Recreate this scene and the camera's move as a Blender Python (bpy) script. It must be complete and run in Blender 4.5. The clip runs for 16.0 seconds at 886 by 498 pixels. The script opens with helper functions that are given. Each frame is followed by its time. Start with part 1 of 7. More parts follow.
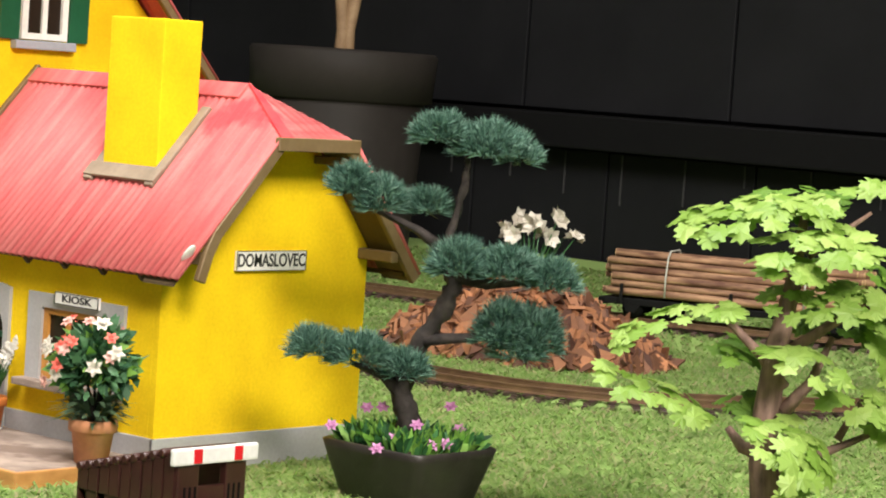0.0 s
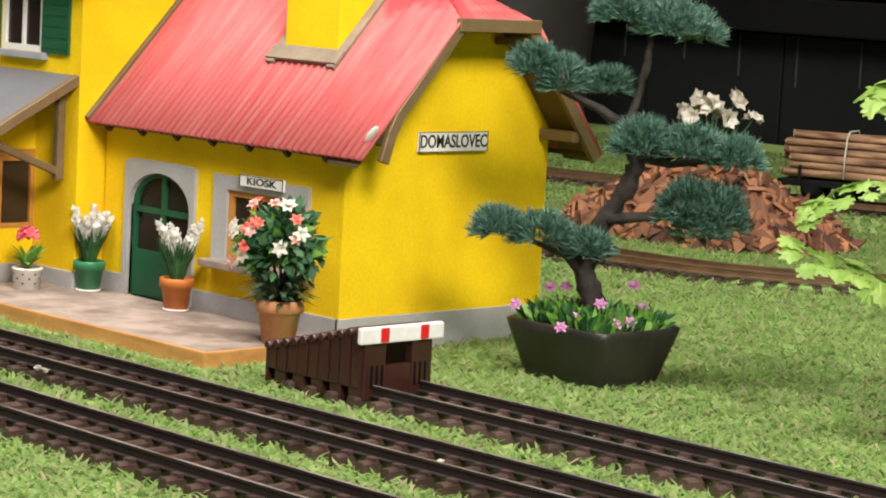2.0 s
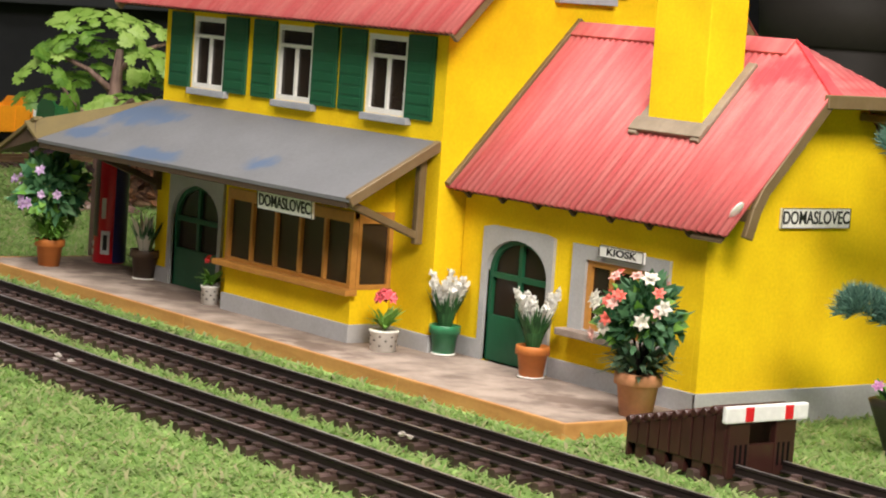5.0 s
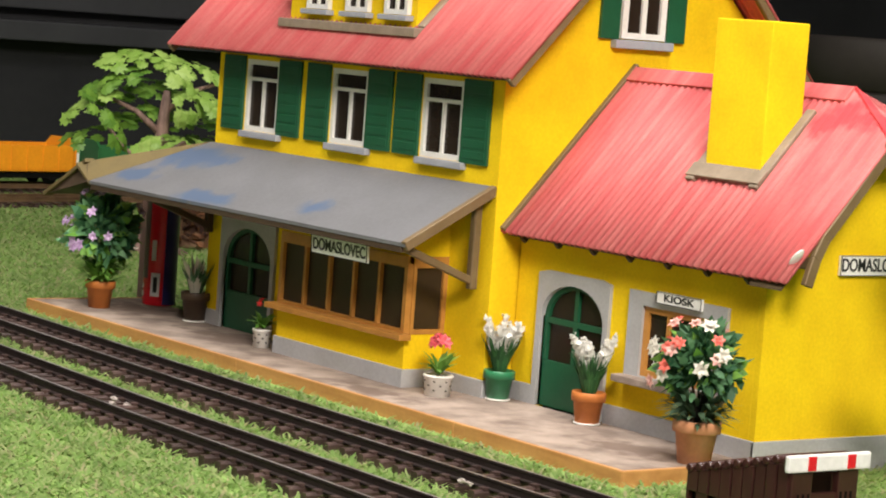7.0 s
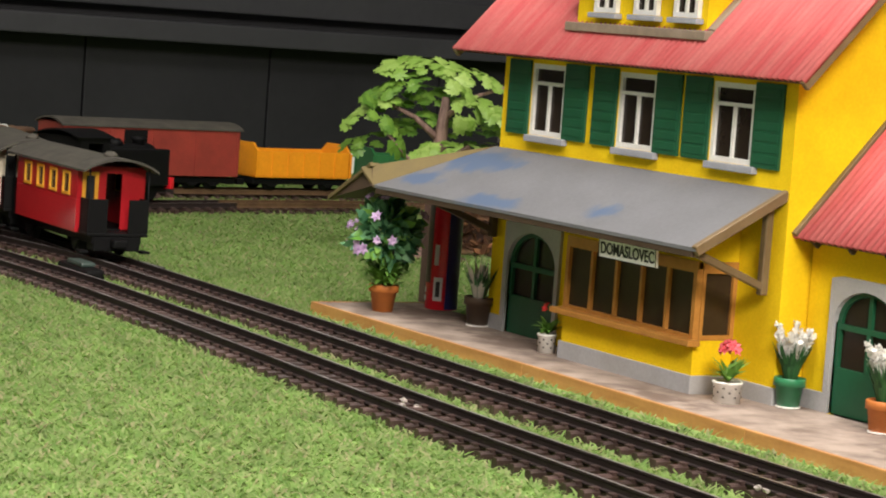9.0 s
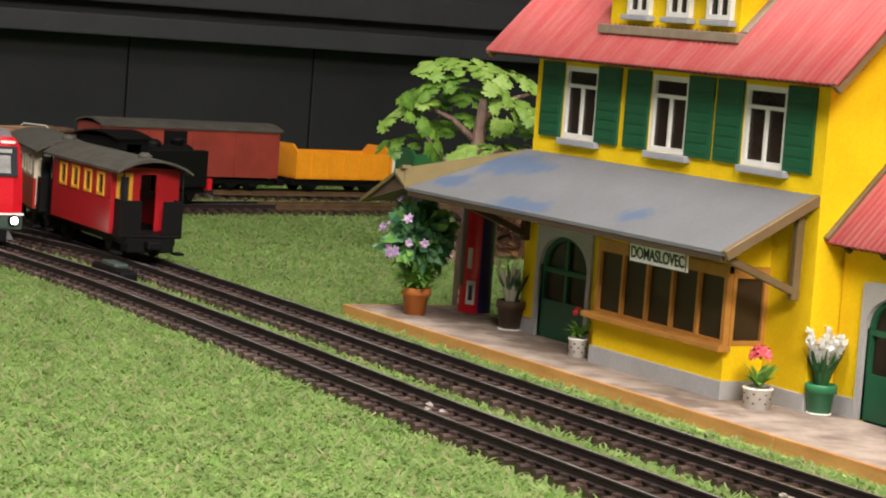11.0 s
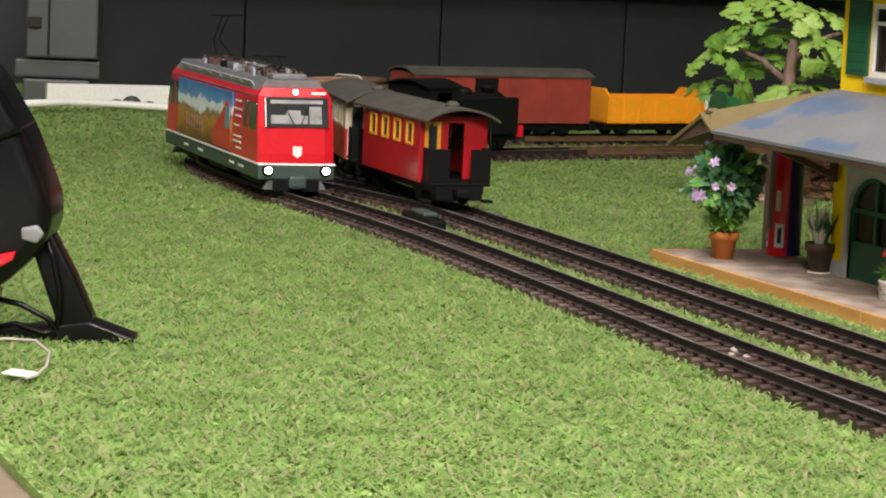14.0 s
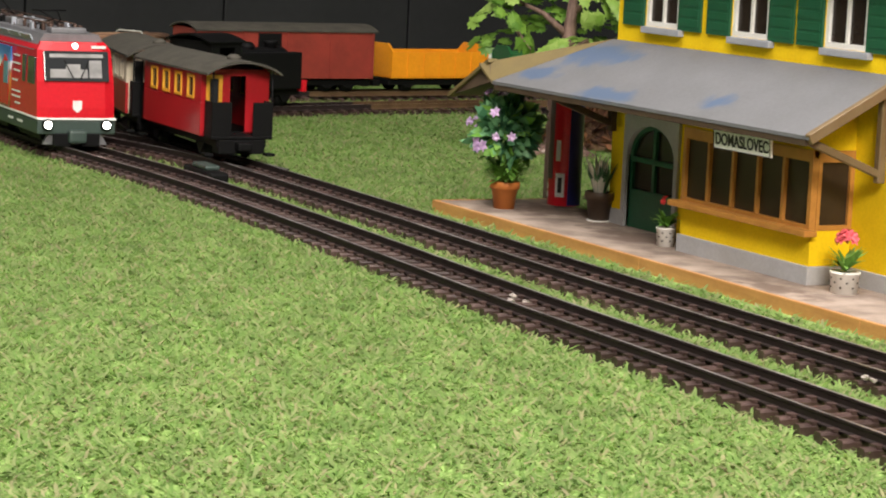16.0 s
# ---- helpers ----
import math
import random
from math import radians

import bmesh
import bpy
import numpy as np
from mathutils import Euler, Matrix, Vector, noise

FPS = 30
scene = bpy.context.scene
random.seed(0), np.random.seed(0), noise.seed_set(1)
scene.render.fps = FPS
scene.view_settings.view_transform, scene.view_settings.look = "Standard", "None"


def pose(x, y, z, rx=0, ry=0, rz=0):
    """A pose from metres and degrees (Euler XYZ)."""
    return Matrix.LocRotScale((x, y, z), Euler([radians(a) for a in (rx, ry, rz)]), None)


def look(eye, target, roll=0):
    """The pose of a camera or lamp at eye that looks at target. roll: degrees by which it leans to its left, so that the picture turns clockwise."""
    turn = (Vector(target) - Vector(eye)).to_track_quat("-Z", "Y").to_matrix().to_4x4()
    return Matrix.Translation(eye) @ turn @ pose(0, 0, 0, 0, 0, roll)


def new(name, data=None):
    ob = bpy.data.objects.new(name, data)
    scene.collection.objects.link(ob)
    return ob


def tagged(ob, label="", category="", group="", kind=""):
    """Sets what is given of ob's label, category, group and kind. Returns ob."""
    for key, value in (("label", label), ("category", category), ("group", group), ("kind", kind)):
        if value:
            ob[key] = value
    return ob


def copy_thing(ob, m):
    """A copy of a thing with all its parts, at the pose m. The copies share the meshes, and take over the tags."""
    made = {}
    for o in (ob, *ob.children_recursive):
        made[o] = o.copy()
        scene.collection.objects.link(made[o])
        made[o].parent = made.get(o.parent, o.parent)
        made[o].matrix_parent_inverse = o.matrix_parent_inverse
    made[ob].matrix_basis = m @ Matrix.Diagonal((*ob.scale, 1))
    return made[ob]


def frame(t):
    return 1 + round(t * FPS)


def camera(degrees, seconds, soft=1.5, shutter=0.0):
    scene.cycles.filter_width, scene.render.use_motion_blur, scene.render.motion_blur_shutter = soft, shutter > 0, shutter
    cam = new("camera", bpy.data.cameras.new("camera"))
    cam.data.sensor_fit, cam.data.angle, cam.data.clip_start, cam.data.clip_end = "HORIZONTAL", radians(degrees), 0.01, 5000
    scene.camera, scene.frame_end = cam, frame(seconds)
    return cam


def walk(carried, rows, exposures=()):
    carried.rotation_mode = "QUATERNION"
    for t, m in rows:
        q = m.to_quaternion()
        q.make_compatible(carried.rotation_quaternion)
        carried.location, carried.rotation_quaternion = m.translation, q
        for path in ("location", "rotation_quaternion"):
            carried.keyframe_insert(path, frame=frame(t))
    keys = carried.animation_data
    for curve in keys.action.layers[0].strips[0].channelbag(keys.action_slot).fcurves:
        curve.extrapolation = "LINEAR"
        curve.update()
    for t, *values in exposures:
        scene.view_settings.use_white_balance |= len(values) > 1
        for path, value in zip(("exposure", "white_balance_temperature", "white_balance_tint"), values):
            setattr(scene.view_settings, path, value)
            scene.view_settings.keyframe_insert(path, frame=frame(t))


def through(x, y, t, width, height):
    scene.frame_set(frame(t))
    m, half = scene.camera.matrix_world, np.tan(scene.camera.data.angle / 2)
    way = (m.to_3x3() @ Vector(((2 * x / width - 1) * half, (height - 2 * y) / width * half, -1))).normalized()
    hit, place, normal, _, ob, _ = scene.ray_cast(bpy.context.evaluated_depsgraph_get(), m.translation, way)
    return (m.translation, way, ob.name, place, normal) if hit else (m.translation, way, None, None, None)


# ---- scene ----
cam = camera(20.23, 16.0, soft=2.0)
PATH = [
    (0, (1.3157, -1.1767, 0.2953), (-0.0138, 0.3113, 0.1594), 3.93),
    (0.5, (1.3153, -1.1754, 0.2931), (0.0143, 0.3350, 0.1318), 3.28),
    (1, (1.3138, -1.1765, 0.2913), (-0.0174, 0.3032, 0.0956), 3.02),
    (1.5, (1.3135, -1.1821, 0.2898), (-0.0634, 0.2520, 0.0715), 2.98),
    (2, (1.3117, -1.1862, 0.2887), (-0.1056, 0.2055, 0.0555), 3.14),
    (2.5, (1.3050, -1.1894, 0.2872), (-0.1378, 0.1749, 0.0479), 3.41),
    (3, (1.3017, -1.1944, 0.2853), (-0.1619, 0.1471, 0.0441), 3.87),
    (3.5, (1.2977, -1.1969, 0.2844), (-0.1834, 0.1256, 0.0451), 4.22),
    (4, (1.2944, -1.1974, 0.2928), (-0.2287, 0.0795, 0.0699), 4.23),
    (4.5, (1.2883, -1.2058, 0.2972), (-0.2777, 0.0208, 0.0901), 4.11),
    (5, (1.2859, -1.2172, 0.3028), (-0.2956, -0.0109, 0.0936), 4.05),
    (5.2, (1.2846, -1.2218, 0.3033), (-0.3015, -0.0214, 0.0944), 4.10),
    (7.3, (1.2678, -1.2324, 0.3069), (-0.3357, -0.0503, 0.1298), 4.20),
    (7.5, (1.2659, -1.2337, 0.3077), (-0.3472, -0.0669, 0.1170), 3.95),
    (8, (1.2532, -1.2399, 0.3006), (-0.4005, -0.1321, 0.1059), 4.01),
    (8.5, (1.2497, -1.2426, 0.2969), (-0.4470, -0.2001, 0.1114), 4.12),
    (9, (1.2473, -1.2459, 0.2955), (-0.4660, -0.2308, 0.1110), 4.21),
    (9.5, (1.2510, -1.2460, 0.2968), (-0.4729, -0.2492, 0.1103), 4.32),
    (9.7, (1.2495, -1.2460, 0.2971), (-0.4784, -0.2564, 0.1099), 4.40),
    (11.8, (1.2451, -1.2092, 0.2985), (-0.4992, -0.2483, 0.1132), 4.05),
    (12, (1.2455, -1.2087, 0.2996), (-0.5141, -0.2775, 0.1074), 3.76),
    (12.5, (1.2429, -1.2122, 0.3016), (-0.5800, -0.4207, 0.0769), 3.02),
    (13, (1.2428, -1.2123, 0.2994), (-0.6127, -0.5100, 0.0472), 2.80),
    (13.5, (1.2479, -1.2083, 0.2993), (-0.6038, -0.4967, 0.0445), 2.69),
    (14, (1.2508, -1.2062, 0.3006), (-0.5894, -0.4631, 0.0529), 2.62),
    (14.5, (1.2541, -1.2030, 0.3029), (-0.5755, -0.4326, 0.0599), 2.64),
    (15, (1.2560, -1.2033, 0.3028), (-0.5615, -0.4042, 0.0613), 2.72),
    (15.5, (1.2595, -1.2000, 0.2977), (-0.5369, -0.3579, 0.0449), 2.74),
    (16, (1.2565, -1.1995, 0.2907), (-0.5110, -0.3032, 0.0207), 2.68),
]
walk(cam, [(t, look(eye, target, roll)) for t, eye, target, roll in PATH], [(0.0, -0.12), (1.5, -0.28), (5.2, -0.3), (7.5, -0.3), (9.5, -0.3), (12.0, -0.26), (12.5, -0.42), (13.0, -0.9), (13.5, -0.68), (14.0, -0.22), (16.0, -0.22)])

# ---- light: hall lamps high over the layout, the strongest to the right of the station ----
world = bpy.data.worlds.new("world")
scene.world = world
world.use_nodes = True
world.node_tree.nodes["Background"].inputs[0].default_value = (1.0, 0.98, 0.95, 1)
world.node_tree.nodes["Background"].inputs[1].default_value = 0.14


def hall_lamp(at, target, sx, sy, watts, colour=(1.0, 0.95, 0.915)):
    data = bpy.data.lights.new("hall_lamp_light", "AREA")
    data.shape, data.size, data.size_y, data.energy, data.color = "RECTANGLE", sx, sy, watts, colour
    ob = new("hall_lamp_light", data)
    ob.matrix_world = look(at, target)
    return ob


hall_lamp((2.85, -1.45, 2.15), (-0.2, -0.1, 0.0), 1.1, 0.9, 222, (1.0, 0.91, 0.82))
hall_lamp((0.1, -1.75, 2.85), (-0.4, 0.0, 0.1), 1.8, 0.5, 40)
hall_lamp((0.12, -0.42, 2.3), (0.05, -0.35, 0.0), 1.6, 0.5, 92)
hall_lamp((-2.2, -1.6, 2.6), (-1.9, -0.1, 0.0), 1.2, 0.8, 10)

# ---- materials ----
def mat(name, colour, rough=0.6, metal=0.0, spots=None, scale=40.0, amount=0.35, fine=260.0, bump=0.15, depth=0.0006,
        random_amount=0.0, transmission=0.0, spec=0.5, stretch=None, sharp=False):
    """A surface with variation at two sizes: broad stains and fine grain, with relief from the grain."""
    m = bpy.data.materials.new(name)
    m.use_nodes = True
    nt = m.node_tree
    n, l = nt.nodes, nt.links
    b = n["Principled BSDF"]
    b.inputs["Roughness"].default_value = rough
    b.inputs["Metallic"].default_value = metal
    b.inputs["Specular IOR Level"].default_value = spec
    b.inputs["Transmission Weight"].default_value = transmission
    tc = n.new("ShaderNodeTexCoord")
    big = n.new("ShaderNodeTexNoise")
    big.inputs["Scale"].default_value = scale
    big.inputs["Detail"].default_value = 5
    if stretch:
        mp_node = n.new("ShaderNodeMapping")
        mp_node.inputs["Scale"].default_value = stretch
        l.new(tc.outputs["Object"], mp_node.inputs["Vector"])
        l.new(mp_node.outputs["Vector"], big.inputs["Vector"])
    else:
        l.new(tc.outputs["Object"], big.inputs["Vector"])
    small = n.new("ShaderNodeTexNoise")
    small.inputs["Scale"].default_value = fine
    small.inputs["Detail"].default_value = 3
    l.new(tc.outputs["Object"], small.inputs["Vector"])
    ramp = n.new("ShaderNodeValToRGB")
    ramp.color_ramp.elements[0].position, ramp.color_ramp.elements[1].position = (0.52, 0.60) if sharp else (0.35, 0.68)
    l.new(big.outputs["Fac"], ramp.inputs["Fac"])
    mix = n.new("ShaderNodeMix")
    mix.data_type = "RGBA"
    other = spots or tuple(c * 0.7 for c in colour)
    mix.inputs["A"].default_value = (*colour, 1)
    mix.inputs["B"].default_value = (*other, 1)
    scaled = n.new("ShaderNodeMath")
    scaled.operation = "MULTIPLY"
    scaled.inputs[1].default_value = amount
    l.new(ramp.outputs["Color"], scaled.inputs[0])
    l.new(scaled.outputs[0], mix.inputs["Factor"])
    vary = n.new("ShaderNodeHueSaturation")
    l.new(mix.outputs["Result"], vary.inputs["Color"])
    value = n.new("ShaderNodeMapRange")
    value.inputs["To Min"].default_value, value.inputs["To Max"].default_value = 0.86, 1.14
    l.new(small.outputs["Fac"], value.inputs["Value"])
    if random_amount:
        info = n.new("ShaderNodeObjectInfo")
        rnd = n.new("ShaderNodeMapRange")
        rnd.inputs["To Min"].default_value, rnd.inputs["To Max"].default_value = 1 - random_amount, 1 + random_amount
        l.new(info.outputs["Random"], rnd.inputs["Value"])
        both = n.new("ShaderNodeMath")
        both.operation = "MULTIPLY"
        l.new(rnd.outputs["Result"], both.inputs[0])
        l.new(value.outputs["Result"], both.inputs[1])
        l.new(both.outputs[0], vary.inputs["Value"])
    else:
        l.new(value.outputs["Result"], vary.inputs["Value"])
    l.new(vary.outputs["Color"], b.inputs["Base Color"])
    if bump:
        bp = n.new("ShaderNodeBump")
        bp.inputs["Strength"].default_value = bump
        bp.inputs["Distance"].default_value = depth
        l.new(small.outputs["Fac"], bp.inputs["Height"])
        l.new(bp.outputs["Normal"], b.inputs["Normal"])
    return m


def leafy(name, dark, light, rough=0.55, through=0.25, patches=0.0, tones=()):
    """Plastic leaves and needles, each a little different."""
    m = bpy.data.materials.new(name)
    m.use_nodes = True
    n, l = m.node_tree.nodes, m.node_tree.links
    b = n["Principled BSDF"]
    b.inputs["Roughness"].default_value = rough
    geo = n.new("ShaderNodeNewGeometry")
    mix = n.new("ShaderNodeMix")
    mix.data_type = "RGBA"
    mix.inputs["A"].default_value, mix.inputs["B"].default_value = (*dark, 1), (*light, 1)
    l.new(geo.outputs["Random Per Island"], mix.inputs["Factor"])
    tone = mix.outputs["Result"]
    if tones:
        ramp = n.new("ShaderNodeValToRGB")
        e = ramp.color_ramp.elements
        e[0].position, e[0].color = tones[0][0], (*tones[0][1], 1)
        e[1].position, e[1].color = tones[-1][0], (*tones[-1][1], 1)
        for pos, col in tones[1:-1]:
            e.new(pos).color = (*col, 1)
        l.new(geo.outputs["Random Per Island"], ramp.inputs["Fac"])
        tone = ramp.outputs["Color"]
    if patches:
        tc = n.new("ShaderNodeTexCoord")
        spots = n.new("ShaderNodeTexNoise")
        spots.inputs["Scale"].default_value = patches
        spots.inputs["Detail"].default_value = 4
        spots.inputs["Roughness"].default_value = 0.6
        l.new(tc.outputs["Object"], spots.inputs["Vector"])
        strength = n.new("ShaderNodeMapRange")
        strength.inputs["From Min"].default_value, strength.inputs["From Max"].default_value = 0.3, 0.7
        strength.inputs["To Min"].default_value, strength.inputs["To Max"].default_value = 0.76, 1.18
        l.new(spots.outputs["Fac"], strength.inputs["Value"])
        hsv = n.new("ShaderNodeHueSaturation")
        l.new(strength.outputs["Result"], hsv.inputs["Value"])
        l.new(tone, hsv.inputs["Color"])
        tone = hsv.outputs["Color"]
    l.new(tone, b.inputs["Base Color"])
    if through:
        out = n["Material Output"]
        tr = n.new("ShaderNodeBsdfTranslucent")
        l.new(tone, tr.inputs["Color"])
        add = n.new("ShaderNodeMixShader")
        add.inputs[0].default_value = through
        l.new(b.outputs[0], add.inputs[1])
        l.new(tr.outputs[0], add.inputs[2])
        l.new(add.outputs[0], out.inputs["Surface"])
    return m


def glow(name, colour, strength):
    m = bpy.data.materials.new(name)
    m.use_nodes = True
    b = m.node_tree.nodes["Principled BSDF"]
    b.inputs["Emission Color"].default_value = (*colour, 1)
    b.inputs["Emission Strength"].default_value = strength
    return m


YELLOW = mat("yellow_plaster", (0.86, 0.60, 0.010), 0.85, spots=(0.68, 0.42, 0.008), scale=19, amount=0.6, fine=380, bump=0.25, spec=0.15)
FLASHING = mat("flashing_board", (0.26, 0.205, 0.15), 0.7, spots=(0.17, 0.13, 0.09), scale=60, amount=0.7)
RED_ROOF = mat("red_sheet", (0.490, 0.088, 0.092), 0.85, spec=0.2, spots=(0.55, 0.185, 0.172), scale=34, amount=0.7, fine=300, bump=0.1, stretch=(3.0, 0.35, 0.35))
FRESH_RED = mat("fresh_red_sheet", (0.58, 0.032, 0.046), 0.7, spec=0.3, spots=(0.55, 0.10, 0.10), scale=40, amount=0.6)
GREY_SHEET = mat("grey_sheet", (0.142, 0.143, 0.152), 0.7, spots=(0.115, 0.116, 0.122), scale=22, amount=0.6, fine=300)
GREY_PAINT = mat("grey_plaster", (0.40, 0.40, 0.41), 0.7, spots=(0.30, 0.29, 0.27), scale=30, amount=0.5, fine=350, bump=0.3)
BROWN_WOOD = mat("brown_verge_wood", (0.17, 0.115, 0.055), 0.6, spots=(0.13, 0.08, 0.03), scale=60, amount=0.6)
OLIVE_SHEET = mat("olive_sheet", (0.15, 0.110, 0.038), 0.75, spots=(0.12, 0.09, 0.035), scale=45, amount=0.8)
SOFFIT_WOOD = mat("shaded_soffit_wood", (0.11, 0.072, 0.034), 0.75, spots=(0.07, 0.044, 0.02), scale=50, amount=0.7)
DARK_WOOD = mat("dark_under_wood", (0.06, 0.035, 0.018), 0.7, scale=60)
ORANGE_WOOD = mat("varnished_wood", (0.50, 0.23, 0.05), 0.42, spots=(0.36, 0.15, 0.03), scale=70, amount=0.6, fine=320)
GREEN_PAINT = mat("green_paint", (0.010, 0.088, 0.039), 0.45, spots=(0.007, 0.070, 0.027), scale=50, amount=0.5)
WHITE_PAINT = mat("white_paint", (0.78, 0.77, 0.74), 0.4, spots=(0.6, 0.58, 0.53), scale=60, amount=0.3)
SILL_GREY = mat("sill_grey", (0.33, 0.34, 0.38), 0.6, scale=60)
DARK_PANE = mat("window_pane", (0.024, 0.016, 0.011), 0.22, scale=30, bump=0.0, spec=0.3)
BAY_PANE = mat("bay_window_pane", (0.035, 0.022, 0.013), 0.3, spots=(0.075, 0.052, 0.024), scale=20, bump=0.0, spec=0.25)
PLATFORM_TOP = mat("platform_slab", (0.36, 0.285, 0.235), 0.9, spots=(0.15, 0.11, 0.088), scale=34, amount=0.9, fine=210, bump=0.4, depth=0.001)
PLATFORM_EDGE = mat("platform_board", (0.50, 0.25, 0.085), 0.5, spots=(0.33, 0.14, 0.04), stretch=(0.4, 1.0, 3.0), scale=40, amount=0.8, fine=200)
INK = mat("black_ink", (0.012, 0.012, 0.012), 0.5, bump=0)
SIGN_WHITE = mat("sign_white", (0.84, 0.83, 0.80), 0.45, scale=50, amount=0.2, bump=0)
SLEEPER = mat("brown_plastic_sleeper", (0.035, 0.0185, 0.016), 0.4, spots=(0.092, 0.060, 0.053), scale=110, amount=0.75, random_amount=0.4)
RAIL = mat("dark_rail_metal", (0.020, 0.0135, 0.013), 0.6, spec=0.25, spots=(0.016, 0.010, 0.009), scale=70, amount=0.85)
# Worn rail tops, paler so the thin highlight lies in the colour.
RAIL_HEAD = mat("worn_highlit_rail_head", (0.30, 0.28, 0.28), 0.38, metal=0.4, spots=(0.045, 0.034, 0.032), scale=45, amount=0.85, stretch=(0.5, 2.0, 1.0))
RAIL_BROWN = mat("brown_rail_metal", (0.16, 0.095, 0.052), 0.45, metal=0.4, spots=(0.09, 0.05, 0.03), scale=60, amount=0.8)
GRASS_BASE = mat("turf_backing", (0.260, 0.395, 0.108), 0.9, spots=(0.215, 0.345, 0.085), scale=40)
BLADES = leafy("turf_blades", (0.115, 0.255, 0.055), (0.335, 0.445, 0.150), 0.8, through=0.5, patches=26.0,
               tones=((0.0, (0.178, 0.308, 0.076)), (0.3, (0.234, 0.365, 0.096)), (0.60, (0.290, 0.402, 0.127)), (0.82, (0.345, 0.420, 0.168)), (0.94, (0.43, 0.40, 0.215))))
BLACK_WALL = mat("black_board_wall", (0.0065, 0.0068, 0.0080), 0.6, spots=(0.011, 0.0113, 0.013), scale=6, amount=0.7, fine=60, bump=0.05, spec=0.2)

def stain(m, places, colour, ragged=34.0):
    """Blots of another colour at given places on a material, with ragged edges."""
    n, l = m.node_tree.nodes, m.node_tree.links
    b = n["Principled BSDF"]
    under = b.inputs["Base Color"].links[0].from_socket
    tc = n.new("ShaderNodeTexCoord")
    edge = n.new("ShaderNodeTexNoise")
    edge.inputs["Scale"].default_value = ragged
    edge.inputs["Detail"].default_value = 6
    l.new(tc.outputs["Object"], edge.inputs["Vector"])
    total = None
    for (x, y, z), wide, deep in places:
        move = n.new("ShaderNodeMapping")
        move.vector_type = "TEXTURE"
        move.inputs["Location"].default_value = (x, y, z)
        move.inputs["Scale"].default_value = (wide, deep, deep)
        l.new(tc.outputs["Object"], move.inputs["Vector"])
        size = n.new("ShaderNodeVectorMath")
        size.operation = "LENGTH"
        l.new(move.outputs["Vector"], size.inputs[0])
        if total is None:
            total = size.outputs["Value"]
        else:
            least = n.new("ShaderNodeMath")
            least.operation = "MINIMUM"
            l.new(total, least.inputs[0])
            l.new(size.outputs["Value"], least.inputs[1])
            total = least.outputs[0]
    add = n.new("ShaderNodeMath")
    add.operation = "MULTIPLY_ADD"
    add.inputs[1].default_value = 2.6
    l.new(edge.outputs["Fac"], add.inputs[0])
    l.new(total, add.inputs[2])
    mask = n.new("ShaderNodeMapRange")
    mask.inputs["From Min"].default_value, mask.inputs["From Max"].default_value = 2.35, 1.75
    mask.inputs["To Min"].default_value, mask.inputs["To Max"].default_value = 0.0, 0.85
    l.new(add.outputs[0], mask.inputs["Value"])
    mix = n.new("ShaderNodeMix")
    mix.data_type = "RGBA"
    mix.inputs["B"].default_value = (*colour, 1)
    l.new(mask.outputs["Result"], mix.inputs["Factor"])
    l.new(under, mix.inputs["A"])
    l.new(mix.outputs["Result"], b.inputs["Base Color"])


stain(GREY_SHEET, [((-0.712, -0.050, 0.168), 0.060, 0.022), ((-0.755, -0.090, 0.1455), 0.040, 0.014), ((-0.604, -0.104, 0.138), 0.050, 0.012), ((-0.452, -0.091, 0.1455), 0.022, 0.014)], (0.062, 0.100, 0.175))
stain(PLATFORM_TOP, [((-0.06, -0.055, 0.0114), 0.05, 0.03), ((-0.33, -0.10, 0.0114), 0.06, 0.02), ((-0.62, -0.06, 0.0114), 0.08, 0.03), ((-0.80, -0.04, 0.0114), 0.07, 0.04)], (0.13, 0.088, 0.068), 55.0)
stain(RED_ROOF, [((-0.035, 0.078, 0.255), 0.020, 0.020), ((-0.02, 0.085, 0.265), 0.022, 0.016), ((0.002, 0.088, 0.262), 0.024, 0.016)], (0.56, 0.045, 0.055), 60.0)

# ---- tools for meshes ----
SET = Matrix.Identity(4)   # where the block that is being built stands


def part(name, bm, material, parent=None, label=""):
    me = bpy.data.meshes.new(name)
    bm.to_mesh(me)
    bm.free()
    me.transform(SET)
    me.materials.append(material)
    ob = new(name, me)
    if parent is not None:
        ob.parent = parent
    if label:
        ob["label"] = label
    return ob


def raw(name, verts, faces, material, parent=None, label=""):
    me = bpy.data.meshes.new(name)
    me.from_pydata(verts, [], faces)
    me.transform(SET)
    me.update()
    me.materials.append(material)
    ob = new(name, me)
    if parent is not None:
        ob.parent = parent
    if label:
        ob["label"] = label
    return ob


def thing(name, label, category, at=None, group="", kind=""):
    ob = new(name)
    ob.empty_display_size = 0.01
    if at is not None:
        ob.matrix_world = at
    return tagged(ob, label, category, group, kind)


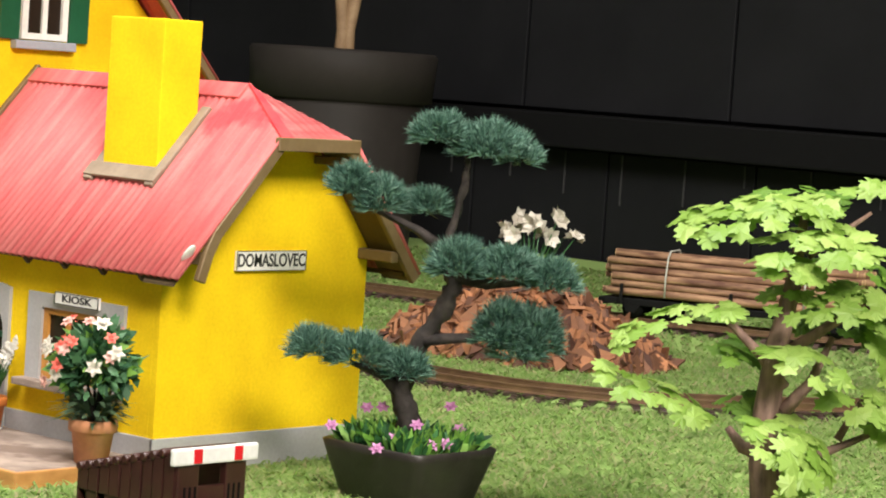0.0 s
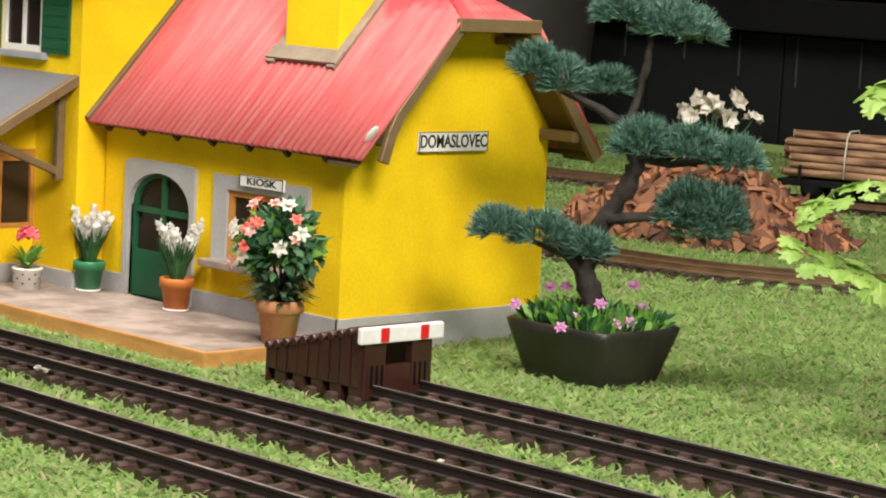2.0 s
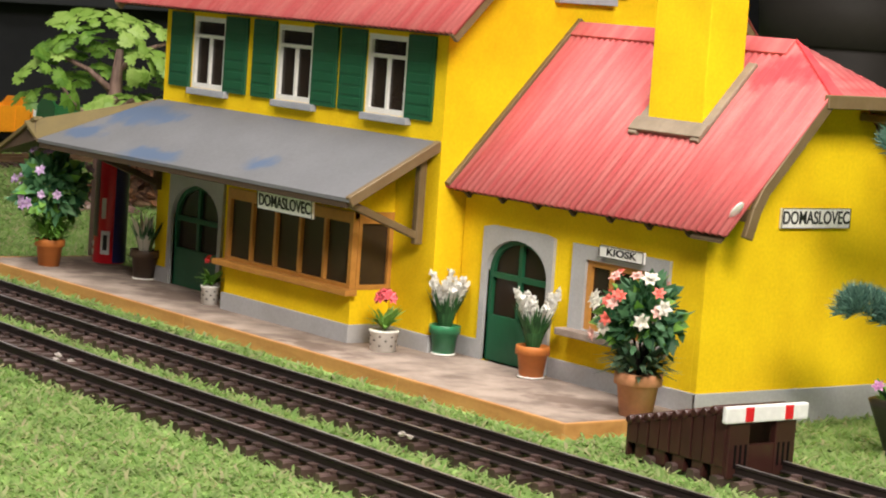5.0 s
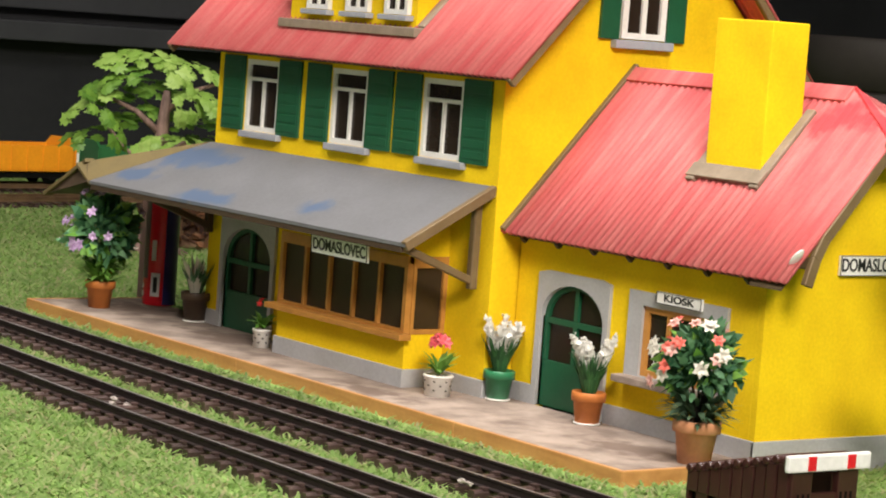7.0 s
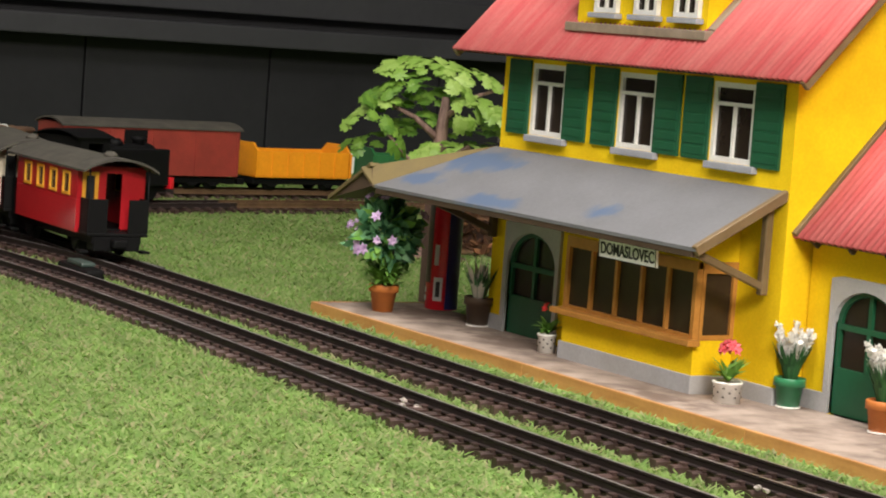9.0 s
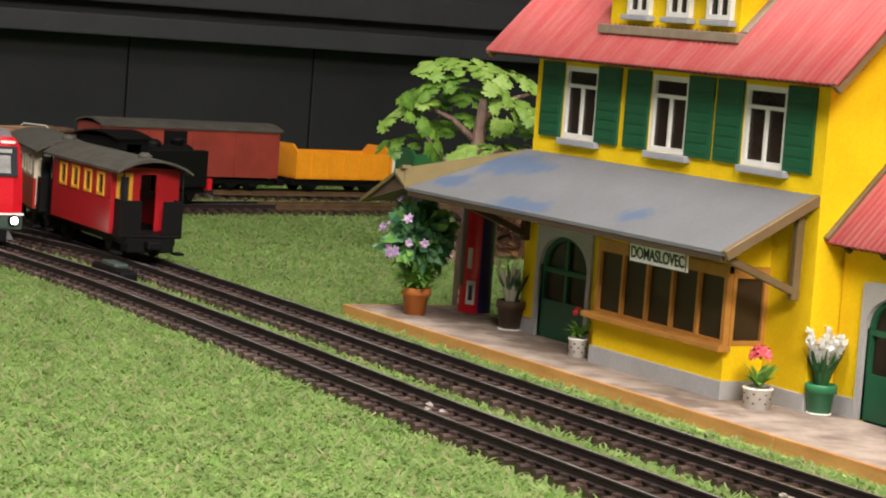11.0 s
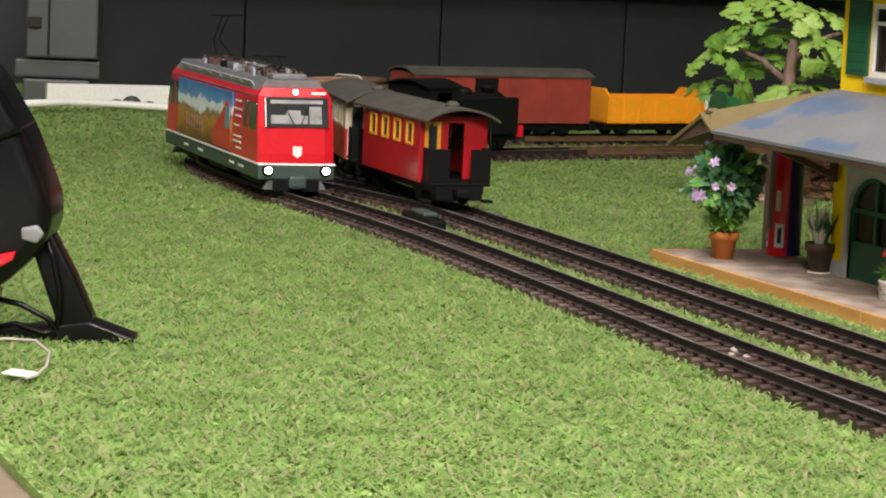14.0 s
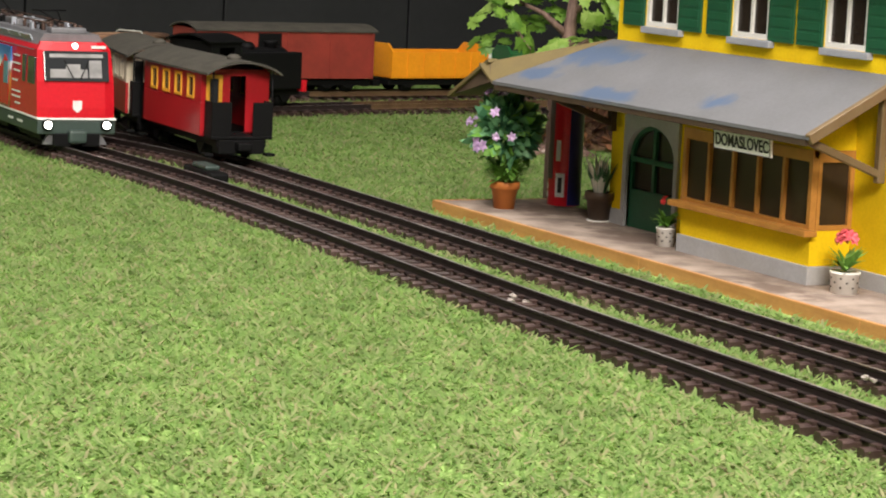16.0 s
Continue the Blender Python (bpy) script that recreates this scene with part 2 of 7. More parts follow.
def box(bm, x0, x1, y0, y1, z0, z1, bevel=0.0, m=None):
    v = bmesh.ops.create_cube(bm, size=1.0)["verts"]
    bmesh.ops.scale(bm, vec=(x1 - x0, y1 - y0, z1 - z0), verts=v)
    bmesh.ops.translate(bm, vec=((x0 + x1) / 2, (y0 + y1) / 2, (z0 + z1) / 2), verts=v)
    if bevel:
        edges = list({e for a in v for e in a.link_edges})
        r = bmesh.ops.bevel(bm, geom=edges, offset=bevel, segments=2, affect="EDGES", profile=0.6)
        v = list({a for f in r["faces"] for a in f.verts} | {a for a in v if a.is_valid})
    if m is not None:
        bmesh.ops.transform(bm, matrix=m, verts=v)
    return v


def boxes(*rows, bevel=0.0):
    bm = bmesh.new()
    for row in rows:
        box(bm, *row, bevel=bevel)
    return bm


def prism(bm, outline, axis, a, b):
    """A flat outline pushed from a to b along an axis. The outline's pairs are the other two axes in order."""
    def place(p, w):
        return {"x": (w, p[0], p[1]), "y": (p[0], w, p[1]), "z": (p[0], p[1], w)}[axis]
    one = [bm.verts.new(place(p, a)) for p in outline]
    two = [bm.verts.new(place(p, b)) for p in outline]
    bm.faces.new(one)
    bm.faces.new(two[::-1])
    for i in range(len(outline)):
        j = (i + 1) % len(outline)
        bm.faces.new((one[j], one[i], two[i], two[j]))
    bmesh.ops.recalc_face_normals(bm, faces=bm.faces)
    return one + two


def lathe(bm, profile, n=24, at=(0, 0, 0)):
    """Rings of (radius, height) joined round the z axis."""
    rings = []
    for r, z in profile:
        rings.append([bm.verts.new((at[0] + r * math.cos(2 * math.pi * k / n), at[1] + r * math.sin(2 * math.pi * k / n), at[2] + z)) for k in range(n)])
    for a, b in zip(rings, rings[1:]):
        for k in range(n):
            bm.faces.new((a[k], a[(k + 1) % n], b[(k + 1) % n], b[k]))
    bm.faces.new(rings[0][::-1])
    bm.faces.new(rings[-1])
    for f in bm.faces:
        f.smooth = True
    return rings


def tube(bm, points, radii, n=8):
    """A round limb along points, with a radius at each."""
    pts = [Vector(p) for p in points]
    rings = []
    for i, p in enumerate(pts):
        d = (pts[min(i + 1, len(pts) - 1)] - pts[max(i - 1, 0)]).normalized()
        side = d.orthogonal().normalized() if not rings else (last - last.dot(d) * d).normalized()
        last = side
        up = d.cross(side)
        rings.append([bm.verts.new(p + radii[i] * (math.cos(2 * math.pi * k / n) * side + math.sin(2 * math.pi * k / n) * up)) for k in range(n)])
    for a, b in zip(rings, rings[1:]):
        for k in range(n):
            f = bm.faces.new((a[k], a[(k + 1) % n], b[(k + 1) % n], b[k]))
            f.smooth = True
    bm.faces.new(rings[0][::-1])
    bm.faces.new(rings[-1])


def plate(bm, u0, u1, v0, v1, holes, face, back, axis="y"):
    """An upright wall plate with rectangular holes (u0, u1, v0, v1) right through it."""
    us = sorted({u0, u1, *(h[0] for h in holes), *(h[1] for h in holes)})
    vs = sorted({v0, v1, *(h[2] for h in holes), *(h[3] for h in holes)})
    solid = {}
    for i in range(len(us) - 1):
        for j in range(len(vs) - 1):
            cu, cv = (us[i] + us[i + 1]) / 2, (vs[j] + vs[j + 1]) / 2
            solid[i, j] = not any(h[0] < cu < h[1] and h[2] < cv < h[3] for h in holes)
    made = {}

    def vert(i, j, w):
        if (i, j, w) not in made:
            at = face if w == 0 else back
            made[i, j, w] = bm.verts.new((us[i], at, vs[j]) if axis == "y" else (at, us[i], vs[j]))
        return made[i, j, w]
    for (i, j), full in solid.items():
        if not full:
            continue
        bm.faces.new((vert(i, j, 0), vert(i + 1, j, 0), vert(i + 1, j + 1, 0), vert(i, j + 1, 0)))
        bm.faces.new((vert(i, j, 1), vert(i, j + 1, 1), vert(i + 1, j + 1, 1), vert(i + 1, j, 1)))
        for di, dj, a, b in ((-1, 0, (i, j), (i, j + 1)), (1, 0, (i + 1, j), (i + 1, j + 1)), (0, -1, (i, j), (i + 1, j)), (0, 1, (i, j + 1), (i + 1, j + 1))):
            if not solid.get((i + di, j + dj), False):
                bm.faces.new((vert(*a, 0), vert(*b, 0), vert(*b, 1), vert(*a, 1)))
    bmesh.ops.recalc_face_normals(bm, faces=bm.faces)


def curve_points(points, step):
    """A smooth line through the points (Catmull-Rom), resampled at even steps: positions and headings."""
    p = [Vector((*a, 0)) if len(a) == 2 else Vector(a) for a in points]
    p = [2 * p[0] - p[1], *p, 2 * p[-1] - p[-2]]
    dense = []
    for i in range(1, len(p) - 2):
        for k in range(40):
            t = k / 40
            dense.append(0.5 * (2 * p[i] + (p[i + 1] - p[i - 1]) * t + (2 * p[i - 1] - 5 * p[i] + 4 * p[i + 1] - p[i + 2]) * t * t + (3 * p[i] - p[i - 1] - 3 * p[i + 1] + p[i + 2]) * t ** 3))
    dense.append(p[-2])
    out, travelled, want = [], 0.0, 0.0
    for a, b in zip(dense, dense[1:]):
        d = (b - a).length
        while d > 0 and travelled + d >= want:
            out.append((a + (b - a) * ((want - travelled) / d), (b - a).normalized()))
            want += step
        travelled += d
    return out


def writing(name, text, size, at, turn, material, parent, label="", squeeze=1.0, depth=0.0004):
    """Raised letters in the built-in font, turned into a mesh part."""
    data = bpy.data.curves.new(name, "FONT")
    data.body, data.size, data.align_x, data.align_y, data.extrude, data.offset = text, size, "CENTER", "CENTER", depth, size * 0.018
    tmp = bpy.data.objects.new(name, data)
    scene.collection.objects.link(tmp)
    me = bpy.data.meshes.new_from_object(tmp.evaluated_get(bpy.context.evaluated_depsgraph_get()))
    bpy.data.objects.remove(tmp)
    me.transform(Matrix.Translation(at) @ Euler([radians(a) for a in turn]).to_matrix().to_4x4() @ Matrix.Diagonal((squeeze, 1, 1, 1)))
    me.materials.clear()
    me.materials.append(material)
    ob = new(name, me)
    ob.parent = parent
    if label:
        ob["label"] = label
    return ob


# ---- the setting: turf, tracks, hall walls ----
bm = bmesh.new()
box(bm, -3.3, 1.7, -0.9165, 2.2, -0.03, 0.0)
ground = tagged(part("ground", bm, GRASS_BASE), "green artificial turf laid flat over the layout table", "turf", kind="structure")

# The tracks' centre lines.
LINE_NEAR = [(1.6, -0.352), (0.6, -0.352), (0.3, -0.35), (0.0, -0.343), (-0.32, -0.338), (-0.7, -0.322), (-1.04, -0.315), (-1.28, -0.325), (-1.5, -0.335), (-1.72, -0.32), (-1.92, -0.24), (-2.06, -0.08), (-2.12, 0.12), (-2.15, 0.35), (-2.19, 0.6), (-2.16, 0.84), (-2.0, 1.05), (-1.7, 1.17), (-1.3, 1.21), (-0.94, 1.24), (-0.55, 1.322), (-0.27, 1.44), (0.1, 1.65)]
LINE_MID = [(1.6, -0.23), (0.6, -0.23), (0.0, -0.228), (-0.4, -0.224), (-0.8, -0.212), (-1.1, -0.206), (-1.3, -0.202), (-1.5, -0.192), (-1.66, -0.155), (-1.78, -0.08), (-1.86, 0.04), (-1.90, 0.16), (-1.94, 0.32), (-1.98, 0.54), (-1.94, 0.74), (-1.75, 0.9), (-1.4, 0.92), (-1.0, 0.75), (-0.6, 0.63), (-0.26, 0.61), (-0.1, 0.66), (0.0, 0.78), (0.07, 0.94), (0.1, 1.15)]
LINE_SIDING = [(0.10, -0.098), (0.3, -0.1), (0.6, -0.1), (1.6, -0.1)]
LINE_LINK = [(-1.12, -0.2), (-1.3, -0.213), (-1.5, -0.255), (-1.66, -0.3), (-1.8, -0.3)]
GAUGE, RAIL_TOP = 0.042, 0.0155


def rails(name, line, label, sides=(1, -1)):
    """Two I-shaped rails along a line."""
    track = thing(name, label, "railway track", kind="structure")
    pts = curve_points(line, 0.02)
    section = [(-0.0027, 0.0082), (0.0027, 0.0082), (0.0027, 0.0090), (0.0007, 0.0098), (0.0007, 0.0134), (0.0014, 0.0140), (0.0013, RAIL_TOP), (-0.0013, RAIL_TOP), (-0.0014, 0.0140), (-0.0007, 0.0134), (-0.0007, 0.0098), (-0.0027, 0.0090)]
    for side in sides:
        bm = bmesh.new()
        rings = []
        for p, d in pts:
            n = Vector((-d.y, d.x, 0))
            rings.append([bm.verts.new(p + n * (side * GAUGE / 2 + u) + Vector((0, 0, z))) for u, z in section])
        for a, b in zip(rings, rings[1:]):
            for k in range(len(section)):
                bm.faces.new((a[k], a[(k + 1) % len(section)], b[(k + 1) % len(section)], b[k]))
        bm.faces.new(rings[0])
        bm.faces.new(rings[-1][::-1])
        bmesh.ops.recalc_face_normals(bm, faces=bm.faces)
        ob = part("rail", bm, RAIL, track)
        ob.data.materials.append(RAIL_BROWN)     # the rear stretch has worn brown
        # top faces carry the painted highlight
        ob.data.materials.append(RAIL_HEAD)
        for f in ob.data.polygons:
            f.material_index = 1 if f.center.y > 0.28 else 2 if f.center.z > RAIL_TOP - 0.0003 else 0
    return track


track_near = rails("track_1", LINE_NEAR, "dark model railway track on brown sleepers in the turf")
track_mid = rails("track_2", LINE_MID, "dark model railway track beside the station platform")
track_siding = rails("track_3", LINE_SIDING, "short dark siding that ends at a buffer stop")
track_link = rails("track_4", LINE_LINK, "weathered turnout track joining the two lines")


# ---- the station ----
TX0, TX1, TY0, TY1 = -0.704, -0.269, -0.040, 0.249   # tower walls
WX0 = -0.284                                          # where the wing meets the tower
WY1, RIDGE_Y, PLAT = 0.209, 0.1045, 0.0114           # wing depth, ridge line, platform height
station = thing("station_building", "yellow model station house with red corrugated roofs", "station")

# Wing: front wall with door and kiosk window, gable wall, back wall.
bm = bmesh.new()
plate(bm, WX0, -0.0062, 0.0, 0.160, [(-0.2485, -0.1725, 0.0, 0.1105), (-0.128, -0.048, 0.054, 0.107)], 0.0, 0.006)
part("wing_front_wall", bm, YELLOW, station)
bm = bmesh.new()
prism(bm, [(0.0, 0.0), (WY1, 0.0), (WY1, 0.163), (0.150, 0.236), (0.066, 0.236), (0.0, 0.160)], "x", 0.0, -0.006)
part("gable_wall", bm, YELLOW, station)
part("wing_back_wall", boxes((WX0, -0.006, WY1 - 0.006, WY1, 0.0, 0.16)), YELLOW, station)
part("wing_floor", boxes((WX0, -0.006, 0.006, WY1 - 0.006, 0.004, 0.008)), DARK_WOOD, station)
# Grey foundation strips, a little proud of the plaster.
part("foundation", boxes((-0.165, 0.002, -0.0022, 0.001, 0.0, 0.0262), bevel=0.0006), GREY_PAINT, station, "grey painted foundation strip")
part("foundation", boxes((WX0, -0.2545, -0.0022, 0.001, 0.0, 0.0262), bevel=0.0006), GREY_PAINT, station, "grey painted foundation strip")
part("foundation", boxes((-0.001, 0.0024, -0.0022, WY1 + 0.002, 0.0, 0.0262), bevel=0.0006), GREY_PAINT, station, "grey painted foundation strip")

# Tower walls, in the tower's own place.
TOWER = Matrix.Translation((-0.017, 0.0135, -0.001))
SET = TOWER
WINDOWS = ((-0.656, -0.600), (-0.515, -0.459), (-0.379, -0.322))
bm = bmesh.new()
plate(bm, TX0, TX1, 0.0, 0.290, [(a, b, 0.197, 0.262) for a, b in WINDOWS] + [(-0.672, -0.590, 0.0, 0.108), (-0.51, -0.34, 0.062, 0.110)], TY0, TY0 + 0.006)
part("tower_front_wall", bm, YELLOW, station)
bm = bmesh.new()
plate(bm, TY0 + 0.006, TY1, 0.0, 0.30, [], TX1, TX1 - 0.006, axis="x")
part("tower_side_wall", bm, YELLOW, station)
bm = bmesh.new()
prism(bm, [(TY0, 0.29), (RIDGE_Y, 0.437), (TY1, 0.29)], "x", TX1 + 0.0002, TX1 - 0.006)
part("tower_gable", bm, YELLOW, station)
bm = bmesh.new()
prism(bm, [(TY0 + 0.006, 0.0), (TY1, 0.0), (TY1, 0.29), (RIDGE_Y, 0.437), (TY0 + 0.006, 0.29)], "x", TX0, TX0 + 0.006)
part("tower_west_wall", bm, YELLOW, station)
part("tower_back_wall", boxes((TX0 + 0.006, TX1 - 0.006, TY1 - 0.006, TY1, 0.0, 0.29)), YELLOW, station)
part("tower_floor", boxes((TX0 + 0.006, TX1 - 0.006, TY0 + 0.006, TY1 - 0.006, 0.175, 0.180), (TX0 + 0.006, TX1 - 0.006, TY0 + 0.006, TY1 - 0.006, 0.004, 0.008)), DARK_WOOD, station)
part("foundation", boxes((TX0 - 0.002, -0.6785, TY0 - 0.0022, TY0 + 0.001, 0.0, 0.0262), bevel=0.0006), GREY_PAINT, station, "grey painted foundation strip")
part("foundation", boxes((-0.329, TX1 + 0.002, TY0 - 0.0022, TY0 + 0.001, 0.0, 0.0262), bevel=0.0006), GREY_PAINT, station, "grey painted foundation strip")
part("foundation", boxes((TX1 - 0.001, TX1 + 0.0024, TY0 - 0.002, -0.0024, 0.0, 0.0262), bevel=0.0006), GREY_PAINT, station, "grey painted foundation strip")

SET = Matrix.Identity(4)


def corrugated(name, a0, a1, low, high, top_at, parent, along="x", pitch=0.0074, swell=0.0009, thick=0.0022, label=""):
    """A sheet of corrugated roofing. low, high: (cross axis, z) of eave and ridge; top_at(a) gives how far up the slope it reaches, 0 to 1."""
    dy, dz = high[0] - low[0], high[1] - low[1]
    size = math.hypot(dy, dz)
    n = (-dz / size * (1 if dy > 0 else -1), abs(dy) / size)
    count = max(2, round(abs(a1 - a0) / pitch * 6))
    verts, faces = [], []
    for i in range(count + 1):
        a = a0 + (a1 - a0) * i / count
        wave = swell * math.sin(2 * math.pi * a / pitch)
        top = top_at(a)
        for s, off in ((0, wave), (top, wave), (0, wave - thick), (top, wave - thick)):
            c, z = low[0] + dy * s + n[0] * off, low[1] + dz * s + n[1] * off
            verts.append((a, c, z) if along == "x" else (c, a, z))
        if i:
            o, p = 4 * i, 4 * i - 4
            faces += [(p, o, o + 1, p + 1), (p + 2, p + 3, o + 3, o + 2), (p, p + 2, o + 2, o), (p + 1, o + 1, o + 3, p + 3)]
    e = 4 * count
    faces += [(0, 1, 3, 2), (e, e + 2, e + 3, e + 1)]
    ob = raw(name, verts, faces, RED_ROOF, parent, label)
    for f in ob.data.polygons:
        f.use_smooth = True
    return ob


# Wing roof: two slopes and a half hip over the gable.
EAVE_Y, EAVE_Z, RIDGE_Z, HIP_Z, VERGE_X, HIP_X = -0.020, 0.1455, 0.2815, 0.2445, 0.0385, -0.035
hip_share = (HIP_Z - EAVE_Z) / (RIDGE_Z - EAVE_Z)


def wing_top(x):
    return 1.0 if x < HIP_X else 1.0 - (1.0 - hip_share) * (x - HIP_X) / (VERGE_X - HIP_X)


ROOF_X0 = WX0 - 0.0035
roof = corrugated("wing_roof", ROOF_X0, VERGE_X, (EAVE_Y, EAVE_Z), (RIDGE_Y, RIDGE_Z), wing_top, station, label="faded red corrugated roof sheet")
hip_half = (RIDGE_Y - EAVE_Y) * (1 - hip_share)
back_half = 0.0455
corrugated("wing_roof", WX0, VERGE_X, (2 * RIDGE_Y - EAVE_Y, EAVE_Z), (RIDGE_Y + back_half, HIP_Z), lambda x: 1.0, station)
corrugated("wing_roof", WX0, VERGE_X, (RIDGE_Y + back_half, HIP_Z), (RIDGE_Y, RIDGE_Z), lambda x: 1.0 if x < HIP_X else 1.0 - (x - HIP_X) / (VERGE_X - HIP_X), station, swell=0.0003)
corrugated("hip_roof", RIDGE_Y - hip_half, RIDGE_Y + back_half, (VERGE_X, HIP_Z), (HIP_X, RIDGE_Z), lambda a: max(0.0, 1.0 - abs(a - RIDGE_Y) / (hip_half if a < RIDGE_Y else back_half)), station, along="y", swell=0.00035)
def board(name, a, b, deep, wide, parent, material=BROWN_WOOD, up=(0, 0, 1)):
    """A straight board from a to b; deep hangs down from the line, wide is its thickness across."""
    a, b = Vector(a), Vector(b)
    d = (b - a).normalized()
    side = d.cross(Vector(up)).normalized()
    top = side.cross(d).normalized()
    bm = bmesh.new()
    vs = [bm.verts.new(p + side * (s * wide / 2) + top * t) for p in (a, b) for s, t in ((-1, 0), (1, 0), (1, -deep), (-1, -deep))]
    for f in ((0, 1, 2, 3), (7, 6, 5, 4), (0, 4, 5, 1), (1, 5, 6, 2), (2, 6, 7, 3), (3, 7, 4, 0)):
        bm.faces.new([vs[i] for i in f])
    bmesh.ops.recalc_face_normals(bm, faces=bm.faces)
    bmesh.ops.bevel(bm, geom=list(bm.edges), offset=min(wide, deep) * 0.12, segments=1, affect="EDGES")
    return part(name, bm, material, parent)


for s in (-1, 1):
    low, high = (VERGE_X - 0.003, RIDGE_Y + s * 0.1245, EAVE_Z - 0.002), (VERGE_X - 0.003, RIDGE_Y + (back_half if s > 0 else -hip_half), HIP_Z - 0.002)
    if s > 0:
        board("barge_board", low, high, 0.009, 0.005, station)
    else:
        # the front barge board bends down into a tail
        bent = [high, (VERGE_X - 0.001, 0.0110, 0.1780), (VERGE_X - 0.001, 0.0035, 0.1640), (VERGE_X - 0.001, -0.0030, 0.1440)]
        for p, q in zip(bent, bent[1:]):
            board("barge_board", q, p, 0.0085, 0.005, station)
    board("rafter_tail", (0.0, RIDGE_Y + s * 0.097, 0.1625), (VERGE_X - 0.002, RIDGE_Y + s * 0.097, 0.1625), 0.0085, 0.008, station, BROWN_WOOD)
    board("purlin", (0.0, RIDGE_Y + s * 0.042, 0.232), (VERGE_X - 0.006, RIDGE_Y + s * 0.042, 0.232), 0.006, 0.006, station, BROWN_WOOD)
board("barge_board", (VERGE_X - 0.001, RIDGE_Y - hip_half - 0.002, HIP_Z + 0.0016), (VERGE_X - 0.001, RIDGE_Y + back_half + 0.003, HIP_Z + 0.0016), 0.010, 0.005, station)
# Flat ridge boards and the fresh red strip along the front hip edge.
for s in (-1, 1):
    board("ridge_cap", (ROOF_X0 + 0.004, RIDGE_Y + s * 0.0065, RIDGE_Z - 0.0040), (HIP_X + 0.002, RIDGE_Y + s * 0.0065, RIDGE_Z - 0.0040), 0.004, 0.0150, roof, RED_ROOF, up=(0, s * 0.737, 0.675))
apex, corner, foot_mid = Vector((HIP_X, RIDGE_Y, RIDGE_Z)), Vector((VERGE_X, RIDGE_Y - hip_half, HIP_Z)), Vector((VERGE_X, RIDGE_Y, HIP_Z))
lift = Vector((0.45, 0.0, 0.89)) * 0.0020
strip = [apex + lift, corner + lift, corner + Vector((0, 0.0125, 0)) + lift, apex.lerp(foot_mid, 0.18) + lift]
raw("hip_strip", [tuple(p) for p in strip] + [tuple(p - lift) for p in strip], [(0, 1, 2, 3), (7, 6, 5, 4), (0, 4, 5, 1), (1, 5, 6, 2), (2, 6, 7, 3), (3, 7, 4, 0)], FRESH_RED, roof, "brighter red strip along the hip")
# Underside of the overhang, wood with its shade put into the colour.
for s in (-1, 1):
    top_y = RIDGE_Y + (back_half if s > 0 else -hip_half)
    c = [(0.0005, RIDGE_Y + s * 0.1225, EAVE_Z - 0.0045), (VERGE_X - 0.006, RIDGE_Y + s * 0.1225, EAVE_Z - 0.0045), (VERGE_X - 0.006, top_y, HIP_Z - 0.005), (0.0005, top_y, HIP_Z - 0.005)]
    raw("soffit", c + [(p[0], p[1], p[2] - 0.002) for p in c], [(0, 1, 2, 3), (7, 6, 5, 4), (0, 4, 5, 1), (1, 5, 6, 2), (2, 6, 7, 3), (3, 7, 4, 0)], SOFFIT_WOOD, station)
for s in (-1, 1):
    board("fascia", (WX0, RIDGE_Y + s * 0.117, EAVE_Z + 0.0005), (VERGE_X - 0.010, RIDGE_Y + s * 0.117, EAVE_Z + 0.0005), 0.0035, 0.003, station, DARK_WOOD)
for k in range(7):
    x = WX0 + 0.02 + k * 0.043
    board("rafter_tail", (x, EAVE_Y + 0.003, EAVE_Z - 0.003), (x, 0.004, EAVE_Z + 0.019), 0.006, 0.004, station, DARK_WOOD)
# Verge where the wing roof runs up the tower wall.
board("verge_strip", (WX0 + 0.0005, EAVE_Y - 0.002, EAVE_Z + 0.003), (WX0 + 0.0005, RIDGE_Y, RIDGE_Z + 0.004), 0.006, 0.005, station, BROWN_WOOD)
# Chipped white corner of the front eave.
bm = bmesh.new()
bmesh.ops.create_icosphere(bm, subdivisions=2, radius=1.0, matrix=pose(VERGE_X - 0.004, -0.008, 0.1625, 0, 40, 0) @ Matrix.Diagonal((0.002, 0.0042, 0.0085, 1)))
part("bare_patch", bm, WHITE_PAINT, roof, "bare white patch where paint is lost")

# Chimney block with its flashing.
bm = bmesh.new()
box(bm, -0.122, -0.061, 0.0425, 0.080, 0.18, 0.326, bevel=0.0012)
chimney = part("chimney", bm, YELLOW, station, "tall square yellow chimney")
slope = (RIDGE_Z - EAVE_Z) / (RIDGE_Y - EAVE_Y)


def roof_z(y):
    return EAVE_Z + slope * (y - EAVE_Y)


for x in (-0.1255, -0.0565):
    board("flashing", (x, 0.0296, roof_z(0.0296) + 0.0045), (x, 0.084, roof_z(0.084) + 0.0045), 0.0055, 0.009, chimney, FLASHING)
board("flashing", (-0.1310, 0.0350, roof_z(0.0380) + 0.0032), (-0.0512, 0.0350, roof_z(0.0380) + 0.0032), 0.0030, 0.0135, chimney, FLASHING, up=(0, -0.737, 0.675))


